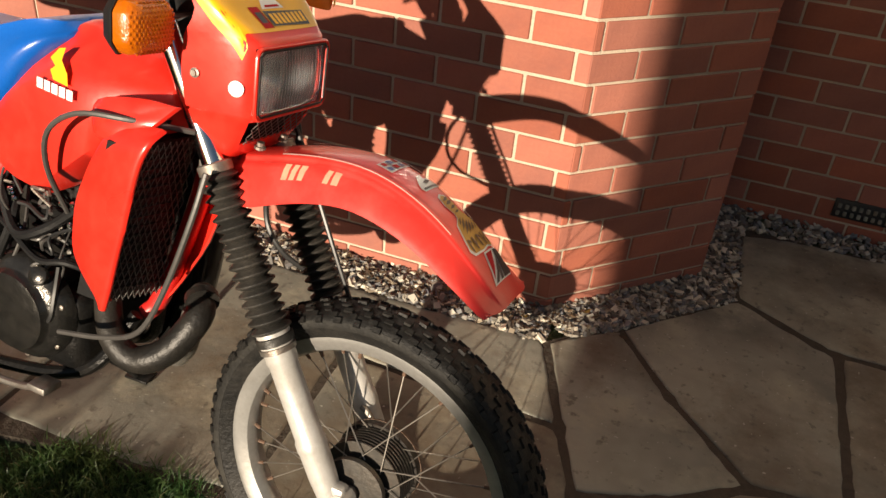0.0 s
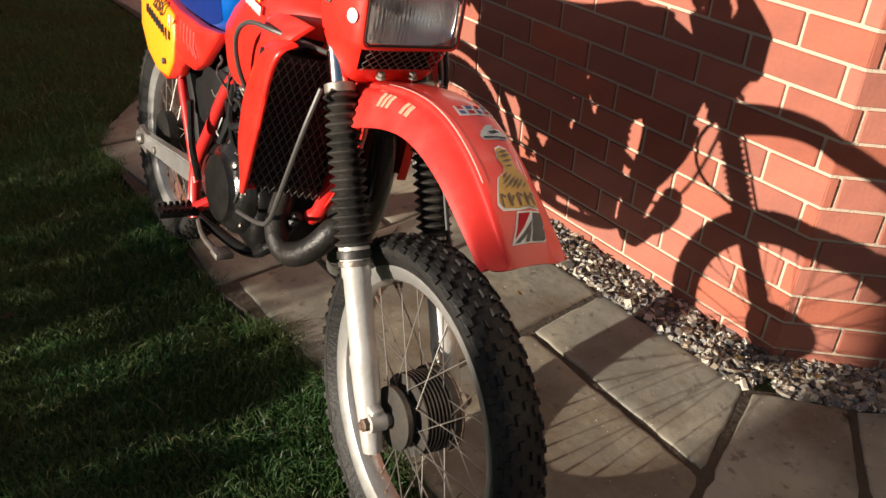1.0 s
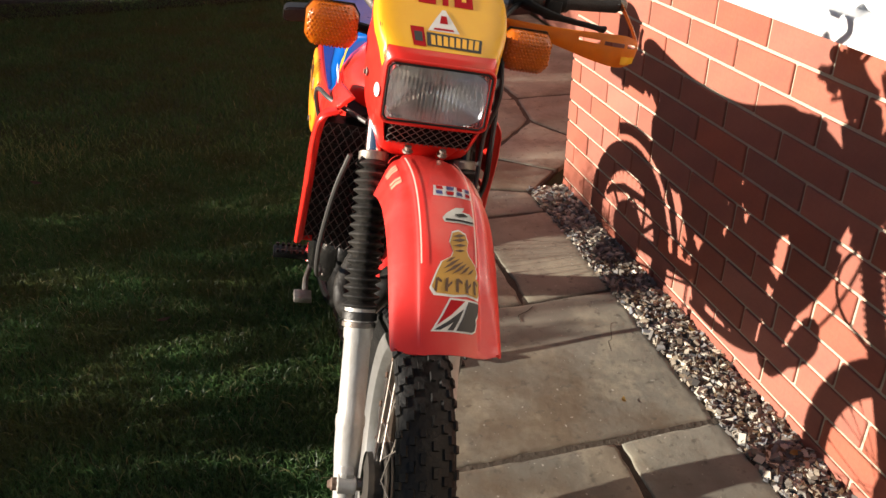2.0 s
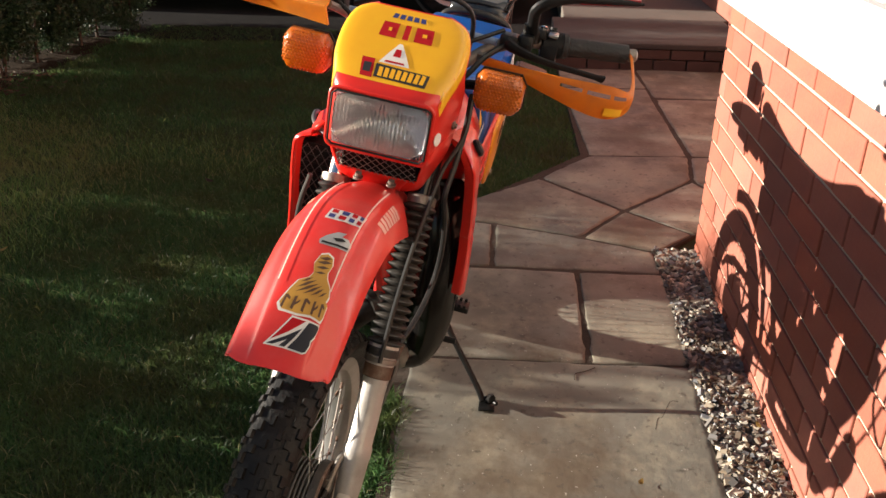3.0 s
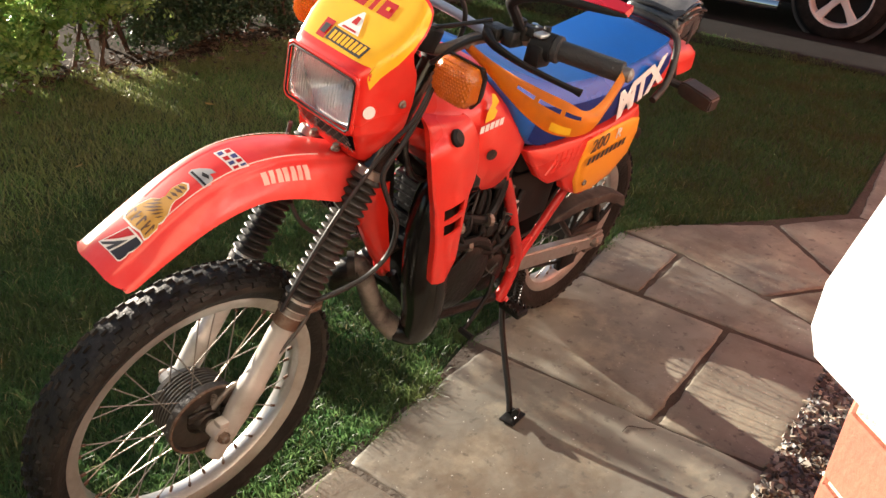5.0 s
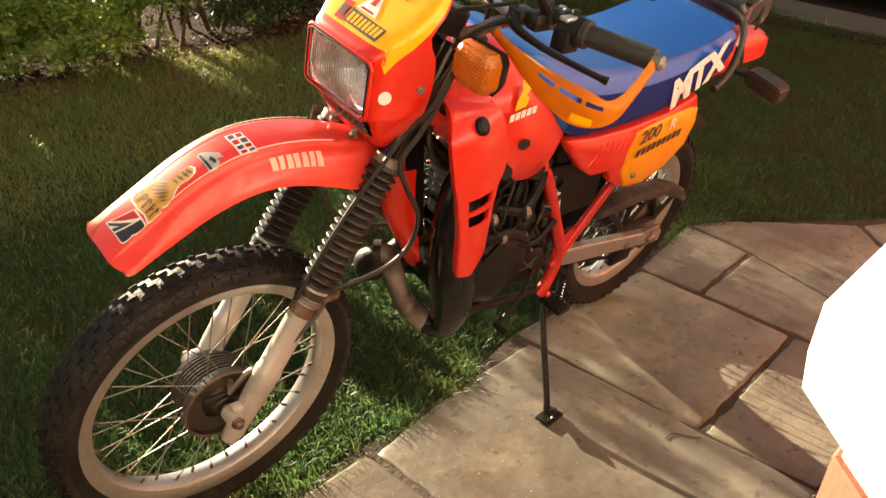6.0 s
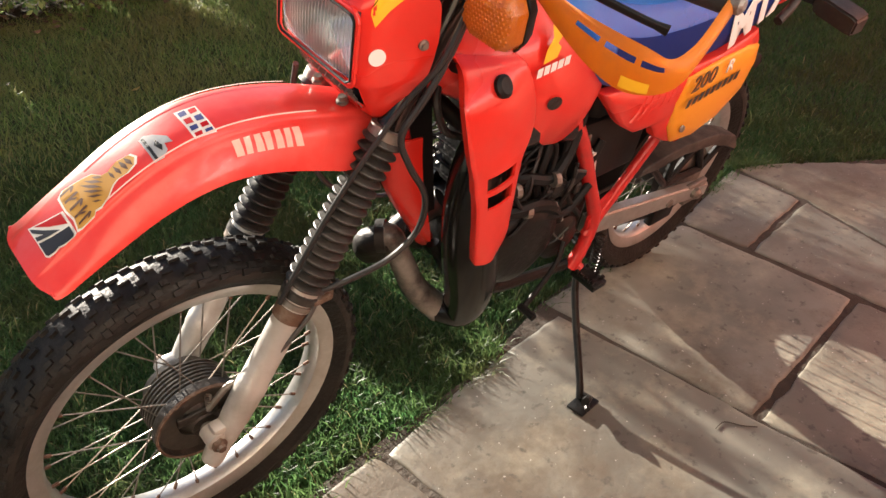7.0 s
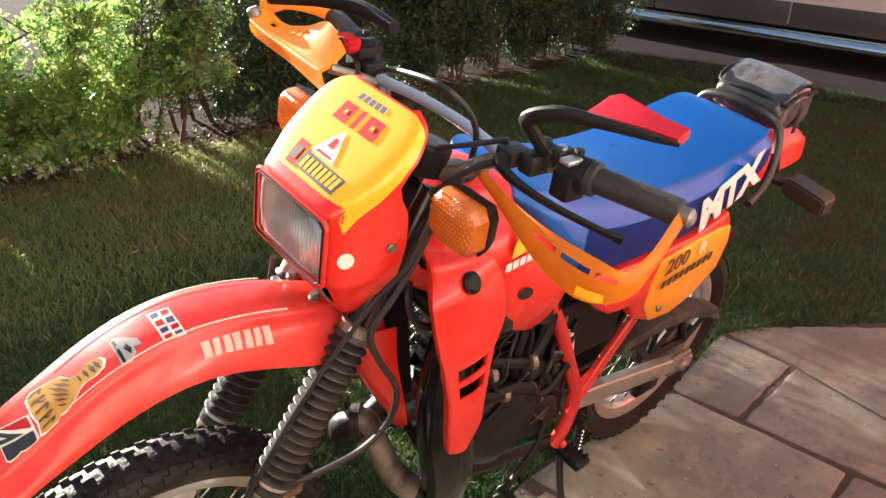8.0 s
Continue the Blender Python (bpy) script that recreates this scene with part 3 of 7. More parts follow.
blades("grass_dry", 90000, dry_lawn, (0.03, 0.075), M["straw"], "dry straw-coloured blades in the lawn", 1.5, 0.0013)
blades("grass_dry_near", 15000, near_lawn, (0.02, 0.05), M["straw"], "dry blades among the short grass", 1.3, 0.0013)


def shrub(name, x, y, wide, deep, tall, leaves, leaf, material, label, seed, low=0.05, gap=0.35, thin=0.75, airy=0.0, sprays=None, arch=None, fronds=False):
    """Stems that fork, and leaves in loose sprays about them."""
    rnd = random.Random(seed)
    root = thing(name, label, "shrub" if "shrub" in name else "hedge", Matrix.Translation((x, y, -0.02)), "shrubs along the lawn" if "shrub" in name else "hedge plants in a row")
    wood = bmesh.new()
    tips = []
    for i in range(max(5, int(wide * 9))):
        bx, by = rnd.uniform(-0.3, 0.3) * wide, rnd.uniform(-0.25, 0.25) * deep
        h = tall * rnd.uniform(0.55, 1.0)
        tx, ty = bx + rnd.uniform(-0.3, 0.3) * wide, by + rnd.uniform(-0.3, 0.3) * deep
        pts = [(bx, by, 0), ((bx + tx) / 2 + rnd.uniform(-0.05, 0.05), (by + ty) / 2, h * 0.5), (tx, ty, h)]
        add_tube(wood, curve_points(pts, 4), [0.014 - 0.0012 * k for k in range(9)], 5)
        for k in range(9):
            f = rnd.uniform(0.02, 1.0)
            p = Vector(pts[0]).lerp(Vector(pts[2]), f)
            q = p + Vector((rnd.uniform(-0.3, 0.3) * wide, rnd.uniform(-0.3, 0.3) * deep, rnd.uniform(0.0, 0.22) * tall))
            q.z = min(q.z, tall)
            add_tube(wood, [p, q], [0.005, 0.002], 4)
            tips.append((p, q))
    for k in range(int(wide * 18) if fronds else 0):
        p = Vector((rnd.uniform(-0.52, 0.52) * wide, rnd.uniform(-0.5, 0.5) * deep, rnd.uniform(0.02, 0.22)))
        q = p + Vector((rnd.uniform(-0.14, 0.14), rnd.uniform(-0.14, 0.14), rnd.uniform(-0.02, 0.12)))
        add_tube(wood, [p, q], [0.003, 0.0015], 4)
        tips.append((p, q))
    part("trunk", wood, M["bark"], root)
    rng = np.random.default_rng(seed)
    n = leaves
    pick = rng.integers(0, len(tips), n)
    P = np.array([list(t[0]) for t in tips])[pick]
    Q = np.array([list(t[1]) for t in tips])[pick]
    s = rng.uniform(0.1, 1.05, (n, 1))
    c = P + (Q - P) * s + rng.normal(0, 0.045, (n, 3)) * np.array([1.2, 1.0, 0.8])
    hole = np.sin(c[:, 0] * 7 + seed) + np.sin(c[:, 2] * 9 + seed * 2) + np.sin(c[:, 0] * 17 + c[:, 2] * 13)
    c = c[(c[:, 2] > low) & (hole > -2 + 2 * gap - 0.4 * rng.random(n))]
    c = c[rng.random(len(c)) < np.clip(c[:, 2] / airy, 0.35, 1.0) ** 1.4] if airy else c
    def inside(c):
        """True within the low opening between two plants."""
        x0, x1, high = arch
        return (c[:, 0] + x > x0) & (c[:, 0] + x < x1) & (c[:, 2] < high * (0.75 + 0.5 * rng.random(len(c))))

    if arch:
        c = c[~inside(c)]
    if "hedge" in name:
        c[:, 2] *= rng.uniform(0.55, 1.02, len(c))
    c = c[rng.random(len(c)) > thin * (c[:, 2] / tall) ** 3]
    if sprays:
        count, start = sprays
        high = c[c[:, 2] > start]
        heart = high[rng.integers(0, len(high), count)]
        reach = rng.uniform(0.035, 0.085, count)
        near = (np.linalg.norm((c[:, None, :] - heart[None]) * np.array([1.0, 0.6, 1.3]), axis=2) < reach[None]).any(1)
        c = c[(c[:, 2] < start + rng.normal(0, 0.03, len(c))) | near]
    n = len(c)
    u = rng.normal(0, 1, (n, 3))
    u /= np.linalg.norm(u, axis=1)[:, None]
    v = np.cross(u, rng.normal(0, 1, (n, 3)))
    v /= np.linalg.norm(v, axis=1)[:, None]
    if fronds:
        # leaflets in pairs along a stalk, and one at its tip
        c, u, v = c[::9], u[::9], v[::9]
        reach = leaf * rng.uniform(3.2, 5.0, (len(c), 1))
        steps = [(k * 0.24, w) for k in range(4) for w in (1, -1)] + [(0.98, 0)]
        sag = np.array([0.0, 0.0, -1.0])
        c, u, v = [np.concatenate(a) for a in zip(*[(c + u * reach * f + sag * reach * 0.25 * f * f + v * (w * leaf * 0.8), u * (0.45 if w else 1.0) + v * w * 0.9, v * (0.45 if w else 1.0) - u * w * 0.9) for f, w in steps])]
        low_enough = (c[:, 2] > 0.01) & (~inside(c) | (rng.random(len(c)) < 0.05) if arch else True)
        c, u, v = c[low_enough], u[low_enough], v[low_enough]
        n = len(c)
    L = rng.uniform(0.6, 1.3, (n, 1)) * leaf
    co = np.stack([c - u * L, c + v * L * 0.45 + u * L * 0.1, c + u * L, c - v * L * 0.45 + u * L * 0.1], 1).reshape(-1, 3)
    me = bpy.data.meshes.new("crown")
    me.vertices.add(len(co))
    me.vertices.foreach_set("co", co.reshape(-1))
    me.loops.add(n * 4)
    me.loops.foreach_set("vertex_index", np.arange(n * 4))
    me.polygons.add(n)
    me.polygons.foreach_set("loop_start", np.arange(0, n * 4, 4))
    me.update(calc_edges=True)
    me.materials.append(material)
    ob = new("crown", me)
    ob.parent = root
    return root


# bare earth under the shrubs
bed = bmesh.new()
grid = [[bed.verts.new((-6.2 + 0.08 * i, -4.15 + 0.08 * j, -0.012 + 0.02 * noise.noise(Vector((i * 0.5, j * 0.5, 2.0))) + 0.012 * noise.noise(Vector((i * 1.7, j * 1.7, 4.0))))) for j in range(15)] for i in range(95)]
for a, b in zip(grid, grid[1:]):
    for k in range(14):
        bed.faces.new((a[k], b[k], b[k + 1], a[k + 1]))
structure("flower_bed", bed, M["soil"], "strip of bare brown earth under the shrubs", "flower bed", True)

shrub("garden_shrub", -0.72, -3.2, 1.1, 0.7, 0.80, 40000, 0.019, M["leaf"], "leafy green shrub lit through by the sun", 11, 0.02, 0.10, 0.5, 0.18, (15, 0.62), None, True)
shrub("garden_shrub", -1.55, -3.25, 1.15, 0.7, 1.02, 36000, 0.019, M["leaf"], "light green leafy shrub at the lawn's edge", 12, 0.02, 0.10, 0.4, 0.18, (40, 0.70), (-2.12, -1.62, 0.32), True)
shrub("garden_shrub", 0.45, -3.3, 1.2, 0.7, 0.78, 18000, 0.019, M["leaf"], "low green shrub at the lawn's edge", 13, 0.02, 0.3, fronds=True)
for i in range(6):
    shrub("conifer_hedge", -2.4 - 0.68 * i, -3.4, 1.15, 0.8, 1.35 + 0.12 * (i % 2) + (0.45 if i else 0.0), 60000, 0.014, M["darkleaf"], "dark green conifer hedge plant", 20 + i, 0.0, 0.0, 0.2, arch=(-2.12, -1.62, 0.32))

# fallen leaves: loose litter under the shrubs, and single ones on lawn and gravel
M["deadleaf"] = leafy("dead leaves", (0.045, 0.026, 0.014), (0.12, 0.075, 0.04), 0.7, 0.1)
M["yellowleaf"] = leafy("pale fallen leaf", (0.50, 0.36, 0.10), (0.40, 0.26, 0.10), 0.5, 0.2)


def leaf_shape(size, curl):
    bm = bmesh.new()
    spine = [(-1.0, 0.02), (-0.55, 0.34), (0.0, 0.46), (0.5, 0.30), (1.0, 0.02)]
    rows = []
    for a, w in spine:
        rows.append([bm.verts.new((a * size, k * w * size, curl * size * (0.5 * a * a + 0.8 * (k * w) ** 2) + 0.004)) for k in (-1, 0, 1)])
    for p, q in zip(rows, rows[1:]):
        for i in (0, 1):
            bm.faces.new((p[i], p[i + 1], q[i + 1], q[i]))
    bmesh.ops.solidify(bm, geom=bm.faces[:], thickness=0.0006)
    return bm


def litter(count):
    rng = np.random.default_rng(5)
    co, faces = [], []
    for k in range(count):
        x, y = rng.uniform(-4.2, 0.9), -3.05 + abs(rng.normal(0, 0.16)) - 0.35 * rng.random()
        a, L = rng.uniform(0, 6.3), rng.uniform(0.012, 0.03)
        c, s = math.cos(a), math.sin(a)
        base = len(co)
        for p, q, h in ((-1, 0, 0.3), (0, 0.45, 0.0), (1, 0, 0.4), (0, -0.45, 0.1)):
            co.append((x + L * (c * p - s * q), y + L * (s * p + c * q), 0.004 + L * h + rng.uniform(0, 0.012)))
        faces.append((base, base + 1, base + 2, base + 3))
    me = bpy.data.meshes.new("leaf_litter")
    me.from_pydata(co, [], faces)
    me.materials.append(M["deadleaf"])
    return tagged(new("leaf_litter", me), "brown leaf litter under the shrubs", "leaf litter", "", "stuff")


def gravel_litter(count):
    rng = np.random.default_rng(8)
    co, faces = [], []
    for k in range(count):
        x, y = rng.uniform(-1.2, 0.6), 0
        y = rng.uniform(0.84, 0.97) if x < 0.06 else 0.9 + (x - 0.06) + rng.uniform(-0.1, 0.05)
        a, L = rng.uniform(0, 6.3), rng.uniform(0.005, 0.014)
        c, s = math.cos(a), math.sin(a)
        base = len(co)
        for p, q, h in ((-1, 0, 0.3), (0, 0.4, 0.0), (1, 0, 0.5), (0, -0.4, 0.2)):
            co.append((x + L * (c * p - s * q), y + L * (s * p + c * q), 0.008 + L * h + rng.uniform(0, 0.006)))
        faces.append((base, base + 1, base + 2, base + 3))
    me = bpy.data.meshes.new("leaf_litter")
    me.from_pydata(co, [], faces)
    me.materials.append(M["deadleaf"])
    return tagged(new("leaf_litter", me), "bits of brown leaf among the stone chips", "leaf litter", "", "stuff")


gravel_litter(420)


litter(1500)
for k, (x, y, z, size, curl) in enumerate(((0.30, 0.93, 0.008, 0.016, 0.5), (0.02, 0.90, 0.006, 0.014, 0.7), (-0.22, 0.93, 0.008, 0.018, 0.4), (-0.48, 0.89, 0.006, 0.013, 0.8), (-0.75, 0.95, 0.008, 0.015, 0.5), (0.18, 1.0, 0.008, 0.015, 0.6), (-1.15, -0.55, 0.012, 0.022, 0.5), (-1.5, -1.6, 0.014, 0.026, 0.4), (-0.9, -1.9, 0.014, 0.024, 0.6), (-2.3, -1.1, 0.014, 0.028, 0.5), (-1.8, -2.2, 0.014, 0.028, 0.3), (-0.5, 0.62, 0.004, 0.014, 0.5))):
    ob = mesh_object("fallen_leaf", leaf_shape(size, curl), M["yellowleaf"] if k % 3 else M["deadleaf"])
    ob.matrix_world = pose(x, y, z, 4 * (k % 3), 5 * (k % 2), 47 * k)
    tagged(ob, "small curled brown leaf lying on lawn or gravel", "leaf", "fallen leaves")


# ---- the motorbike ----
M["red"] = surf("red plastic", (0.74, 0.026, 0.016), (0.66, 0.022, 0.013), 55, 0.30, 0, 0.03, 3, coat=0.25, dirt=(0.62, 0.07, 0.045), dirt_amount=0.3, dirt_scale=14)
M["fadedred"] = surf("sun-faded red plastic", (0.74, 0.030, 0.022), (0.66, 0.036, 0.028), 40, 0.36, 0, 0.04, 3.5, coat=0.35, dirt=(0.70, 0.14, 0.115), dirt_amount=0.32, dirt_scale=11)
M["redpaint"] = surf("red painted steel", (0.66, 0.022, 0.02), (0.54, 0.018, 0.016), 60, 0.35, 0, 0.05, 6, coat=0.3, dirt=(0.2, 0.03, 0.02), dirt_amount=0.4, dirt_scale=20)
M["yellow"] = surf("yellow sticker", (0.90, 0.50, 0.016), (0.86, 0.42, 0.014), 40, 0.3, 0, 0.02, 3, coat=0.2)
M["panel"] = surf("orange-yellow sticker", (0.88, 0.36, 0.014), (0.84, 0.30, 0.012), 40, 0.35, 0, 0.02, 3)
M["orange"] = surf("orange plastic", (0.86, 0.30, 0.014), (0.80, 0.25, 0.014), 60, 0.4, 0, 0.05, 5, dirt=(0.5, 0.22, 0.08), dirt_amount=0.3, dirt_scale=15)
M["blue"] = surf("blue vinyl", (0.003, 0.105, 0.46), (0.003, 0.080, 0.37), 260, 0.30, 0, 0.05, 5, dirt=(0.03, 0.16, 0.48), dirt_amount=0.3, dirt_scale=5, spec=0.5)
M["shadedblue"] = surf("blue vinyl toned for shade", (0.007, 0.026, 0.17), (0.005, 0.020, 0.13), 260, 0.5, 0, 0.10, 5, spec=0.12)
M["amber"] = surf("amber plastic", (0.66, 0.165, 0.006), (0.56, 0.12, 0.005), 160, 0.18, 0, 0.25, 8, coat=0.5, trans=0.25)
M["white"] = surf("white vinyl", (0.85, 0.84, 0.81), (0.78, 0.76, 0.73), 70, 0.4, 0, 0.02, 6)
M["pale"] = surf("worn white print", (0.80, 0.50, 0.43), (0.74, 0.30, 0.25), 90, 0.5, 0, 0.0, 30)
M["ink"] = surf("black print", (0.02, 0.02, 0.024), (0.035, 0.033, 0.035), 60, 0.4, 0, 0.0)
M["navy"] = surf("navy print", (0.03, 0.04, 0.20), (0.04, 0.05, 0.18), 60, 0.4, 0, 0.0)
M["crimson"] = surf("red print", (0.46, 0.010, 0.016), (0.40, 0.009, 0.014), 60, 0.6, 0, 0.0, spec=0.15)
M["silverprint"] = surf("silver print", (0.62, 0.62, 0.60), (0.45, 0.45, 0.44), 60, 0.35, 0.4, 0.0, 20)
M["gold"] = surf("gold print", (0.62, 0.36, 0.06), (0.50, 0.26, 0.05), 60, 0.4, 0, 0.0)
M["brown"] = surf("brown print", (0.13, 0.06, 0.03), (0.09, 0.05, 0.03), 60, 0.4, 0, 0.0)
M["rubber"] = surf("tyre rubber", (0.008, 0.0079, 0.0077), (0.015, 0.0145, 0.014), 110, 0.48, 0, 0.3, 9, dirt=(0.13, 0.118, 0.102), dirt_amount=0.14, dirt_scale=14, spec=0.22)
M["boot"] = surf("rubber gaiter", (0.016, 0.0152, 0.014), (0.030, 0.028, 0.025), 90, 0.45, 0, 0.2, 12, dirt=(0.15, 0.13, 0.108), dirt_amount=0.27, dirt_scale=18, spec=0.5)
M["alloy"] = surf("dull alloy", (0.66, 0.65, 0.63), (0.50, 0.49, 0.47), 120, 0.36, 0.8, 0.04, 10, dirt=(0.32, 0.28, 0.23), dirt_amount=0.4, dirt_scale=18)
M["fork"] = surf("silver painted fork", (0.60, 0.585, 0.56), (0.52, 0.50, 0.47), 120, 0.4, 0.35, 0.1, 8, dirt=(0.33, 0.29, 0.24), dirt_amount=0.55, dirt_scale=14)
M["chrome"] = surf("chrome", (0.80, 0.80, 0.80), (0.72, 0.72, 0.72), 90, 0.14, 1.0, 0.02, 8)
M["steel"] = surf("weathered steel", (0.34, 0.33, 0.31), (0.20, 0.17, 0.14), 80, 0.5, 0.8, 0.2, 14, dirt=(0.16, 0.09, 0.05), dirt_amount=0.5, dirt_scale=30)
M["drum"] = surf("dusty drum paint", (0.012, 0.0105, 0.009), (0.022, 0.018, 0.015), 70, 0.42, 0.1, 0.3, 10, dirt=(0.09, 0.070, 0.054), dirt_amount=0.30, dirt_scale=15)
M["hubmetal"] = surf("dull hub alloy", (0.095, 0.09, 0.083), (0.05, 0.046, 0.04), 80, 0.42, 0.5, 0.15, 12, dirt=(0.14, 0.11, 0.085), dirt_amount=0.5, dirt_scale=16)
M["sidewall"] = surf("dusty tyre wall", (0.020, 0.019, 0.017), (0.011, 0.0105, 0.010), 120, 0.6, 0, 0.25, 9, dirt=(0.12, 0.11, 0.09), dirt_amount=0.28, dirt_scale=12, spec=0.25)
M["rusty"] = surf("rusty steel", (0.16, 0.088, 0.054), (0.085, 0.056, 0.042), 70, 0.7, 0.3, 0.4, 14, dirt=(0.32, 0.27, 0.22), dirt_amount=0.5, dirt_scale=40)
M["spoke"] = surf("spoke steel", (0.40, 0.38, 0.35), (0.25, 0.22, 0.19), 80, 0.42, 0.9, 0.05, 14)
M["engine"] = surf("black engine paint", (0.005, 0.005, 0.0052), (0.009, 0.0088, 0.0085), 70, 0.34, 0.05, 0.25, 12, dirt=(0.03, 0.025, 0.02), dirt_amount=0.25, dirt_scale=18, spec=0.30)
M["casting"] = surf("oily grey casting", (0.040, 0.039, 0.037), (0.016, 0.0155, 0.015), 70, 0.36, 0.4, 0.3, 14, dirt=(0.035, 0.028, 0.022), dirt_amount=0.7, dirt_scale=14, spec=0.35)
M["pipe"] = surf("black exhaust paint", (0.006, 0.006, 0.006), (0.009, 0.0088, 0.0085), 60, 0.16, 0.0, 0.05, 10, dirt=(0.03, 0.027, 0.024), dirt_amount=0.12, dirt_scale=8, spec=0.40, rough_vary=0.06)
M["pipe_bare"] = surf("worn exhaust bend", (0.22, 0.21, 0.19), (0.012, 0.0115, 0.011), 30, 0.40, 0.3, 0.25, 7, 0.22, dirt=(0.50, 0.47, 0.43), dirt_amount=0.6, dirt_scale=5, spec=0.4)
M["pipe_old"] = surf("old exhaust paint", (0.009, 0.0085, 0.008), (0.018, 0.016, 0.014), 45, 0.45, 0.1, 0.3, 9, dirt=(0.08, 0.068, 0.055), dirt_amount=0.28, dirt_scale=8, spec=0.4)
M["matt"] = surf("matt black plastic", (0.006, 0.006, 0.0065), (0.010, 0.010, 0.010), 150, 0.55, 0, 0.1, 10, spec=0.25)
M["gripgum"] = surf("worn grip rubber", (0.030, 0.029, 0.027), (0.018, 0.0175, 0.017), 220, 0.55, 0, 0.3, 14)
M["rail"] = surf("worn dark rail paint", (0.034, 0.030, 0.026), (0.016, 0.0145, 0.013), 70, 0.38, 0.2, 0.1, 10, dirt=(0.10, 0.085, 0.07), dirt_amount=0.35, dirt_scale=20)
M["cable"] = surf("black cable sheath", (0.018, 0.018, 0.018), (0.03, 0.03, 0.03), 60, 0.35, 0, 0.0, spec=0.30)
M["greycable"] = surf("grey cable sheath", (0.085, 0.08, 0.075), (0.045, 0.042, 0.04), 60, 0.4, 0, 0.05)
M["bluebar"] = surf("pale blue paint", (0.33, 0.40, 0.52), (0.28, 0.34, 0.45), 60, 0.35, 0.2, 0.05)
M["clear"] = surf("headlight glass", (0.93, 0.94, 0.95), (0.9, 0.92, 0.93), 5, 0.05, 0, 0, trans=0.90, rough_vary=0.02)
M["bag"] = surf("dark clear plastic", (0.022, 0.022, 0.023), (0.05, 0.05, 0.048), 20, 0.12, 0, 0.35, 14, coat=0.6)
M["film"] = surf("clear creased film", (0.10, 0.10, 0.10), (0.22, 0.21, 0.20), 14, 0.10, 0, 0.9, 22, 0.3, coat=0.8)
M["bowl"] = surf("dull reflector", (0.90, 0.90, 0.91), (0.84, 0.85, 0.86), 40, 0.25, 1.0, 0.03, 6, rough_vary=0.06)
M["clutch"] = surf("scuffed dark cover", (0.075, 0.072, 0.068), (0.022, 0.021, 0.020), 45, 0.22, 0.75, 0.22, 9, dirt=(0.12, 0.105, 0.09), dirt_amount=0.3, dirt_scale=22, spec=0.6)

REAR_U, REAR_W = -1.31, 0.305
M["mirrorred"] = surf("glossy crimson plastic", (0.42, 0.006, 0.014), (0.36, 0.005, 0.012), 50, 0.26, 0, 0.02, 4, coat=0.4)
M["ridgelight"] = surf("ridge highlight", (0.88, 0.74, 0.66), (0.82, 0.52, 0.44), 60, 0.5, 0, 0.0, 25)
M["worn"] = surf("nearly worn off print", (0.86, 0.36, 0.24), (0.80, 0.20, 0.14), 90, 0.5, 0, 0.0, 25)
M["guardwire"] = surf("dull grey wire", (0.20, 0.19, 0.18), (0.12, 0.11, 0.10), 80, 0.5, 0.4, 0.05)
M["dusty"] = surf("dusty black plastic", (0.026, 0.024, 0.022), (0.013, 0.012, 0.011), 90, 0.7, 0, 0.2, 9, dirt=(0.14, 0.12, 0.10), dirt_amount=0.5, dirt_scale=12)
BIKE = pose(-0.04, -0.123, 0, -10.5, 0, -4.2)
RAKE = radians(27.8)
HEAD = Vector((-0.30, 0, 0.80))
STEER = Matrix.Translation(HEAD) @ Matrix.Rotation(radians(-2.0), 4, (-math.sin(RAKE), 0, math.cos(RAKE))) @ Matrix.Translation(-HEAD)
bike = thing("motorbike", "red, blue and yellow trail motorbike leaning on its side stand", "motorbike", BIKE)


def body(name, bm, material, parent=None, label="", **more):
    return part(name, bm, material, parent or bike, label, **more)


def front(name, bm, material, parent=None, label="", **more):
    bm.transform(STEER)
    return part(name, bm, material, parent or bike, label, **more)


def mirror(points):
    return [(u, -v, w) for u, v, w in points]


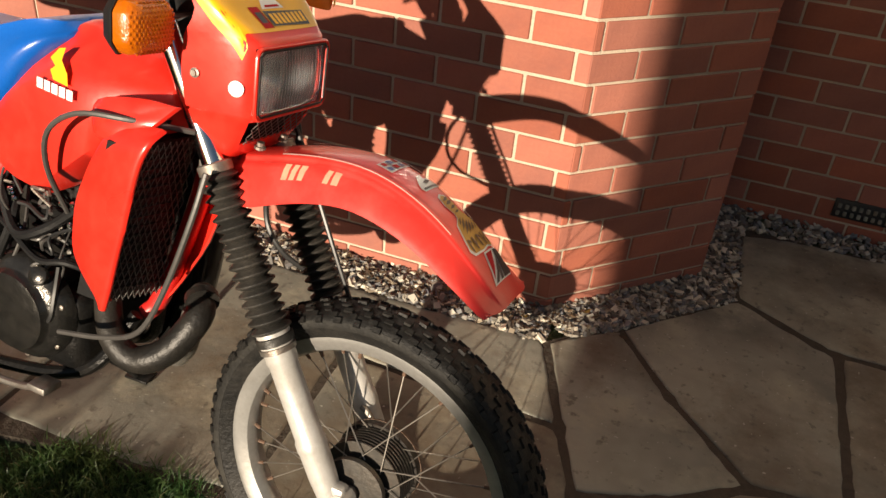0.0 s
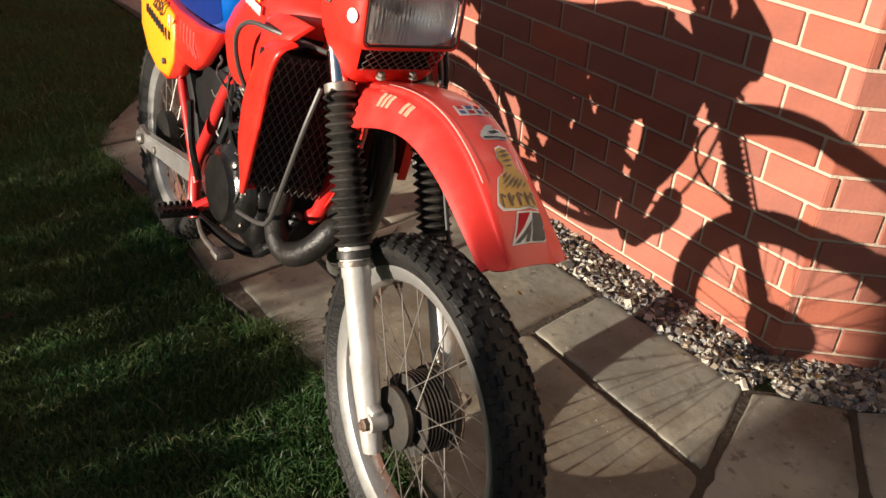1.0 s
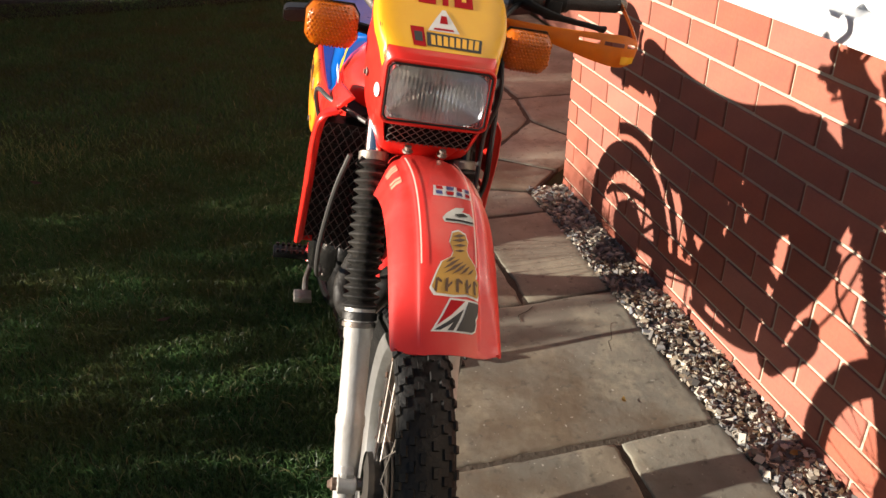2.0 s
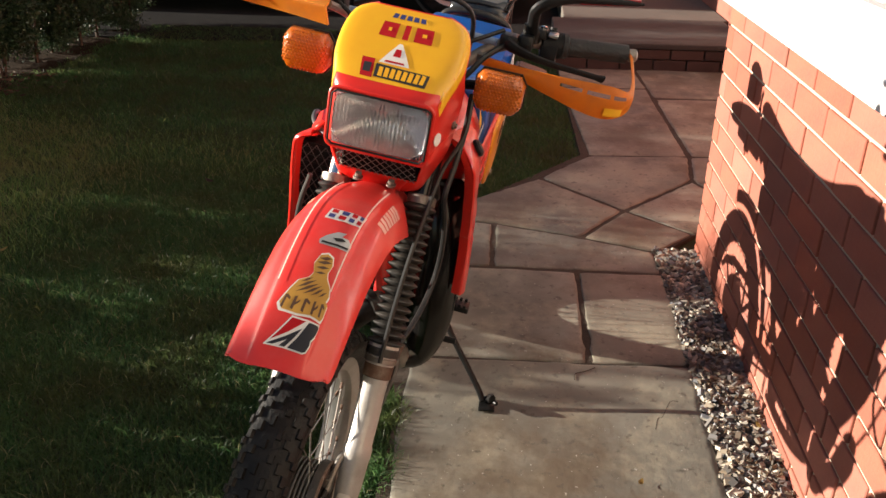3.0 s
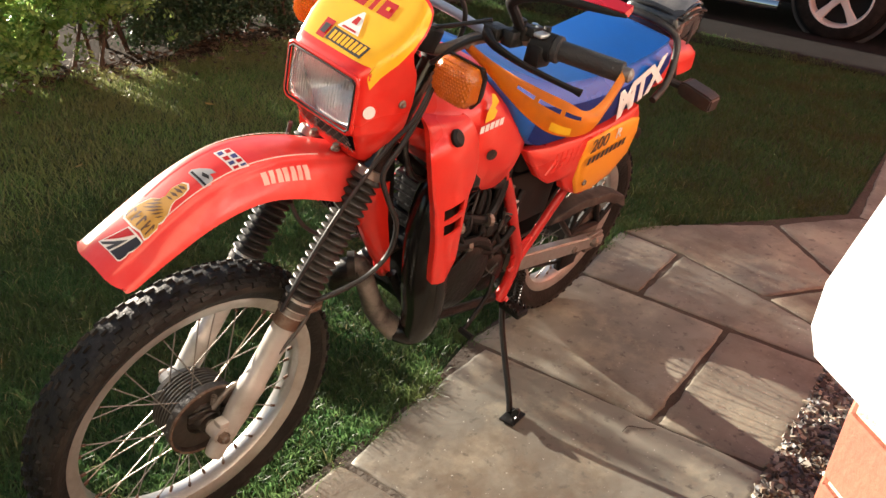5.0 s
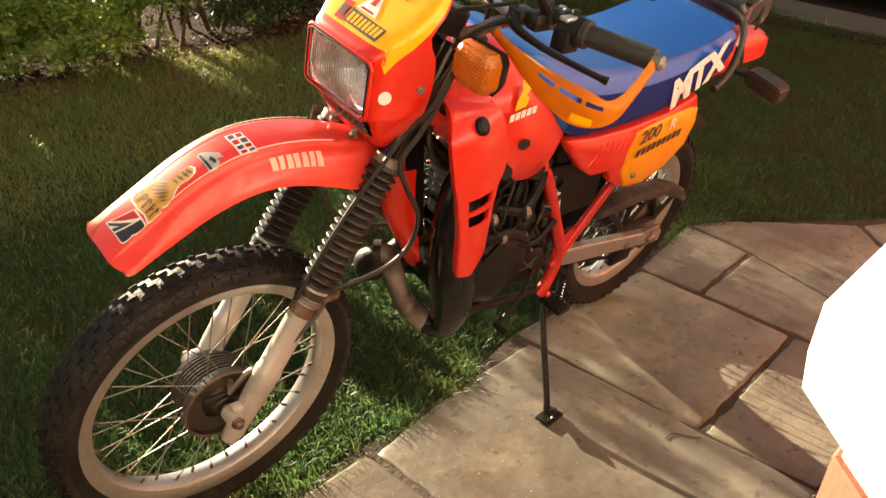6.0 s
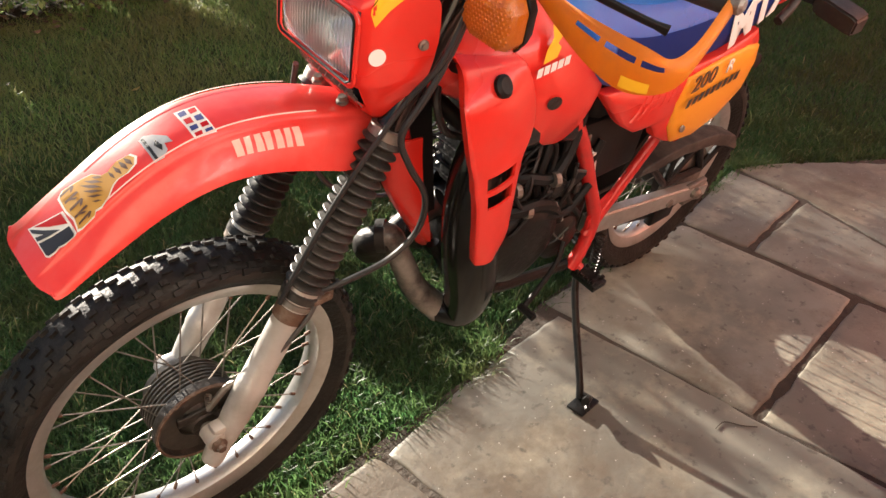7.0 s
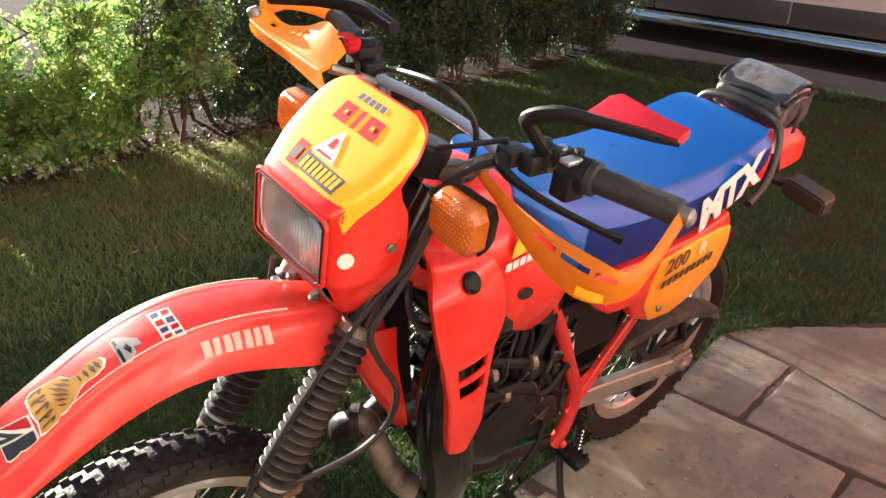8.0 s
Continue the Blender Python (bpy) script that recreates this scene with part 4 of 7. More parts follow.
class Skin:
    """A surface given by rows of points; it can be asked for places and thickened."""

    def __init__(self, rows, per=5):
        rows = [curve_points(r, per) for r in rows]
        cols = [curve_points(c, per) for c in zip(*rows)]
        self.g = [list(r) for r in zip(*cols)]

    def at(self, s, t, off=0.0):
        n, m = len(self.g) - 1, len(self.g[0]) - 1
        a, b = min(max(s, 0), 0.9999) * n, min(max(t, 0), 0.9999) * m
        i, j = int(a), int(b)
        a, b = a - i, b - j
        p, q, r, z = self.g[i][j], self.g[i][j + 1], self.g[i + 1][j], self.g[i + 1][j + 1]
        x = p.lerp(q, b).lerp(r.lerp(z, b), a)
        k = (r - q).cross(z - p)
        return x + k.normalized() * off if off else x

    def shell(self, thick, skip=lambda s, t: False, side=1):
        bm = bmesh.new()
        v = [[bm.verts.new(p) for p in r] for r in self.g]
        n, m = len(v) - 1, len(v[0]) - 1
        for i in range(n):
            for j in range(m):
                if not skip((i + 0.5) / n, (j + 0.5) / m):
                    bm.faces.new((v[i][j], v[i][j + 1], v[i + 1][j + 1], v[i + 1][j]))
        bmesh.ops.delete(bm, geom=[x for x in bm.verts if not x.link_faces], context="VERTS")
        bmesh.ops.solidify(bm, geom=bm.faces[:], thickness=thick * side)
        return bm

    def patch(self, corners, off=0.002, n=6, m=6):
        """A sticker between four corners (s, t) of the surface."""
        bm = bmesh.new()
        (a, b, c, d) = [Vector(x) for x in corners]
        v = []
        for i in range(n + 1):
            row = []
            for j in range(m + 1):
                q = a.lerp(b, j / m).lerp(d.lerp(c, j / m), i / n)
                row.append(bm.verts.new(self.at(q.x, q.y, off)))
            v.append(row)
        for i in range(n):
            for j in range(m):
                bm.faces.new((v[i][j], v[i][j + 1], v[i + 1][j + 1], v[i + 1][j]))
        return bm


def join(*bms):
    out = bms[0]
    for other in bms[1:]:
        me = bpy.data.meshes.new("joined")
        other.to_mesh(me)
        other.free()
        out.from_mesh(me)
        bpy.data.meshes.remove(me)
    return out


# ---- wheels ----
def wheel(name, centre, rim_r, tyre_r, half, label, stations, place):
    c = Vector(centre)
    axis = (0, 1, 0)
    rim_w = half * 0.62
    rim = place(name, lathe([(-rim_w, rim_r - 0.004), (-rim_w, rim_r + 0.003), (-rim_w * 0.8, rim_r - 0.002), (-rim_w * 0.72, rim_r - 0.014), (-rim_w * 0.3, rim_r - 0.02), (rim_w * 0.3, rim_r - 0.02), (rim_w * 0.72, rim_r - 0.014), (rim_w * 0.8, rim_r - 0.002), (rim_w, rim_r + 0.003), (rim_w, rim_r - 0.004), (rim_w * 0.72, rim_r - 0.022), (rim_w * 0.3, rim_r - 0.028), (-rim_w * 0.3, rim_r - 0.028), (-rim_w * 0.72, rim_r - 0.022)], c, axis, 72, True), M["alloy"], None, label)
    crown = tyre_r - 0.008
    mid = (crown + rim_r) / 2
    prof = []
    for k in range(13):
        a = math.pi * (k / 12) * 1.18 - math.pi * 0.09
        prof.append((-math.cos(a) * half * (1.0 if 0.2 < k / 12 < 0.8 else 0.92), mid + 0.004 + math.sin(a) * (crown - mid - 0.004)))
    prof = [(-rim_w * 0.9, rim_r - 0.001)] + prof + [(rim_w * 0.9, rim_r - 0.001)]
    bm = bmesh.new()
    add_lathe(bm, prof, c, axis, 84, True)
    # tread blocks
    for k in range(stations):
        for v0, lift, size, ph in ((0.17, 0.0, (0.0150, 0.0047), 0.0), (-0.17, 0.0, (0.0150, 0.0047), 0.5), (0.46, 0.02, (0.0145, 0.0046), 0.7), (-0.46, 0.02, (0.0145, 0.0046), 0.2), (0.74, 0.30, (0.0145, 0.0052), 0.3), (-0.74, 0.30, (0.0145, 0.0052), 0.8), (0.98, 0.30, (0.013, 0.0056), 0.0), (-0.98, 0.30, (0.013, 0.0056), 0.5)):
            a = 2 * math.pi * (k + ph) / stations
            tilt = v0 * 0.95
            r = mid + (crown - mid) * math.cos(tilt) - 0.004
            out = Vector((math.cos(a) * math.cos(tilt), math.sin(tilt), math.sin(a) * math.cos(tilt)))
            base = c + Vector((math.cos(a) * r, math.sin(tilt) * half * 1.02 if abs(v0) > 0.5 else v0 * half, math.sin(a) * r))
            along = Vector((-math.sin(a), 0, math.cos(a)))
            across = out.cross(along)
            vs = []
            for h, s in ((0.0, 1.0), (0.0078 if abs(v0) < 0.9 else 0.0062, 0.80)):
                for x, y in ((-1, -1), (1, -1), (1, 1), (-1, 1)):
                    vs.append(bm.verts.new(base + out * h + along * x * size[0] * s * 0.5 * (1.25 if k % 2 else 1.0) + across * y * size[1] * s * (1.1 if not k % 2 else 0.9)))
            for f in ((4, 5, 6, 7), (0, 1, 5, 4), (1, 2, 6, 5), (2, 3, 7, 6), (3, 0, 4, 7)):
                bm.faces.new([vs[i] for i in f])
    tyre = place("tyre", bm, M["rubber"], rim, "dusty knobbly black tyre", sharp=40)
    for way in (1, -1):
        wall = [(way * x * 1.02, r) for x, r in prof[1:4]] + [(way * x * 0.96, r) for x, r in prof[3:0:-1]]
        place("sidewall", lathe(wall, c, axis, 84, True), M["sidewall"], tyre, "dusty tyre sidewall")
    # spokes: one mesh, placed again and again
    sp = bpy.data.meshes.new("spoke")
    b2 = tube([(0, 0, 0), (0, 0, 1)], 0.00125, 6)
    b2.to_mesh(sp)
    b2.free()
    sp.materials.append(M["spoke"])
    nip = bpy.data.meshes.new("nipple")
    b2 = tube([(0, 0, 0), (0, 0, 0.016)], 0.0032, 6)
    b2.to_mesh(nip)
    b2.free()
    nip.materials.append(M["rusty"])
    move = STEER if place is front else Matrix()
    for k in range(36):
        side = 1 if k % 2 else -1
        a = 2 * math.pi * k / 36
        lead = (0.62 if (k // 2) % 2 else -0.62)
        p = c + Vector((math.cos(a + lead) * 0.05, side * 0.03, math.sin(a + lead) * 0.05))
        q = c + Vector((math.cos(a) * (rim_r - 0.024), side * 0.004, math.sin(a) * (rim_r - 0.024)))
        d = q - p
        rot = d.to_track_quat("Z", "Y").to_matrix().to_4x4()
        ob = new("spoke", sp)
        ob.parent = rim
        ob.matrix_basis = move @ Matrix.Translation(p) @ rot @ Matrix.Diagonal((1, 1, d.length, 1))
        ob = new("nipple", nip)
        ob.parent = rim
        ob.matrix_basis = move @ Matrix.Translation(q - d.normalized() * 0.016) @ rot
    return rim


AXLE = Vector((0.008, 0, 0.321))
fw = wheel("front_wheel", AXLE, 0.260, 0.320, 0.047, "spoked alloy front wheel", 54, front)
front("hub", lathe([(-0.054, 0.03), (-0.050, 0.056), (-0.040, 0.056), (-0.038, 0.040), (-0.024, 0.040)] + [(-0.022 + 0.0075 * k + d, r) for k in range(7) for d, r in ((0.0, 0.0735), (0.0028, 0.0735), (0.0036, 0.063), (0.0068, 0.063))] + [(0.031, 0.076), (0.038, 0.074)], AXLE, (0, 1, 0), 44), M["hubmetal"], fw, "finned alloy hub")
front("brake_plate", join(lathe([(0.030, 0.0785), (0.046, 0.0785), (0.048, 0.076), (0.047, 0.0735), (0.037, 0.070), (0.035, 0.060), (0.036, 0.040), (0.044, 0.032), (0.056, 0.022), (0.058, 0.012)], AXLE, (0, 1, 0), 44), box(-0.016, 0.052, 0.044, 0.053, 0.338, 0.356, 0.003), box(AXLE.x - 0.058, AXLE.x - 0.026, 0.043, 0.050, AXLE.z - 0.012, AXLE.z + 0.012, 0.003)), M["drum"], fw, "dusty dark drum brake plate")
front("drum_rim", lathe([(0.0465, 0.0738), (0.0486, 0.0750), (0.0486, 0.0785), (0.0440, 0.0795), (0.0440, 0.0780)], AXLE, (0, 1, 0), 44, True), M["rusty"], fw, "rusty drum edge")
front("spring", tube([(AXLE.x - 0.012 + 0.0055 * math.cos(k * 0.8), 0.047 + 0.0055 * math.sin(k * 0.8), AXLE.z + 0.012 + 0.045 * k / 70) for k in range(71)], 0.0012, 5), M["steel"], fw)
front("axle", lathe([(-0.108, 0.008), (-0.10, 0.011), (0.10, 0.011), (0.112, 0.007)], AXLE, (0, 1, 0), 12), M["steel"], fw)
front("brake_arm", tube([(0.0, 0.050, 0.35), (-0.03, 0.056, 0.39), (-0.05, 0.060, 0.400)], 0.006, 8, 3), M["steel"], fw)

# ---- fork ----
def on_fork(w, v, du=0.0):
    return Vector((-0.157 - 0.527 * (w - 0.585) + du, v, w))


DOWN = Vector((-0.527, 0, 1)).normalized()
LEG = 0.081
for s, side in ((1, "left"), (-1, "right")):
    v = LEG * s
    base = on_fork(0.262, v)
    leg = front("fork_leg", lathe([(-0.004, 0.010), (-0.002, 0.0165), (0.012, 0.0185), (0.03, 0.0195), (0.075, 0.0215), (0.10, 0.0235), (0.145, 0.0245), (0.152, 0.0258), (0.166, 0.0258), (0.172, 0.0235), (0.30, 0.0235), (0.305, 0.0255), (0.325, 0.0255), (0.335, 0.027), (0.36, 0.027), (0.365, 0.02)], base, DOWN, 28), M["fork"], None, "silver fork slider with scuffs")
    front("axle_lug", join(lathe([(-0.017, 0.011), (-0.015, 0.0165), (0.015, 0.0165), (0.017, 0.011)], (AXLE.x, LEG * s, AXLE.z), (0, 1, 0), 20), box(AXLE.x - 0.036, AXLE.x + 0.004, LEG * s - 0.0125, LEG * s + 0.0125, AXLE.z - 0.030, AXLE.z + 0.026, 0.006)), M["fork"], leg)
    front("axle_nut", lathe([(0, 0.0125), (0.009, 0.0125), (0.011, 0.009), (0.016, 0.0065)], (AXLE.x, (LEG + 0.016) * s, AXLE.z), (0, s, 0), 6), M["rusty"], leg, "rusty axle nut")
    pleats, prof = 17, []
    start, length = 0.352, 0.262
    for k in range(pleats):
        f = k / pleats
        r = 0.0285 - 0.0025 * f
        prof += [(start + length * f, r - 0.007), (start + length * (f + 0.42 / pleats), r + 0.0035), (start + length * (f + 0.52 / pleats), r + 0.0042), (start + length * (f + 0.62 / pleats), r + 0.0035)]
    prof = [(start - 0.018, 0.026), (start - 0.016, 0.0305), (start - 0.004, 0.0305)] + prof + [(start + length, 0.024), (start + length + 0.012, 0.025), (start + length + 0.014, 0.019)]
    front("fork_boot", lathe(prof, base, DOWN, 28), M["boot"], leg, "ribbed black rubber fork gaiter", sharp=28)
    front("stanchion", lathe([(0.60, 0.0175), (0.84, 0.0175), (0.845, 0.012)], base, DOWN, 24), M["chrome"], leg, "bright chrome fork tube")
    if s > 0:
        front("collar", lathe([(0.294, 0.0236), (0.296, 0.0264), (0.318, 0.0264), (0.320, 0.0236)], base, DOWN, 24), M["rusty"], leg, "rusty collar")
        front("sleeve", lathe([(0.60, 0.0195), (0.612, 0.020), (0.70, 0.0188), (0.842, 0.0188), (0.846, 0.0175)], base, DOWN, 20), M["pipe"], leg, "black sleeve on the fork tube")
    front("clamp_ring", join(lathe([(0.612, 0.023), (0.614, 0.0265), (0.628, 0.0265), (0.63, 0.023)], base, DOWN, 24), box(base.x - 0.318, base.x - 0.285, v - 0.005, v + 0.005, base.z + 0.535, base.z + 0.558, 0.003)), M["steel"], leg)
    front("seal_band", lathe([(0.322, 0.0275), (0.323, 0.0295), (0.331, 0.0295), (0.332, 0.0275)], base, DOWN, 24), M["steel"], leg)
for w0, name in ((0.845, "lower_yoke"), (0.985, "top_yoke")):
    c = on_fork(w0, 0)
    yoke = loft([[(c.x + du * k, v * 1.0, c.z + dz - 0.5 * du * k) for du, dz in ((0.022, -0.011), (0.022, 0.011), (-0.022, 0.011), (-0.022, -0.011))] for v, k in ((-0.094, 0.6), (-0.088, 0.85), (-0.05, 0.9), (0, 1.5), (0.05, 0.9), (0.088, 0.85), (0.094, 0.6))])
    bmesh.ops.bevel(yoke, geom=yoke.edges[:], offset=0.004, segments=1, affect="EDGES")
    front(name, yoke, M["matt"])
front("steering_stem", tube([on_fork(0.80, 0, -0.035), on_fork(1.0, 0, -0.035)], 0.022, 16), M["matt"])

# ---- front mudguard with its stickers ----
LINE = [(-0.315, 0.816, 0.060, 0.050), (-0.262, 0.829, 0.066, 0.060), (-0.225, 0.839, 0.078, 0.076), (-0.175, 0.853, 0.083, 0.071), (-0.115, 0.864, 0.084, 0.061), (-0.055, 0.867, 0.083, 0.053), (0.0, 0.858, 0.081, 0.050), (0.055, 0.836, 0.079, 0.047), (0.105, 0.805, 0.078, 0.042), (0.148, 0.772, 0.077, 0.034), (0.175, 0.749, 0.0765, 0.027), (0.191, 0.7365, 0.0745, 0.020), (0.199, 0.7295, 0.070, 0.014)]
rows = []
for u, w, h, drop in LINE:
    lean = 0.35 * max(0.0, (u + 0.1)) * 0.3
    half = [(0.0, 0.0), (0.30, -0.001), (0.50, -0.004), (0.56, -min(0.010, 0.30 * drop)), (0.74, -min(0.018, 0.52 * drop)), (0.92, -drop * 0.74), (1.0, -drop)]
    full = [(-a, d) for a, d in half[:0:-1]] + half
    tip = {0.175: 0.002, 0.191: 0.006, 0.199: 0.013}.get(u, 0.0)
    rows.append([(u - lean * (-d) - tip * a ** 4, a * h, w + d + 0.5 * tip * a ** 4) for a, d in full])
fender = Skin(rows, 3)
mud = front("front_mudguard", fender.shell(0.003, side=-1), M["fadedred"], None, "long sun-faded red plastic front mudguard with stickers", sharp=60)


def sticker(corners, material, parent, skin, off=0.0035, label="", n=6, m=6, place=front):
    return place("sticker", skin.patch(corners, off - 0.0024, n, m), material, parent, label)


def quad(s0, s1, t0, t1, slant=0.0):
    return [(s0, t0), (s0, t1), (s1, t1 + slant), (s1, t0 + slant)]


def decal(corners, outline, material, off, label=""):
    """A flat shape laid on the mudguard: its outline runs from 0 to 1 between four corners (s, t)."""
    a, b, c, d = [Vector(x) for x in corners]
    bm = bmesh.new()
    vs = []
    n = len(outline)
    for i in range(n):
        p, q = Vector(outline[i]), Vector(outline[(i + 1) % n])
        for k in range(2):
            r = p.lerp(q, k / 2)
            z = a.lerp(b, r.x).lerp(d.lerp(c, r.x), r.y)
            vs.append(bm.verts.new(fender.at(z.x, z.y, off - 0.0024)))
    bmesh.ops.triangulate(bm, faces=[bm.faces.new(vs)])
    return front("sticker", bm, material, mud, label)


# tyre maker's mark: red and black shapes on white
MARK = [(0.729, 0.500), (0.729, 0.690), (0.832, 0.640), (0.832, 0.405)]
decal(MARK, [(0, 0), (0.90, 0), (0.99, 0.07), (1.0, 0.36), (0.95, 0.50), (1.0, 0.64), (1.0, 0.90), (0.92, 1.0), (0, 1)], M["white"], 0.0036, "white sticker with red and black shapes")
decal(MARK, [(0.05, 0.05), (0.42, 0.05), (0.05, 0.80)], M["crimson"], 0.0046)
decal(MARK, [(0.46, 0.24), (0.46, 0.95), (0.34, 0.95), (0.36, 0.66), (0.20, 0.95), (0.06, 0.95)], M["ink"], 0.0046)
decal(MARK, [(0.52, 0.05), (0.88, 0.05), (0.94, 0.10), (0.95, 0.36), (0.89, 0.48), (0.95, 0.62), (0.95, 0.88), (0.88, 0.95), (0.52, 0.95)], M["ink"], 0.0046)
# rally mark: a gold shape with dark stripes over a bar
GOLD = [(0.578, 0.455), (0.578, 0.640), (0.722, 0.690), (0.722, 0.405)]
SHAPE = [(0.36, 0.04), (0.52, 0.0), (0.70, 0.05), (0.76, 0.17), (0.70, 0.30), (0.74, 0.38), (0.90, 0.50), (0.96, 0.62), (0.90, 0.70), (1.0, 0.74), (0.97, 0.92), (0.90, 1.0), (0.62, 0.97), (0.40, 1.0), (0.10, 0.98), (0.0, 0.88), (0.05, 0.74), (0.10, 0.62), (0.16, 0.50), (0.34, 0.42), (0.38, 0.34), (0.30, 0.20)]
decal(GOLD, [(0.5 + (x - 0.5) * 1.10, 0.5 + (y - 0.5) * 1.07) for x, y in SHAPE], M["white"], 0.0036, "gold and brown rally sticker with a pale edge")
decal(GOLD, SHAPE, M["gold"], 0.0045)
for x0, y0, x1, y1, w in ((0.36, 0.10, 0.70, 0.06, 0.03), (0.34, 0.17, 0.73, 0.13, 0.03), (0.37, 0.25, 0.70, 0.22, 0.025), (0.40, 0.33, 0.66, 0.31, 0.02), (0.22, 0.52, 0.42, 0.42, 0.025), (0.18, 0.62, 0.52, 0.44, 0.03), (0.20, 0.69, 0.60, 0.48, 0.03), (0.34, 0.70, 0.68, 0.50, 0.028), (0.50, 0.69, 0.76, 0.53, 0.026), (0.66, 0.68, 0.86, 0.57, 0.022)):
    decal(GOLD, [(x0, y0), ((x0 + x1) / 2, (y0 + y1) / 2 - w), (x1, y1), ((x0 + x1) / 2, (y0 + y1) / 2 + w)], M["brown"], 0.0054)
for k in range(5):
    x = 0.06 + 0.186 * k
    decal(GOLD, [(x, 0.76), (x + 0.05, 0.745), (x + 0.05, 0.965), (x, 0.95)], M["brown"], 0.0054)
    decal(GOLD, [(x + 0.05, 0.75 + 0.10 * (k % 2)), (x + 0.12, 0.79), (x + 0.12, 0.83), (x + 0.05, 0.80 + 0.10 * (k % 2))], M["brown"], 0.0054)
# small silver mark, and a chequered one
SILVER = [(0.512, 0.485), (0.512, 0.665), (0.556, 0.675), (0.556, 0.475)]
decal(SILVER, [(0.10, 0.45), (0.35, 0.05), (0.62, 0.0), (0.52, 0.30), (0.78, 0.34), (0.98, 0.62), (0.95, 1.0), (0.05, 1.0), (0.0, 0.75)], M["silverprint"], 0.0038, "small silver sticker")
decal(SILVER, [(0.30, 0.50), (0.55, 0.40), (0.72, 0.52), (0.42, 0.66)], M["casting"], 0.0046)
decal(SILVER, [(0.08, 0.80), (0.90, 0.80), (0.90, 0.92), (0.08, 0.92)], M["casting"], 0.0046)
CHECK = [(0.436, 0.455), (0.436, 0.672), (0.478, 0.660), (0.478, 0.445)]
decal(CHECK, [(0, 0), (1, 0), (1, 1), (0, 1)], M["white"], 0.0036, "small worn white sticker chequered in blue and red")
for i in range(4):
    for j in range(2):
        x, y = 0.05 + 0.24 * i, 0.08 + 0.47 * j
        decal(CHECK, [(x, y), (x + 0.15 + 0.03 * (i % 2), y + 0.04), (x + 0.17, y + 0.36), (x + 0.02, y + 0.34)], M["navy"] if (i + j) % 2 else M["crimson"], 0.0044)
# two moulded ridges; the highlight along their edges is a pale painted strip
for t in (0.342, 0.658):
    front("ridge", fender.patch([(0.235, t - 0.008), (0.235, t + 0.008), (0.655, t + 0.006), (0.655, t - 0.006)], 0.0030, 40, 2), M["ridgelight"], mud, "pale highlight strip along the ridge")
# maker's mark on both flanks, as bars
for t0, t1, print_, first in ((0.125, 0.195, M["worn"], 0.262), (0.805, 0.878, M["pale"], 0.288)):
    for i in range(7):
        s0 = first + i * 0.0195
        if print_ is M["worn"] and i in (3, 4):
            continue
        sticker([(s0, t0), (s0 + (0.003 if i % 2 else 0), t1), (s0 + 0.0152, t1), (s0 + 0.0152 - (0.003 if i % 3 else 0), t0)], print_, mud, fender, 0.0036, n=2, m=2)
for v in (-0.03, 0.03):
    front("bolt", lathe([(0, 0.009), (0.004, 0.009), (0.005, 0.006), (0.011, 0.006)], (-0.235, v, 0.842), (0.1, 0, 1), 10), M["steel"], mud)

def curve_ring(y, z, r):
    """A closed rectangle with round corners."""
    out = []
    for cy, cz, a0 in ((y - r, z - r, 0), (r - y, z - r, 90), (r - y, r - z, 180), (y - r, r - z, 270)):
        out += [(cy + r * math.cos(radians(a0 + a)), cz + r * math.sin(radians(a0 + a))) for a in (0, 22, 45, 68, 90)]
    return out + out[:1]


# ---- headlight cowl ----
COWL = [(0.822, -0.268, 0.050, -0.288, 0.070), (0.835, -0.253, 0.072, -0.296, 0.082), (0.855, -0.238, 0.080, -0.302, 0.090), (0.895, -0.214, 0.089, -0.310, 0.104), (0.905, -0.2085, 0.091, -0.314, 0.107), (0.955, -0.207, 0.092, -0.318, 0.113), (1.003, -0.206, 0.092, -0.312, 0.116), (1.016, -0.214, 0.092, -0.306, 0.117), (1.045, -0.250, 0.104, -0.296, 0.114), (1.075, -0.286, 0.107, -0.318, 0.113), (1.098, -0.312, 0.102, -0.334, 0.106), (1.113, -0.330, 0.089, -0.345, 0.092), (1.123, -0.342, 0.062, -0.352, 0.064)]
rows = []
for w, uf, hf, ur, hr in COWL:
    deep = uf - ur
    half = [(uf, 0.0), (uf, hf * 0.30), (uf - 0.01 * deep, hf * 0.60), (uf - 0.04 * deep, hf * 0.83), (uf - 0.12 * deep, hf * 0.955), (uf - 0.28 * deep, hf + (hr - hf) * 0.2), (uf - 0.6 * deep, hf + (hr - hf) * 0.6), (ur, hr)]
    rows.append([(u, -v, w) for u, v in half[:0:-1]] + [(u, v, w) for u, v in half])
cowl_skin = Skin(rows, 2)


def row_of(w):
    """How far up the cowl, from 0 to 1, a height lies."""
    hs = [r[0] for r in COWL]
    for i in range(len(hs) - 1):
        if w <= hs[i + 1]:
            return (i + (w - hs[i]) / (hs[i + 1] - hs[i])) / (len(hs) - 1)
    return 1.0


cowl = front("headlight_cowl", cowl_skin.shell(0.003, lambda s, t: (row_of(0.906) < s < row_of(1.0) and 0.25 < t < 0.75) or (row_of(0.853) < s < row_of(0.895) and 0.25 < t < 0.75), 1), M["red"], None, "red headlight cowl with a yellow number plate", sharp=45)


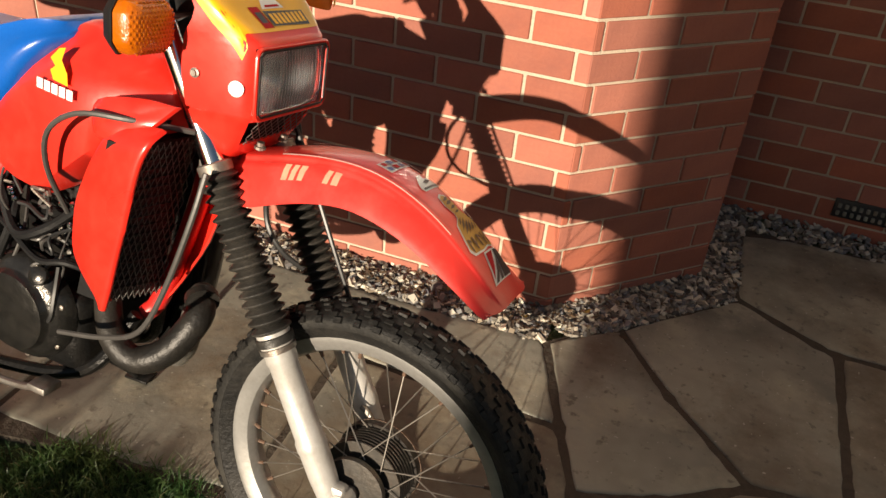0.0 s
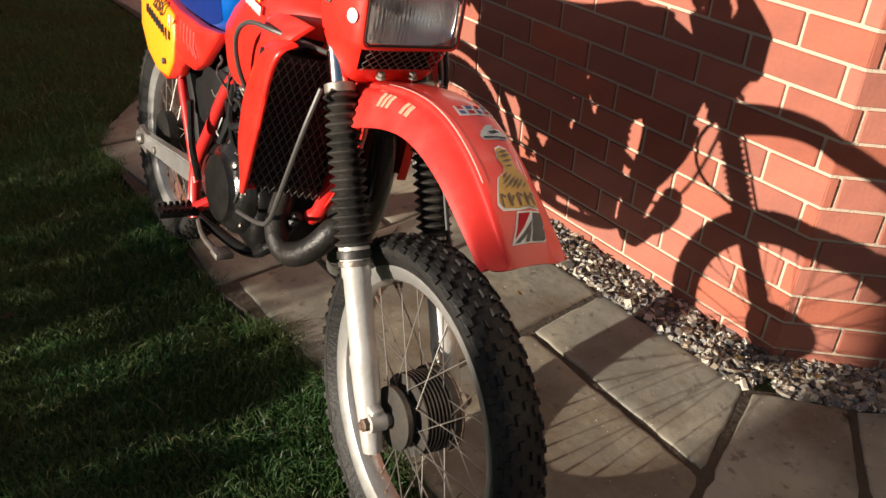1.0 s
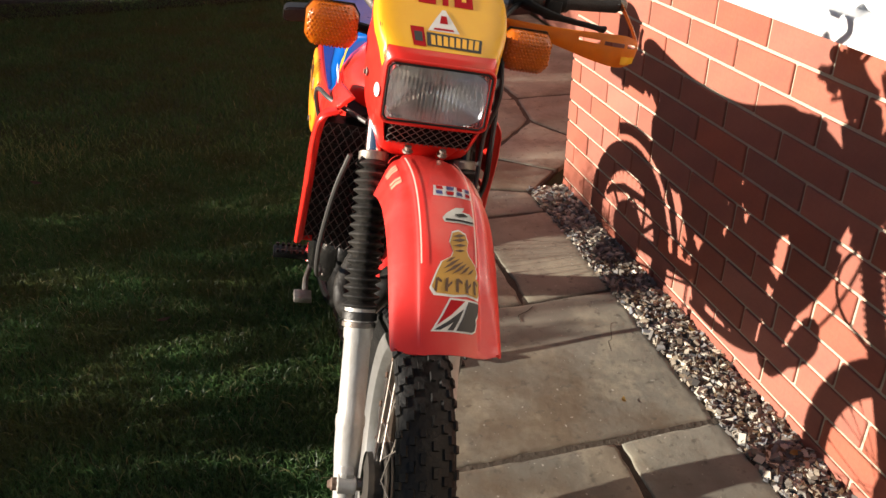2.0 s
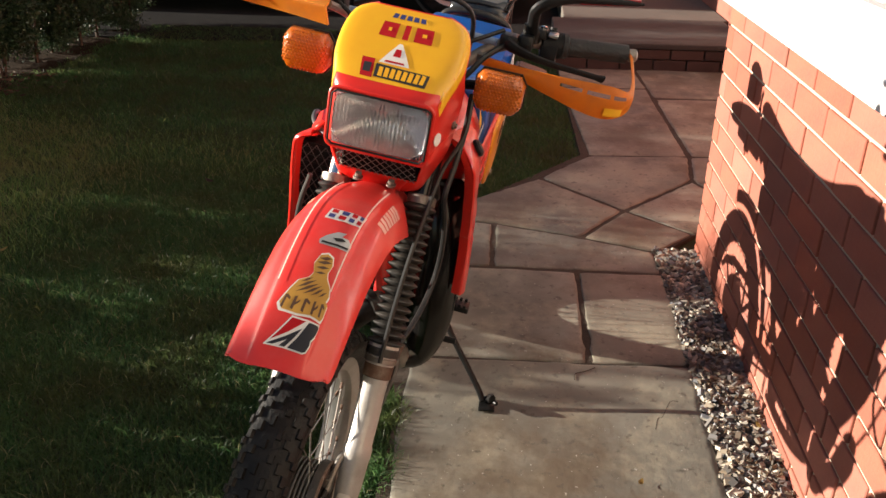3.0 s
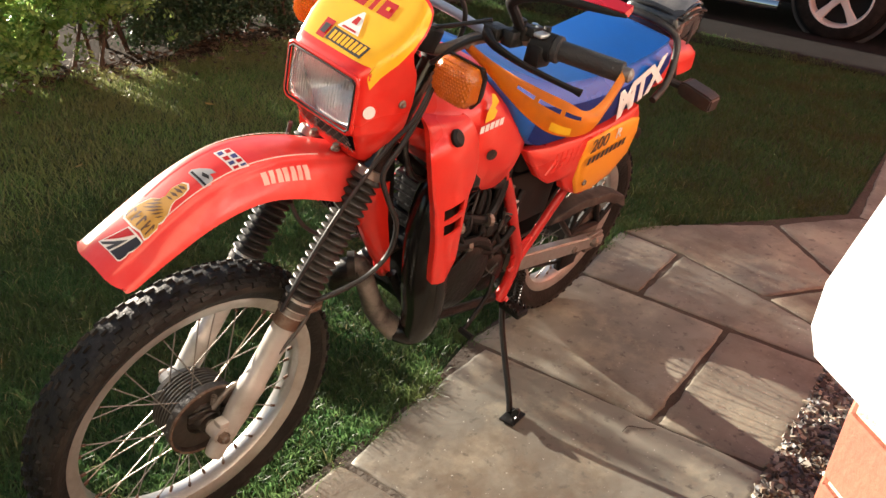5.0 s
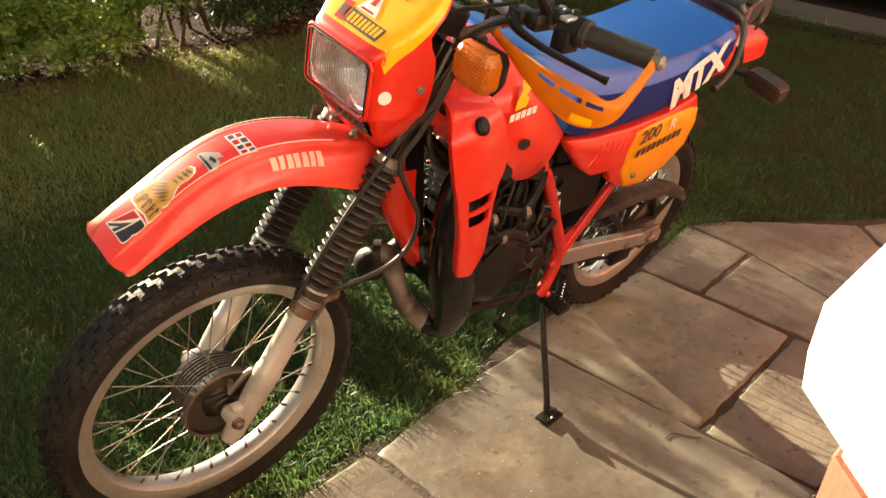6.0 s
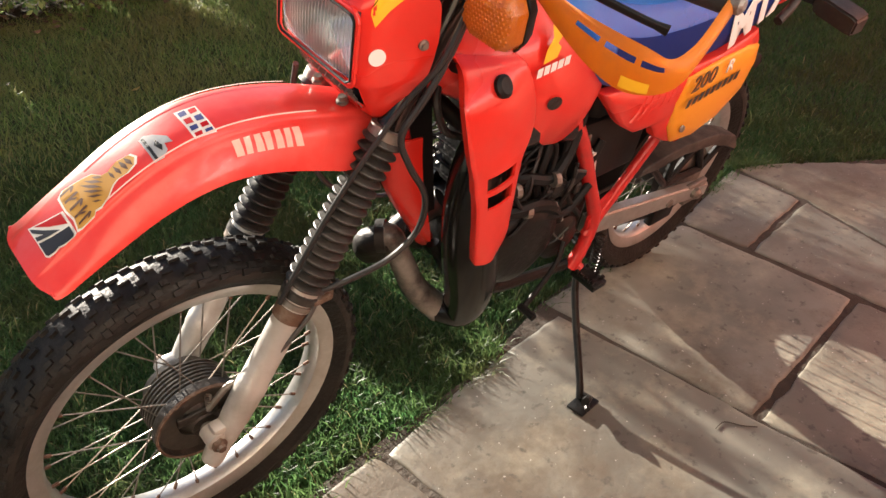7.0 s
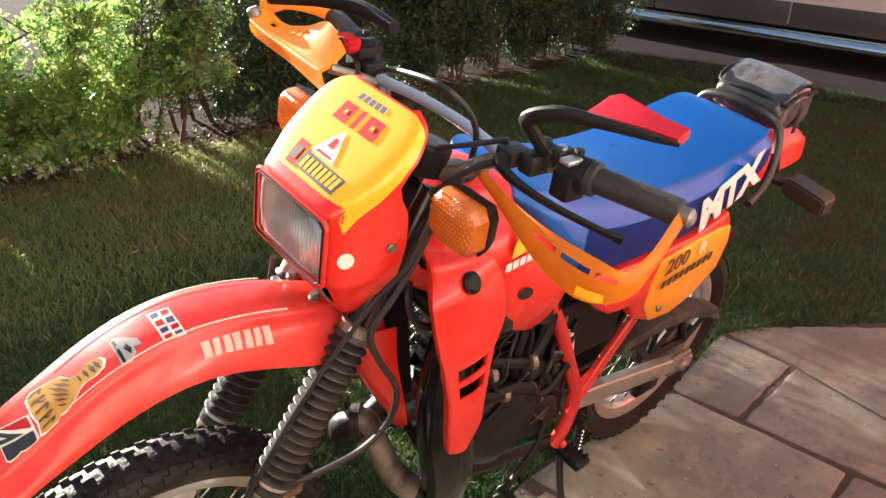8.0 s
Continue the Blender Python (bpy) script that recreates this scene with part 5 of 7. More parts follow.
def yellow_patch():
    """The plate's yellow sticker, with a point down each cheek."""
    bm = bmesh.new()
    n, m = 22, 40
    v = []
    for i in range(n + 1):
        row = []
        for j in range(m + 1):
            t = j / m
            c = abs(t - 0.5) * 2 * 0.94
            low = 1.022 if c < 0.56 else 1.022 - 0.040 * min((c - 0.56) / 0.10, 1) if c < 0.66 else 0.982 + 0.072 * (c - 0.66) / 0.28
            high = 1.121 - 0.03 * max(0.0, c - 0.6) ** 2 * 5
            w = low + (max(high, low) - low) * i / n
            reach = 0.94
            row.append(bm.verts.new(cowl_skin.at(row_of(w), 0.5 + (t - 0.5) * reach, -0.0006)))
        v.append(row)
    for i in range(n):
        for j in range(m):
            bm.faces.new((v[i][j], v[i][j + 1], v[i + 1][j + 1], v[i + 1][j]))
    return bm


front("plate_sticker", yellow_patch(), M["yellow"], cowl, "yellow number plate sticker with marks")


def on_plate(corners, material, off=-0.0014, n=4, m=6, label=""):
    """A mark on the plate: corners are (height, share of the width)."""
    return front("sticker", cowl_skin.patch([(row_of(w), 0.5 + 0.5 * c) for w, c in corners], off, n, m), material, cowl, label)


# marks of makers, as plain shapes in their colours
for i in range(5):
    on_plate([(1.113, -0.15 + i * 0.062), (1.113, -0.105 + i * 0.062), (1.106, -0.105 + i * 0.062), (1.106, -0.15 + i * 0.062)], M["navy"], n=1, m=1)
for c0, c1 in ((-0.19, -0.06), (-0.01, 0.035), (0.08, 0.22)):
    on_plate([(1.100, c0), (1.100, c1), (1.080, c1), (1.080, c0)], M["crimson"])
    if c1 - c0 > 0.1:
        on_plate([(1.0925, c0 + 0.056), (1.0925, c1 - 0.050), (1.0875, c1 - 0.050), (1.0875, c0 + 0.056)], M["yellow"], -0.0019)
on_plate([(1.074, -0.012), (1.074, 0.012), (1.046, 0.12), (1.046, -0.12)], M["white"], -0.0014, 4, 4, "white triangle sticker")
on_plate([(1.066, -0.02), (1.066, 0.02), (1.056, 0.03), (1.056, -0.03)], M["crimson"], -0.0019)
on_plate([(1.050, -0.07), (1.050, 0.07), (1.0475, 0.08), (1.0475, -0.08)], M["crimson"], -0.0019)
on_plate([(1.044, -0.13), (1.042, 0.30), (1.026, 0.31), (1.028, -0.13)], M["ink"], -0.0014, 4, 6, "black sticker with yellow bars")
for i in range(8):
    on_plate([(1.041, -0.10 + i * 0.049), (1.0405, -0.068 + i * 0.049), (1.0295, -0.064 + i * 0.049), (1.030, -0.10 + i * 0.049)], M["yellow"], -0.0019, 1, 1)
on_plate([(1.049, -0.25), (1.049, -0.15), (1.026, -0.14), (1.026, -0.24)], M["crimson"], -0.0014)
on_plate([(1.043, -0.225), (1.043, -0.165), (1.032, -0.165), (1.032, -0.225)], M["ink"], -0.0019)
for s in (1, -1):
    front("sticker", lathe([(0, 0.0115), (0.0015, 0.0115)], cowl_skin.at(row_of(0.945), 0.5 + s * 0.345, -0.001), (0.30, s, 0.02), 20), M["white"], cowl, "round white sticker")
    front("bolt", lathe([(0, 0.0075), (0.003, 0.0075), (0.004, 0.0045), (0.007, 0.0045)], cowl_skin.at(row_of(0.955), 0.5 + s * 0.465, 0.0), (0.1, s, 0.0), 12), M["steel"], cowl)

# lamp behind the glass
lamp = front("headlight", loft([[(-0.212 - 0.055 * (1 - k * k) , y * k * 0.083, 0.9525 + z * k * 0.046) for y, z in ((math.copysign(abs(math.cos(a)) ** 0.45, math.cos(a)), math.copysign(abs(math.sin(a)) ** 0.45, math.sin(a))) for a in (2 * math.pi * i / 32 for i in range(32)))] for k in (0.05, 0.2, 0.4, 0.6, 0.8, 0.93, 1.0)], True, False), M["bowl"], None, "rectangular headlight with ribbed glass")


def lens():
    """Glass a little domed: ribbed outside, plain inside."""
    bm = bmesh.new()
    n, m = 48, 12
    sheets = []
    for depth, rib in ((0.0, 0.0006), (-0.0042, 0.0)):
        sheets.append([[bm.verts.new((-0.2045 + depth - 0.005 * (y * y + 0.6 * z * z) + rib * (-1) ** i, y * 0.082, 0.9525 + z * 0.045)) for z in (-1 + 2 * j / m for j in range(m + 1))] for i, y in ((i, -1 + 2 * i / n) for i in range(n + 1))])
        v = sheets[-1]
        for i in range(n):
            for j in range(m):
                bm.faces.new((v[i][j], v[i + 1][j], v[i + 1][j + 1], v[i][j + 1]))
    rims = [[v[i][0] for i in range(n + 1)] + [v[n][j] for j in range(1, m + 1)] + [v[i][m] for i in range(n - 1, -1, -1)] + [v[0][j] for j in range(m - 1, 0, -1)] for v in sheets]
    for k in range(len(rims[0])):
        bm.faces.new((rims[0][k - 1], rims[0][k], rims[1][k], rims[1][k - 1]))
    return bm


glass = front("lens", lens(), M["clear"], lamp, "ribbed headlight glass")
glass.visible_shadow = False
front("bulb", join(lathe([(0, 0.004), (0.004, 0.009), (0.02, 0.009), (0.026, 0.003)], (-0.262, 0, 0.9525), (1, 0, 0), 14)), M["steel"], lamp)
bezel = bmesh.new()
add_tube(bezel, [(-0.2035, y, 0.9525 + z) for y, z in ((0.076, 0.0465), (0.084, 0.040), (0.0845, 0), (0.084, -0.040), (0.076, -0.0465), (0, -0.047), (-0.076, -0.0465), (-0.084, -0.040), (-0.0845, 0), (-0.084, 0.040), (-0.076, 0.0465), (0, 0.047), (0.076, 0.0465))], 0.0019, 8, caps=False)
front("gasket", bezel, M["matt"], lamp)
lip = bmesh.new()
add_tube(lip, [(-0.2068, y, 0.9525 + z) for y, z in curve_ring(0.0880, 0.0505, 0.012)], 0.0036, 10, caps=False)
front("bezel", lip, M["red"], cowl, "red lip round the lamp")
# vent under the lamp: dark hollow and wire lattice
front("vent", loft([[(-0.262 + 0.02 * k, -0.066, 0.856 + 0.038 * k), (-0.262 + 0.02 * k, 0.066, 0.856 + 0.038 * k)] for k in (0, 0.5, 1)], False, False), M["matt"], cowl)
grid = bmesh.new()
for i in range(-2, 12):
    for sgn in (1, -1):
        y0, y1 = (-0.068 + i * 0.016, -0.068 + (i + 2.6) * 0.016)
        if sgn < 0:
            y0, y1 = y1, y0
        a, b = Vector((-0.2385, y0, 0.8555)), Vector((-0.2145, y1, 0.8945))
        # keep the bars inside the opening
        for p, q in ((a, b), (b, a)):
            if p.y > 0.07:
                p += (q - p) * ((p.y - 0.07) / max(p.y - q.y, 1e-6))
            if p.y < -0.07:
                p += (q - p) * ((-0.07 - p.y) / max(q.y - p.y, 1e-6))
        if (b - a).length > 0.006:
            add_tube(grid, [a, b], 0.0008, 5)
front("lattice", grid, M["guardwire"], cowl, "dull grey wire lattice")

# ---- indicators ----
def blinker(centre, s, place, name="front_indicator", amber=True):
    c = Vector(centre)
    shape = [(1, 0.55), (0.75, 1), (-0.75, 1), (-1, 0.55), (-1, -0.55), (-0.75, -1), (0.75, -1), (1, -0.55)]
    fwd = 1 if amber else -1
    rings = [[(c.x + fwd * d, c.y + a * 0.046 * k, c.z + b * 0.037 * k) for a, b in shape] for d, k in ((-0.028, 0.45), (-0.022, 0.8), (-0.004, 1.0), (0.001, 1.0))]
    ob = place(name, loft(rings), M["matt"], None, "amber front indicator on a black stalk" if amber else "black rear indicator on a stalk")
    rings = [[(c.x + fwd * d, c.y + a * 0.0445 * k, c.z + b * 0.0355 * k) for a, b in shape] for d, k in ((0.0, 1.0), (0.016, 0.99), (0.026, 0.90), (0.031, 0.72), (0.033, 0.4))]
    bm = loft(rings)
    bmesh.ops.bevel(bm, geom=bm.edges[:], offset=0.002, segments=1, affect="EDGES")
    if amber:
        # prism cells moulded in the face
        steps = ((0.0, 0.0335), (0.4, 0.033), (0.72, 0.031), (0.90, 0.026), (0.99, 0.016))
        for i in range(-7, 8):
            for j in range(-6, 7):
                y, z = i * 0.0060 + (0.0030 if j % 2 else 0), j * 0.0054
                r = max(abs(y) / 0.0445, abs(z) / 0.0355, (abs(y) / 0.0445 + abs(z) / 0.0355) / 1.6)
                if r < 0.93:
                    d = next(d0 + (d1 - d0) * (r - r0) / (r1 - r0) for (r0, d0), (r1, d1) in zip(steps, steps[1:]) if r <= r1)
                    add_lathe(bm, [(-0.001, 0.0030), (0.0008, 0.0016)], (c.x + d, c.y + y, c.z + z), (1, 0, 0), 6)
    place("indicator_lens", bm, M["amber"] if amber else M["bag"], ob, "ribbed amber lens" if amber else "dark lens")
    place("stalk", tube([c + Vector((-0.012 * fwd, 0, 0)), c + Vector((-0.02 * fwd, -s * 0.05, -0.005)), c + Vector((-0.02 * fwd, -s * 0.085, -0.012))], 0.009, 10, 3), M["matt"], ob)
    return ob


blinker((-0.362, 0.170, 1.014), 1, front)
blinker((-0.338, -0.176, 1.018), -1, front)

# ---- handlebar ----
bar_l = [(-0.510, 0.378, 1.095), (-0.482, 0.250, 1.090), (-0.462, 0.19, 1.086), (-0.440, 0.13, 1.066), (-0.41, 0.07, 1.022), (-0.405, 0.0, 1.018)]
bar = front("handlebar", tube(bar_l + mirror(bar_l[-2::-1]), 0.0112, 14, 5), M["steel"], None, "braced motorbike handlebar")
front("brace", tube([(-0.4405, -0.142, 1.078), (-0.452, -0.05, 1.08), (-0.452, 0.05, 1.08), (-0.4405, 0.142, 1.078)], 0.0085, 12, 4), M["bluebar"], bar, "pale blue cross brace")
for s in (1, -1):
    a, b = Vector((-0.509, 0.374 * s, 1.0952)), Vector((-0.483, 0.255 * s, 1.0902))
    grip_pts = [a.lerp(b, k / 40) for k in range(41)]
    front("grip", tube(grip_pts, [0.0172 + 0.0004 * (k % 2) for k in range(37)] + [0.023] * 4, 16), M["gripgum"], bar, "black rubber grip")
    p = Vector((-0.477, 0.234 * s, 1.089))
    d = (b - a).normalized()
    front("switch_block", join(lathe([(-0.022, 0.018), (-0.02, 0.024), (0.016, 0.024), (0.018, 0.018)], p, d, 16), box(p.x - 0.012, p.x + 0.026, p.y - 0.016, p.y + 0.016, p.z - 0.034, p.z + 0.004, 0.005), lathe([(0, 0.007), (0.008, 0.006)], p + Vector((0.0, 0.0, 0.024)), (0, 0, 1), 10)), M["matt"], bar)
    p = Vector((-0.457, 0.192 * s, 1.089))
    front("lever_perch", join(box(p.x - 0.015, p.x + 0.03, p.y - 0.013, p.y + 0.013, p.z - 0.014, p.z + 0.016, 0.005), box(p.x + 0.004, p.x + 0.04, p.y - 0.03 * s - 0.016, p.y - 0.03 * s + 0.016, p.z - 0.012, p.z + 0.012, 0.004), lathe([(0, 0.011), (0.02, 0.011), (0.022, 0.006)], p + Vector((0.002, 0, 0.012)), (0, 0, 1), 10)), M["casting"] if s > 0 else M["matt"], bar)
    front("lever", tube([(-0.412, 0.162 * s, 1.088), (-0.402, 0.19 * s, 1.080), (-0.412, 0.24 * s, 1.069), (-0.434, 0.30 * s, 1.060), (-0.458, 0.342 * s, 1.052)], [0.013, 0.013, 0.011, 0.010, 0.009, 0.008, 0.0075, 0.007, 0.0068, 0.0066, 0.0066, 0.0066, 0.009], 10, 3, 0.7), M["matt"], bar, "black control lever")
    if s < 0:
        continue
    # hand guard: a curved strip with three slots
    spine = curve_points([(-0.425, 0.118 * s, 1.046), (-0.400, 0.19 * s, 1.044), (-0.385, 0.25 * s, 1.039), (-0.377, 0.31 * s, 1.034), (-0.382, 0.36 * s, 1.031), (-0.405, 0.392 * s, 1.034), (-0.442, 0.396 * s, 1.056), (-0.508, 0.381 * s, 1.098)], 6)
    grown = curve_points([(0.008, 0, 0), (0.011, 0, 0), (0.018, 0, 0), (0.026, 0, 0), (0.029, 0, 0), (0.020, 0, 0), (0.0105, 0, 0), (0.009, 0, 0)], 6)
    g_rows = []
    for k in range(9):
        f = -1 + 2 * k / 8
        row = []
        for q, (p, h) in enumerate(zip(spine, grown)):
            way = (spine[min(q + 1, len(spine) - 1)] - spine[max(q - 1, 0)]).normalized()
            turn = min(1.0, max(0.0, (q / (len(spine) - 1) - 0.30) / 0.45))
            out = Vector((1, 0, 0.12)).lerp(Vector((0.55, 0.85 * s, 0.05)), turn)
            out = (out - way * out.dot(way)).normalized()
            across = out.cross(way) * s
            if across.z < 0:
                across = -across
            row.append(p + across * (f * h.x) + out * (0.004 * (1 - f * f)))
        g_rows.append(row)
    gb = bmesh.new()
    gv = [[gb.verts.new(p) for p in r] for r in g_rows]
    cols = len(spine) - 1
    for i in range(8):
        for j in range(cols):
            f = (j + 0.5) / cols
            if i == 5 and (0.33 < f < 0.42 or 0.46 < f < 0.56 or 0.60 < f < 0.70):
                continue
            gb.faces.new((gv[i][j], gv[i][j + 1], gv[i + 1][j + 1], gv[i + 1][j]))
    bmesh.ops.solidify(gb, geom=gb.faces[:], thickness=0.0055)
    hg = front("hand_guard", gb, M["orange"], bar, "orange plastic hand guard with three slots", sharp=50)
    front("bolt", lathe([(-0.006, 0.011), (0.006, 0.011), (0.009, 0.007)], (-0.425, 0.120 * s, 1.052), (0.1, 0, 1), 12), M["steel"], hg)
    front("bolt", lathe([(-0.004, 0.012), (0.008, 0.012), (0.012, 0.007)], (-0.508, 0.382 * s, 1.095), (-0.2, s, 0.1), 12), M["steel"], hg)
    sb = bmesh.new()
    sv = []
    for i in (1, 2, 3):
        line = []
        for j in range(23, 28):
            n = (g_rows[2][j + 1] - g_rows[2][j]).cross(g_rows[3][j] - g_rows[1][j]).normalized()
            n = n if n.dot(Vector((0.6, 0.8, 0))) > 0 else -n
            line.append(sb.verts.new(g_rows[i][j] + n * 0.0062))
        sv.append(line)
    for i in (0, 1):
        for j in range(4):
            sb.faces.new((sv[i][j], sv[i][j + 1], sv[i + 1][j + 1], sv[i + 1][j]))
    front("sticker", sb, M["yellow"], hg, "small yellow sticker")

# right hand guard, turned up: a bent plate with a leg to the bar's end
plate_rows = [
    [(-0.353, -0.374, 1.076), (-0.354, -0.32, 1.073), (-0.355, -0.265, 1.070), (-0.350, -0.21, 1.068), (-0.346, -0.150, 1.064)],
    [(-0.349, -0.380, 1.098), (-0.346, -0.325, 1.095), (-0.345, -0.27, 1.094), (-0.341, -0.215, 1.095), (-0.338, -0.155, 1.096)],
    [(-0.354, -0.386, 1.104), (-0.353, -0.330, 1.099), (-0.353, -0.272, 1.099), (-0.350, -0.217, 1.101), (-0.345, -0.155, 1.100)],
    [(-0.368, -0.391, 1.110), (-0.372, -0.338, 1.101), (-0.374, -0.277, 1.107), (-0.374, -0.223, 1.116), (-0.362, -0.156, 1.106)],
    [(-0.388, -0.394, 1.117), (-0.391, -0.342, 1.104), (-0.396, -0.282, 1.119), (-0.403, -0.232, 1.140), (-0.388, -0.162, 1.122)],
]
right_plate = Skin(plate_rows, 6)
rg = front("hand_guard", right_plate.shell(0.0055, lambda s, t: 0.70 < s < 0.86 and (0.17 < t < 0.25 or 0.46 < t < 0.50 or 0.56 < t < 0.60)), M["orange"], bar, "orange plastic hand guard turned upwards", sharp=50)
front("leg", tube([(-0.378, -0.392, 1.112), (-0.415, -0.404, 1.119), (-0.465, -0.398, 1.113), (-0.508, -0.384, 1.097)], [0.016] * 5 + [0.013] * 5 + [0.012] * 3, 10, 4, 0.35), M["orange"], rg)
front("bracket", tube([(-0.360, -0.158, 1.098), (-0.40, -0.150, 1.085), (-0.438, -0.140, 1.070)], 0.008, 8, 3), M["steel"], rg)
front("bolt", lathe([(-0.004, 0.011), (0.008, 0.011), (0.011, 0.007)], (-0.362, -0.388, 1.108), (0.3, -0.3, 1), 12), M["steel"], rg)
front("sticker", right_plate.patch([(0.10, 0.02), (0.10, 0.14), (0.24, 0.14), (0.24, 0.02)], -0.004), M["yellow"], rg, "small yellow sticker")

# mirror with a red back, folded over the grip
mir = front("mirror", join(loft([[Vector((-0.440, 0.258, 1.182)) + Vector((a, 0, b)) for a, b in ((0.002, -0.006), (0.005, 0.004), (-0.035, 0.020), (-0.046, 0.010), (-0.02, -0.004))], [Vector((-0.445, 0.272, 1.186)) + Vector((a, 0, b)) for a, b in ((0.004, -0.011), (0.007, 0.004), (-0.034, 0.024), (-0.048, 0.009), (-0.02, -0.010))], [Vector((-0.456, 0.335, 1.195)) + Vector((a, 0, b)) for a, b in ((0.004, -0.011), (0.006, 0.002), (-0.020, 0.012), (-0.028, 0.004), (-0.012, -0.011))], [Vector((-0.461, 0.372, 1.199)) + Vector((a, 0, b)) for a, b in ((0.003, -0.008), (0.004, 0.0), (-0.014, 0.009), (-0.018, 0.0), (-0.010, -0.008))]])), M["mirrorred"], None, "red-backed folding mirror on a black arm", sharp=25)
front("arm", tube([(-0.458, 0.200, 1.100), (-0.424, 0.198, 1.136), (-0.400, 0.205, 1.162), (-0.408, 0.245, 1.184), (-0.428, 0.30, 1.190), (-0.446, 0.352, 1.193), (-0.454, 0.378, 1.195)], [0.0085] * 13 + [0.0078, 0.0072, 0.0066, 0.006, 0.0055, 0.005, 0.0045, 0.004, 0.0035, 0.003, 0.0025, 0.002], 10, 4, 1.25), M["matt"], mir)
front("mirror_clamp", join(lathe([(-0.012, 0.012), (0.010, 0.012), (0.013, 0.008)], (-0.458, 0.203, 1.103), (0.2, 0, 1), 16), box(-0.482, -0.450, 0.206, 0.226, 1.098, 1.117, 0.004)), M["casting"], bar)
front("bolt", lathe([(0, 0.0065), (0.005, 0.0065), (0.006, 0.004)], (-0.463, 0.217, 1.116), (0, 0, 1), 6), M["chrome"], bar)
front("clamp_plate", box(-0.474, -0.446, 0.228, 0.246, 1.106, 1.114, 0.003), M["alloy"], bar, "bare alloy clamp")
front("brake_reservoir", join(box(-0.447, -0.412, -0.196, -0.160, 1.100, 1.122, 0.005), lathe([(0, 0.014), (0.006, 0.014), (0.008, 0.010)], (-0.43, -0.178, 1.121), (0, 0, 1), 16)), M["matt"], bar, "black brake fluid box")
front("switch", join(box(-0.420, -0.396, -0.205, -0.165, 1.112, 1.134, 0.004), box(-0.412, -0.392, -0.178, -0.158, 1.118, 1.128, 0.003)), M["crimson"], bar, "red switch housing")
front("button", lathe([(0, 0.008), (0.005, 0.008), (0.006, 0.004)], (-0.398, -0.188, 1.124), (1, 0, 0.2), 14), M["matt"], bar)
front("mirror_arm", tube([(-0.390, -0.39, 1.130), (-0.425, -0.31, 1.150), (-0.448, -0.22, 1.163), (-0.450, -0.13, 1.160)], [0.010, 0.011, 0.012, 0.012, 0.013, 0.013, 0.014, 0.014, 0.013, 0.012], 10, 3, 0.8), M["matt"], bar)
# instruments behind the cowl
front("speedometer", join(lathe([(-0.03, 0.03), (-0.028, 0.036), (0.012, 0.038), (0.016, 0.034)], (-0.395, 0.035, 1.045), (-0.25, 0, 1), 24), lathe([(-0.03, 0.02), (-0.028, 0.028), (0.010, 0.030), (0.014, 0.026)], (-0.395, -0.045, 1.045), (-0.25, 0, 1), 24)), M["matt"], None, "black round instruments")
front("dial", lathe([(0.0, 0.032), (0.001, 0.032)], (-0.3992, 0.035, 1.0615), (-0.25, 0, 1), 24), M["clutch"])
# cables
front("cable", tube([(-0.43, -0.13, 1.095), (-0.415, -0.08, 1.118), (-0.402, -0.02, 1.135), (-0.394, 0.035, 1.146), (-0.398, 0.070, 1.142), (-0.415, 0.090, 1.122), (-0.432, 0.094, 1.085), (-0.430, 0.090, 1.035), (-0.405, 0.092, 0.995), (-0.37, 0.095, 0.96)], 0.0044, 10, 8), M["cable"])
front("cable", tube([(-0.43, 0.17, 1.09), (-0.395, 0.13, 1.06), (-0.372, 0.10, 1.02), (-0.365, 0.04, 0.97)], 0.0055, 8, 5), M["cable"])
front("cable", tube([(-0.435, 0.15, 1.105), (-0.40, 0.09, 1.075), (-0.385, 0.02, 1.04), (-0.38, -0.03, 0.98)], 0.004, 8, 5), M["cable"])
front("cable", tube([(-0.41, -0.16, 1.10), (-0.385, -0.11, 1.07), (-0.37, -0.07, 1.0), (-0.36, -0.05, 0.93)], 0.004, 8, 5), M["cable"])
front("brake_hose", tube([(-0.352, 0.125, 1.0), (-0.328, 0.128, 0.945), (-0.298, 0.126, 0.885), (-0.268, 0.122, 0.832), (-0.285, 0.128, 0.78), (-0.325, 0.128, 0.71), (-0.322, 0.126, 0.645), (-0.28, 0.120, 0.602), (-0.216, 0.113, 0.585), (-0.168, 0.103, 0.575)], 0.0052, 8, 5), M["cable"])
ACROSS = Vector((DOWN.z, 0, -DOWN.x))
front("speedometer_cable", tube([on_fork(0.262, LEG) + DOWN * d + 0.0365 * (ACROSS * math.cos(radians(a)) + Vector((0, math.sin(radians(a)), 0))) for d, a in ((0.325, 8), (0.42, 9), (0.52, 17), (0.61, 32), (0.68, 48))] + [Vector((-0.312, 0.130, 0.935)), Vector((-0.345, 0.128, 1.0))], 0.0042, 8, 5), M["cable"])
front("brake_cable", tube([(-0.168, 0.103, 0.575), (-0.135, 0.110, 0.53), (-0.08, 0.092, 0.45), (-0.05, 0.062, 0.400)], 0.004, 8, 5), M["greycable"])
front("bracket", join(box(-0.190, -0.136, 0.095, 0.105, 0.548, 0.580, 0.003), box(-0.182, -0.150, 0.100, 0.112, 0.556, 0.566, 0.002)), M["rusty"], None, "rusty cable bracket")

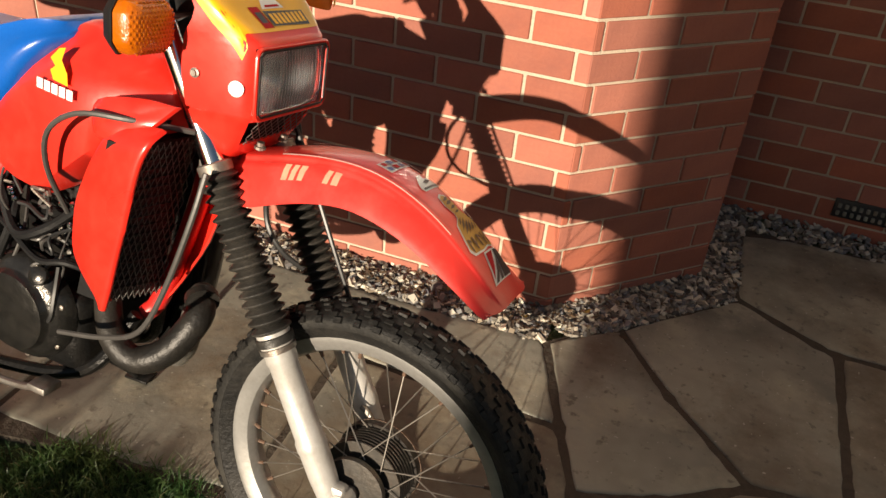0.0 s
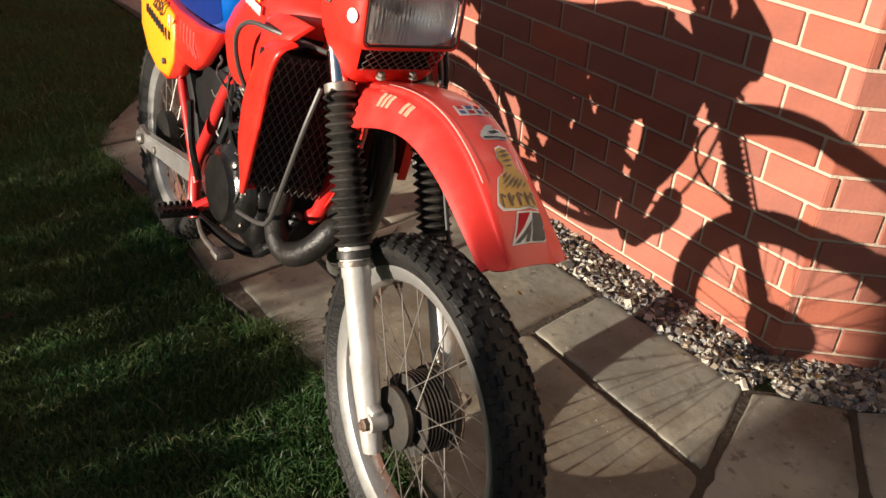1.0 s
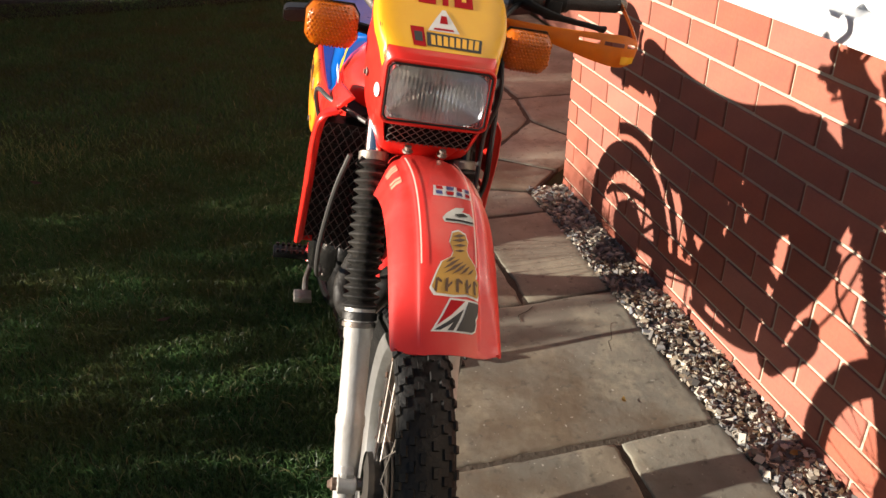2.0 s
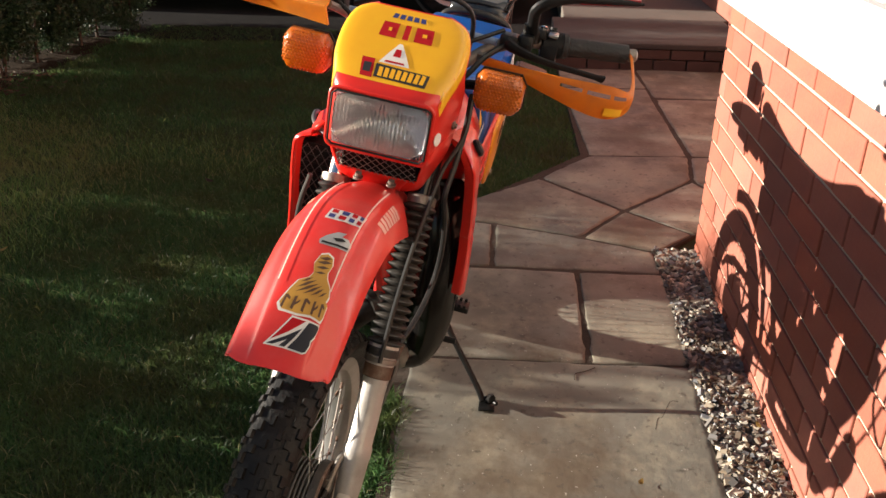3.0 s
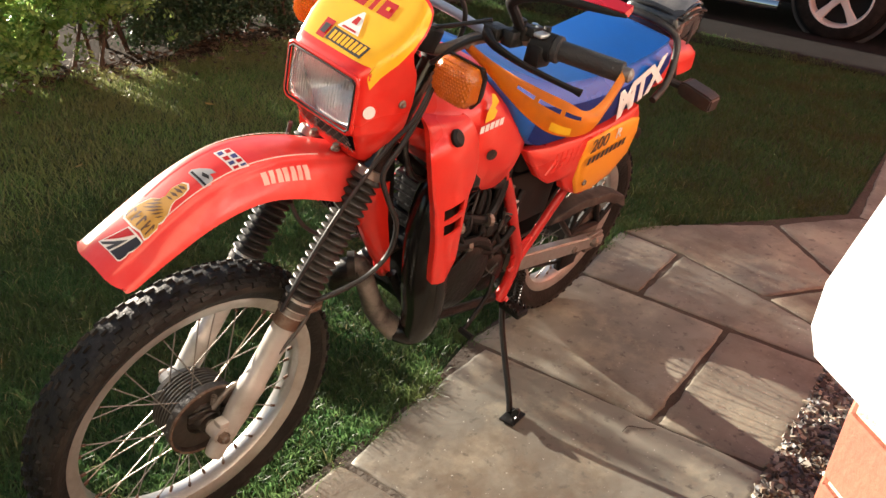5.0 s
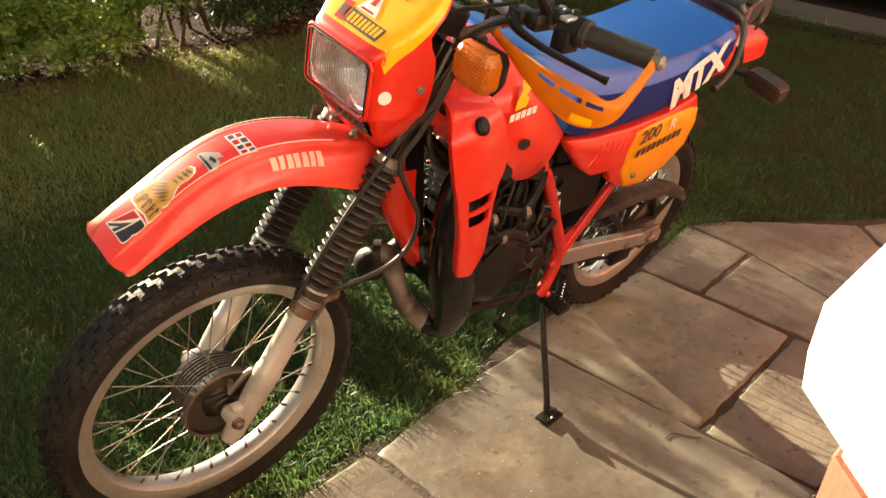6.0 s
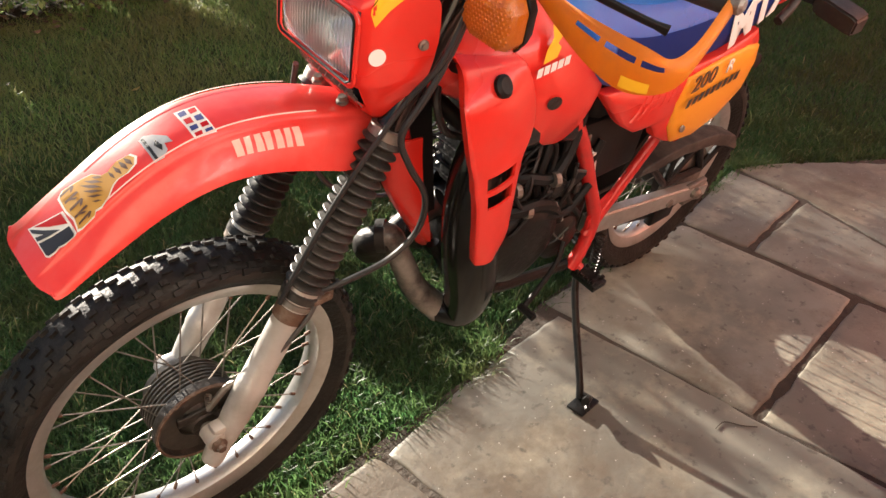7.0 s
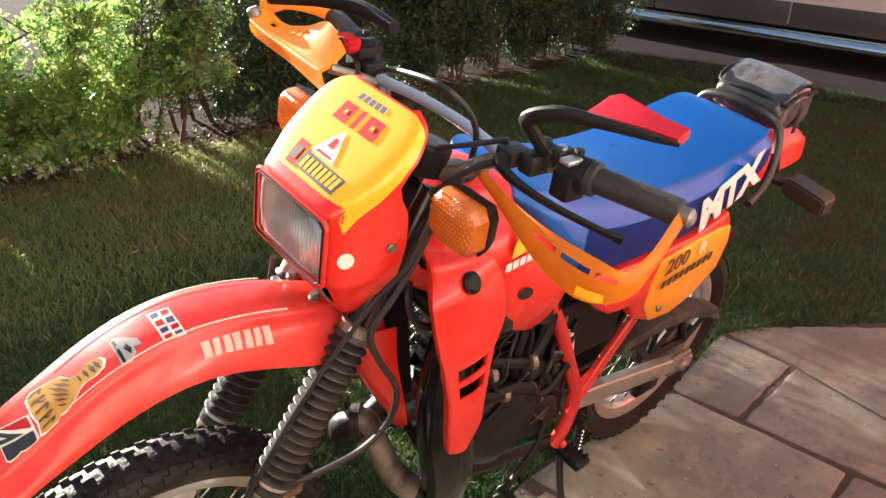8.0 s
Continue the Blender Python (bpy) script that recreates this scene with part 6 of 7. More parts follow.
# ---- frame ----
for s in (1, -1):
    body("side_tube", tube([(-0.66, 0.05 * s, 0.80), (-0.705, 0.075 * s, 0.72), (-0.752, 0.092 * s, 0.64), (-0.815, 0.102 * s, 0.52), (-0.862, 0.110 * s, 0.42), (-0.852, 0.115 * s, 0.345), (-0.826, 0.118 * s, 0.295)], 0.0150, 12, 5), M["redpaint"], None, "red painted frame tube")
    body("rear_stay", tube([(-0.848, 0.112 * s, 0.375), (-0.90, 0.112 * s, 0.447), (-1.005, 0.110 * s, 0.585), (-1.13, 0.095 * s, 0.72), (-1.27, 0.085 * s, 0.82)], 0.0115, 12, 4), M["redpaint"], None, "red painted frame tube")
    body("cradle_tube", tube([(-0.47, 0.03 * s, 0.47), (-0.52, 0.07 * s, 0.37), (-0.60, 0.085 * s, 0.325), (-0.74, 0.095 * s, 0.30), (-0.83, 0.11 * s, 0.30)], 0.0125, 10, 4), M["engine"])
    body("gusset", prism([(-0.845, 0.39), (-0.905, 0.455), (-0.895, 0.475), (-0.855, 0.45), (-0.84, 0.42)], 0.008, lambda a, b, d: (a, (0.116 - d) * s, b)), M["redpaint"])
body("down_tube", tube([(-0.335, 0, 0.85), (-0.385, 0.01, 0.68), (-0.45, 0.01, 0.50), (-0.475, 0.0, 0.46)], 0.017, 12, 4), M["redpaint"], None, "red painted frame tube")
body("head_tube", tube([(-0.30, 0, 0.80), (-0.385, 0, 0.965)], 0.028, 14), M["redpaint"])

# ---- engine ----
def blob(u0, u1, v0, v1, w0, w1, bevel):
    return box(u0, u1, v0, v1, w0, w1, bevel, 3)


engine = body("engine", join(blob(-0.86, -0.54, -0.095, 0.095, 0.335, 0.50, 0.03), blob(-0.80, -0.60, -0.085, 0.085, 0.46, 0.55, 0.025)), M["engine"], None, "oily black single-cylinder engine")
body("cylinder", blob(-0.665, -0.545, -0.065, 0.065, 0.53, 0.70, 0.015), M["engine"], engine)
for k in range(6):
    body("fin", box(-0.672, -0.538, -0.072, 0.072, 0.55 + k * 0.022, 0.556 + k * 0.022, 0.002, 1), M["engine"], engine)
body("side_case", join(lathe([(0.0, 0.098), (0.014, 0.096), (0.026, 0.085), (0.034, 0.06), (0.036, 0.02)], (-0.632, 0.092, 0.452), (0, 1, 0), 36), lathe([(0.0, 0.055), (0.012, 0.053), (0.02, 0.042), (0.022, 0.01)], (-0.765, 0.092, 0.40), (0, 1, 0), 28)), M["engine"], engine, "round black alternator cover")
body("clutch_case", join(lathe([(0.0, 0.105), (0.018, 0.102), (0.032, 0.09), (0.036, 0.078), (0.038, 0.076), (0.05, 0.072), (0.054, 0.06), (0.055, 0.015)], (-0.655, -0.088, 0.455), (0, -1, 0), 40), lathe([(0.0, 0.06), (0.02, 0.056), (0.028, 0.04)], (-0.775, -0.088, 0.42), (0, -1, 0), 28)), M["clutch"], engine, "scuffed dark clutch cover")
for s, cu, cw, r in ((1, -0.632, 0.452, 0.088), (-1, -0.655, 0.455, 0.095)):
    for k in range(7):
        a = 2 * math.pi * k / 7 + 0.3
        body("bolt", lathe([(0, 0.006), (0.012, 0.006), (0.014, 0.003)], (cu + r * math.cos(a), s * 0.1, cw + r * math.sin(a)), (0, s, 0), 8), M["steel"], engine)
body("carburettor", join(lathe([(-0.04, 0.024), (0.04, 0.024)], (-0.72, 0.0, 0.62), (1, 0, 0.1), 18), blob(-0.755, -0.69, -0.03, 0.035, 0.555, 0.66, 0.01), lathe([(0, 0.02), (0.05, 0.018)], (-0.72, 0, 0.66), (0, 0, 1), 16)), M["casting"], engine)
body("kick_starter", tube([(-0.775, -0.135, 0.42), (-0.79, -0.15, 0.50), (-0.80, -0.155, 0.60)], 0.008, 10, 3), M["engine"], engine)
body("gear_lever", join(tube([(-0.765, 0.118, 0.40), (-0.735, 0.135, 0.36), (-0.655, 0.15, 0.315), (-0.635, 0.152, 0.305)], 0.006, 8, 3), tube([(-0.638, 0.145, 0.306), (-0.636, 0.185, 0.308)], 0.008, 8)), M["matt"], engine)
rnd = random.Random(77)
for k in range(14):
    u, w = rnd.uniform(-0.70, -0.54), rnd.uniform(0.53, 0.72)
    pts = [(u, -0.082, w)]
    for j in range(3):
        u, w = u + rnd.uniform(-0.05, 0.03), w + rnd.uniform(-0.06, 0.03)
        pts.append((u, -0.092 - rnd.uniform(0, 0.03), w))
    body("wire", tube(pts, rnd.choice((0.002, 0.003, 0.004)), 6, 4), M[rnd.choice(("greycable", "cable", "steel"))], engine)
for k in range(12):
    body("bolt", lathe([(0, 0.006), (0.006, 0.006), (0.009, 0.003)], (rnd.uniform(-0.70, -0.55), -0.088, rnd.uniform(0.52, 0.70)), (0.2, -1, 0.1), 8), M["chrome"], engine)
body("oil_filler", lathe([(0, 0.017), (0.012, 0.017), (0.016, 0.010)], (-0.60, -0.118, 0.535), (0.2, -1, 0.5), 16), M["clutch"], engine)
body("brake_pedal", join(tube([(-0.80, -0.12, 0.30), (-0.72, -0.135, 0.30), (-0.62, -0.14, 0.315), (-0.56, -0.145, 0.345)], 0.007, 8, 3), box(-0.585, -0.545, -0.17, -0.13, 0.338, 0.352, 0.003)), M["steel"], engine)
body("water_pipe", tube([(-0.60, 0.05, 0.67), (-0.53, 0.07, 0.69), (-0.47, 0.04, 0.74), (-0.44, -0.03, 0.78)], 0.014, 12, 4), M["matt"], engine)
body("intake_boot", tube([(-0.76, 0, 0.62), (-0.82, 0.01, 0.63), (-0.87, 0.01, 0.63)], [0.028] * 9, 14, 4), M["matt"], engine)
for pts in ([(-0.63, 0.085, 0.55), (-0.70, 0.10, 0.54), (-0.78, 0.10, 0.56), (-0.82, 0.095, 0.62)], [(-0.58, 0.08, 0.50), (-0.66, 0.115, 0.51), (-0.74, 0.115, 0.49), (-0.80, 0.11, 0.53)], [(-0.70, 0.06, 0.70), (-0.66, 0.09, 0.66), (-0.64, 0.10, 0.58), (-0.68, 0.11, 0.50)], [(-0.72, -0.05, 0.68), (-0.68, -0.10, 0.62), (-0.70, -0.12, 0.54)]):
    body("hose", tube(pts, 0.0085, 8, 4), M["matt"], engine)
    body("wire", tube([(u + 0.02, v * 0.97, w - 0.02) for u, v, w in pts], 0.0032, 6, 4), M["greycable"], engine)
body("spark_plug_lead", tube([(-0.60, 0.0, 0.72), (-0.57, 0.04, 0.75), (-0.53, 0.06, 0.78)], 0.006, 8, 4), M["cable"], engine)

# tangle of thin wires, clips and bolt heads about the engine
rnd = random.Random(41)
for k in range(16):
    side = 1 if k % 4 else -1
    u, w = rnd.uniform(-0.76, -0.56), rnd.uniform(0.46, 0.68)
    pts = [(u, 0.098 * side, w)]
    for j in range(4):
        u, w = u + rnd.uniform(-0.06, 0.035), w + rnd.uniform(-0.055, 0.05)
        pts.append((max(min(u, -0.53), -0.80), (0.104 + rnd.uniform(0, 0.022)) * side, max(min(w, 0.72), 0.41)))
    body("wire", tube(pts, rnd.choice((0.0022, 0.003, 0.0045, 0.006)), 6, 4), rnd.choice((M["cable"], M["cable"], M["matt"], M["greycable"])), engine)
for k in range(22):
    side = 1 if k % 3 else -1
    u, w = rnd.uniform(-0.80, -0.56), rnd.uniform(0.37, 0.66)
    body("bolt", lathe([(0, 0.0055), (0.006, 0.0055), (0.008, 0.003)], (u, (0.100 if w < 0.5 else 0.085) * side, w), (0, side, 0.1), 6), M["steel"], engine)
for k in range(5):
    u = -0.585 - k * 0.045
    body("bracket", box(u - 0.008, u + 0.008, 0.088, 0.112, 0.50 + 0.02 * (k % 3), 0.525 + 0.02 * (k % 3), 0.003, 1), rnd.choice((M["casting"], M["engine"])), engine)

# exhaust: a bend in front of the engine, then the fat chamber up the left side
ex = body("exhaust", tube([(-0.54, -0.03, 0.50), (-0.49, -0.068, 0.435), (-0.44, -0.066, 0.405), (-0.385, -0.045, 0.435), (-0.352, -0.012, 0.497), (-0.372, 0.022, 0.520)], [0.024] * 9 + [0.026] * 12, 16, 4), M["pipe_old"], None, "black two-stroke exhaust with a worn front bend")
body("bend", tube([(-0.360, 0.008, 0.522), (-0.372, 0.022, 0.520), (-0.398, 0.032, 0.458), (-0.425, 0.050, 0.392), (-0.468, 0.080, 0.340)], [0.026 - 0.0006 * min(k, 6) for k in range(9)] + [0.0226 + 0.0007 * k for k in range(8)], 18, 4), M["pipe_bare"], ex, "exhaust bend worn to bare metal")
body("weld", tube([(-0.355, 0.003, 0.520), (-0.366, 0.014, 0.524)], 0.0298, 18), M["pipe_old"], ex)
body("chamber", tube([(-0.462, 0.076, 0.342), (-0.492, 0.108, 0.355), (-0.487, 0.122, 0.43), (-0.462, 0.120, 0.55), (-0.455, 0.112, 0.66), (-0.49, 0.10, 0.745), (-0.58, 0.09, 0.73), (-0.70, 0.085, 0.68)], [0.027, 0.030, 0.033, 0.036, 0.038, 0.040, 0.042, 0.044, 0.046, 0.048, 0.050, 0.050, 0.050, 0.050, 0.050, 0.050, 0.049, 0.049, 0.048, 0.047, 0.046, 0.045, 0.043, 0.041, 0.038, 0.035, 0.032, 0.028, 0.026], 18, 4), M["pipe"], ex, "fat black expansion chamber")

body("seam", tube([(-0.475, 0.159, 0.40), (-0.462, 0.168, 0.48), (-0.447, 0.167, 0.58), (-0.447, 0.158, 0.66), (-0.466, 0.149, 0.74)], 0.0022, 6, 5), M["pipe"], ex, "welded seam")

# ---- radiator and cowls ----
GUARD = [Vector((-0.340, -0.178, 0.842)), Vector((-0.372, -0.004, 0.822)), Vector((-0.440, -0.004, 0.515)), Vector((-0.402, -0.178, 0.575))]


def on_guard(p, q, back=0.0):
    """A place on the wire guard: p across it, q down it."""
    return GUARD[0].lerp(GUARD[1], p).lerp(GUARD[3].lerp(GUARD[2], p), q) + Vector((-back, 0, 0))


rad = body("radiator", loft([[on_guard(p, q, d) for p, q in ((0, 0), (1, 0), (1, 1), (0, 1))] for d in (0.007, 0.055)]), M["matt"], None, "black radiator behind a diamond wire guard")
for k in range(16):
    body("core_fin", loft([[on_guard(0.03, (k + 0.6) / 17, d), on_guard(0.97, (k + 0.6) / 17, d), on_guard(0.97, (k + 0.75) / 17, d), on_guard(0.03, (k + 0.75) / 17, d)] for d in (0.003, 0.009)]), M["engine"], rad)
for k in range(-9, 20):
    for sgn in (1, -1):
        line = [on_guard(p, q) for p, q in (((k + 0.5 + sgn * (10 * i / 40 - 5) - 0.5) / 10, i / 40) for i in range(41)) if 0 <= p <= 1]
        if len(line) > 2:
            body("wire", tube([line[0], line[-1]], 0.0009, 5), M["guardwire"], rad)


def smooth_plate(points, s, thick=0.004):
    """A thin moulded sheet inside a rim of points (u, v, w)."""
    rim = curve_points(list(points) + [points[0]], 4)[:-1]
    c = sum(rim, Vector()) / len(rim)
    rings = []
    for f, lift in ((1.0, -thick), (1.0, 0.0), (0.96, 0.003), (0.7, 0.008), (0.35, 0.010)):
        rings.append([c + (p - c) * f + Vector((0, s * lift, 0.4 * lift)) for p in rim])
    return loft(rings)


def panel(points, thick, s, parent, name, label, material):
    """A moulded plate: points (u, v, w) round its rim, domed a little outwards."""
    c = sum((Vector(p) for p in points), Vector()) / len(points)
    rings = []
    out = Vector((0, s, 0))
    dense = []
    n = len(points)
    for i in range(n):
        a, b = Vector(points[i]), Vector(points[(i + 1) % n])
        for k in range(3):
            dense.append(a.lerp(b, k / 3))
    for f, lift in ((1.0, -thick), (1.0, -0.003), (0.985, 0.0), (0.93, 0.003), (0.7, 0.007), (0.35, 0.009)):
        rings.append([c + (p - c) * f + out * lift for p in dense])
    return body(name, loft(rings), material, parent, label, sharp=40)


# left cowl: upper scoop, lower blade with two slots
def left_skin():
    """Rows down the cowl, from its front edge to its rear edge."""
    data = [(-0.380, 0.085, 0.908, -0.462, 0.118, 0.905), (-0.368, 0.120, 0.897, -0.474, 0.134, 0.892), (-0.350, 0.152, 0.866, -0.492, 0.143, 0.855), (-0.358, 0.162, 0.82, -0.506, 0.146, 0.81), (-0.370, 0.166, 0.778, -0.506, 0.149, 0.775), (-0.378, 0.168, 0.756, -0.494, 0.155, 0.758), (-0.383, 0.169, 0.741, -0.487, 0.158, 0.745), (-0.390, 0.170, 0.713, -0.484, 0.161, 0.722), (-0.393, 0.171, 0.705, -0.483, 0.162, 0.708), (-0.399, 0.173, 0.679, -0.482, 0.165, 0.683), (-0.406, 0.175, 0.64, -0.481, 0.169, 0.635), (-0.412, 0.176, 0.60, -0.478, 0.173, 0.598), (-0.420, 0.177, 0.562, -0.458, 0.176, 0.560)]
    rows = []
    for u0, v0, w0, u1, v1, w1 in data:
        a, b = Vector((u0, v0, w0)), Vector((u1, v1, w1))
        rows.append([a + Vector((-0.004, -0.016, 0)), a + Vector((0, -0.003, 0))] + [a.lerp(b, k) + Vector((0, 0.006 * math.sin(math.pi * k), 0)) for k in (0.03, 0.35, 0.65, 0.97)] + [b + Vector((0, -0.003, 0)), b + Vector((0, -0.014, 0))])
    return Skin(rows, 6)


ls = left_skin()


def in_slot(s, t):
    return 0.36 < t < 0.64 and (6 / 12 < s < 7 / 12 or 8 / 12 < s < 9 / 12)


lc = body("radiator_cowl", ls.shell(0.004, in_slot), M["red"], None, "red plastic radiator cowl with two slots", sharp=50)
body("cap", lathe([(0, 0.017), (0.006, 0.017), (0.010, 0.012)], (-0.417, 0.147, 0.882), (-0.12, 0.80, 0.60), 18), M["matt"], lc, "black filler cap")

rs_rows = []
for u0, w0, u1, w1, v in ((-0.322, 0.868, -0.408, 0.868, -0.150), (-0.322, 0.855, -0.412, 0.838, -0.176), (-0.336, 0.816, -0.432, 0.795, -0.184), (-0.352, 0.748, -0.456, 0.735, -0.186), (-0.362, 0.705, -0.464, 0.69, -0.186), (-0.371, 0.667, -0.463, 0.642, -0.187), (-0.383, 0.61, -0.434, 0.600, -0.189), (-0.393, 0.572, -0.402, 0.574, -0.190)):
    a, b = Vector((u0, v, w0)), Vector((u1, v + 0.014, w1))
    rs_rows.append([a + Vector((-0.012, 0.009, 0)), a + Vector((0, 0.003, 0))] + [a.lerp(b, k) - Vector((0, 0.005 * math.sin(math.pi * k), 0)) for k in (0.05, 0.35, 0.65, 0.95)] + [b + Vector((0, 0.003, 0)), b + Vector((0, 0.016, 0))])
body("radiator_cowl", Skin(rs_rows, 4).shell(0.004, side=-1), M["red"], None, "red plastic radiator cowl beside the wire guard", sharp=50)
body("cowl_top", smooth_plate([(-0.310, -0.128, 0.902), (-0.365, -0.140, 0.904), (-0.448, -0.142, 0.884), (-0.440, -0.160, 0.842), (-0.405, -0.165, 0.835), (-0.372, -0.158, 0.846), (-0.335, -0.150, 0.872)], -1), M["red"], None, "red plastic scoop over the radiator cowl")
inner = [[(-0.372 - 0.37 * (0.735 - w) + d0 + (d1 - d0) * k, 0.004 + v, w) for k, v in ((0.0, 0.0), (0.08, 0.012), (0.5, 0.024), (1.0, 0.030))] for w, d0, d1 in ((0.735, 0.040, -0.020), (0.70, 0.052, -0.012), (0.64, 0.055, -0.003), (0.58, 0.044, 0.0), (0.52, 0.028, 0.003), (0.485, 0.013, 0.006))]
body("inner_cowl", Skin(inner, 2).shell(0.004), M["red"], None, "narrow red cowl beside the radiator", sharp=50)
body("cowl_bridge", loft([[(-0.37, -0.13, 0.845), (-0.37, 0.10, 0.905), (-0.47, 0.11, 0.90), (-0.47, -0.12, 0.87)], [(-0.38, -0.13, 0.830), (-0.38, 0.10, 0.885), (-0.47, 0.11, 0.88), (-0.47, -0.12, 0.85)]]), M["matt"])

# ---- tank ----
def section(u, hw, w0, w1, shoulder=0.72, top=0.5, n=8):
    """Half round a tank or seat, mirrored."""
    h = w1 - w0
    half = [(0.0, w0), (hw * 0.7, w0 + 0.0), (hw * 0.95, w0 + 0.10 * h), (hw, w0 + 0.35 * h), (hw * 0.97, w0 + shoulder * h), (hw * 0.84, w0 + (shoulder + 0.12) * h), (hw * top, w1 - 0.025 * h), (hw * 0.25, w1), (0.0, w1)]
    return [(u, v, w) for v, w in half] + [(u, -v, w) for v, w in half[-2:0:-1]]


def smooth_loft(sections, per=4):
    cols = list(zip(*sections))
    cols = [curve_points(c, per) for c in cols]
    return loft([list(r) for r in zip(*cols)])


tank = body("tank", smooth_loft([section(-0.352, 0.045, 0.850, 0.905), section(-0.372, 0.075, 0.838, 0.925), section(-0.42, 0.110, 0.815, 0.950, 0.62), section(-0.48, 0.130, 0.775, 0.968, 0.62), section(-0.545, 0.137, 0.715, 0.975, 0.66), section(-0.605, 0.136, 0.680, 0.952, 0.68), section(-0.655, 0.133, 0.690, 0.905, 0.70), section(-0.70, 0.126, 0.722, 0.865, 0.70), section(-0.73, 0.11, 0.755, 0.84, 0.66)]), M["red"], None, "glossy red plastic fuel tank", sharp=50)
body("fuel_cap", lathe([(0, 0.034), (0.012, 0.034), (0.016, 0.028), (0.018, 0.0)], (-0.50, 0, 0.965), (0, 0, 1), 24), M["matt"], tank)


def flat_mark(pts, material, parent, label=""):
    """A flat mark of a few corners (u, v, w)."""
    bm = bmesh.new()
    bm.faces.new([bm.verts.new(p) for p in pts])
    return body("sticker", bm, material, parent, label, smooth=False)


for s in (1, -1):
    v = 0.1425 * s
    wing = [(-0.510, 0.888), (-0.540, 0.892), (-0.549, 0.905), (-0.541, 0.912), (-0.553, 0.922), (-0.540, 0.938), (-0.528, 0.941), (-0.531, 0.922), (-0.516, 0.905)]
    flat_mark([(u, (0.1395 - max(0, w - 0.885) * 0.28) * s, w) for u, w in wing], M["yellow"], tank, "yellow wing-shaped sticker")
    for i in range(5):
        u0 = -0.500 - i * 0.0148
        flat_mark([(u, 0.1402 * s, w) for u, w in ((u0, 0.867 + i * 0.0016), (u0 - 0.0118, 0.868 + i * 0.0016), (u0 - 0.0108, 0.884 + i * 0.0016), (u0 + 0.001, 0.883 + i * 0.0016))], M["white"], tank)
# worn patch on the left flank
flat_mark([(-0.565 - 0.018 * math.cos(a) + 0.006 * math.sin(a), 0.1392, 0.805 + 0.013 * math.sin(a)) for a in (2 * math.pi * k / 14 for k in range(14))], M["casting"], tank, "worn grey patch")

# ---- seat ----
SEAT = [section(-0.552, 0.085, 0.945, 0.966, 0.6, 0.75), section(-0.58, 0.120, 0.920, 0.972, 0.55, 0.8), section(-0.615, 0.136, 0.880, 0.968, 0.6, 0.8), section(-0.66, 0.141, 0.820, 0.954, 0.66, 0.8), section(-0.73, 0.142, 0.770, 0.931, 0.72, 0.8), section(-0.82, 0.141, 0.760, 0.912, 0.72, 0.8), section(-0.95, 0.140, 0.757, 0.905, 0.72, 0.82), section(-1.08, 0.140, 0.768, 0.912, 0.72, 0.84), section(-1.20, 0.138, 0.797, 0.930, 0.72, 0.86), section(-1.285, 0.130, 0.835, 0.945, 0.72, 0.86), section(-1.325, 0.115, 0.855, 0.940, 0.7, 0.8), section(-1.345, 0.08, 0.875, 0.925, 0.6, 0.7)]
seat = body("seat", smooth_loft(SEAT), M["blue"], None, "long blue vinyl motorbike seat", sharp=60)


# thin darker skins along the sides; the sides' shade is put into their colour
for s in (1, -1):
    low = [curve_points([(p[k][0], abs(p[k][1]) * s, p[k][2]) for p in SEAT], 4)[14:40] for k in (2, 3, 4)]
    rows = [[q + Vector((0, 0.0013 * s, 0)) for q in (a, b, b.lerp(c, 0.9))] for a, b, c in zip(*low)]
    body("side_panel", loft(rows, False), M["shadedblue"], seat, "darker blue skin for the seat's shaded side")


def lettering(text, size, origin, along, up, material, parent, slant=0.0, label="", lift=0.0008, bold=0.0):
    """Raised letters in the plane of two directions."""
    cu = bpy.data.curves.new("text", "FONT")
    cu.body, cu.size, cu.extrude, cu.shear, cu.offset = text, size, lift, slant, bold
    tmp = bpy.data.objects.new("text", cu)
    scene.collection.objects.link(tmp)
    me = bpy.data.meshes.new_from_object(tmp.evaluated_get(bpy.context.evaluated_depsgraph_get()))
    bpy.data.objects.remove(tmp)
    x, y = Vector(along).normalized(), Vector(up)
    y = (y - x * y.dot(x)).normalized()
    z = x.cross(y)
    m = Matrix(((x.x, y.x, z.x, origin[0]), (x.y, y.y, z.y, origin[1]), (x.z, y.z, z.z, origin[2]), (0, 0, 0, 1)))
    me.transform(m)
    me.materials.clear()
    me.materials.append(material)
    ob = new("lettering", me)
    ob.parent = parent
    if label:
        ob["label"] = label
    return ob


lettering("MTX", 0.098, (-1.066, 0.1462, 0.783), (-1, -0.03, 0.36), (0, -0.06, 1), M["white"], seat, 0.1, "slanted white letters", bold=0.0052)

# ---- side covers ----
RED = [(-0.705, 0.775), (-0.80, 0.680), (-0.845, 0.652), (-0.905, 0.648), (-0.925, 0.630), (-0.935, 0.612), (-0.975, 0.590), (-1.025, 0.571), (-1.095, 0.573), (-1.175, 0.605), (-1.222, 0.655), (-1.232, 0.72), (-1.21, 0.768), (-1.19, 0.792), (-1.08, 0.766), (-0.95, 0.755), (-0.82, 0.758)]
YEL = [(-0.990, 0.588), (-0.955, 0.634), (-0.950, 0.692), (-0.965, 0.742), (-1.066, 0.758), (-1.157, 0.766), (-1.205, 0.758), (-1.220, 0.718), (-1.210, 0.655), (-1.144, 0.602), (-1.065, 0.580)]
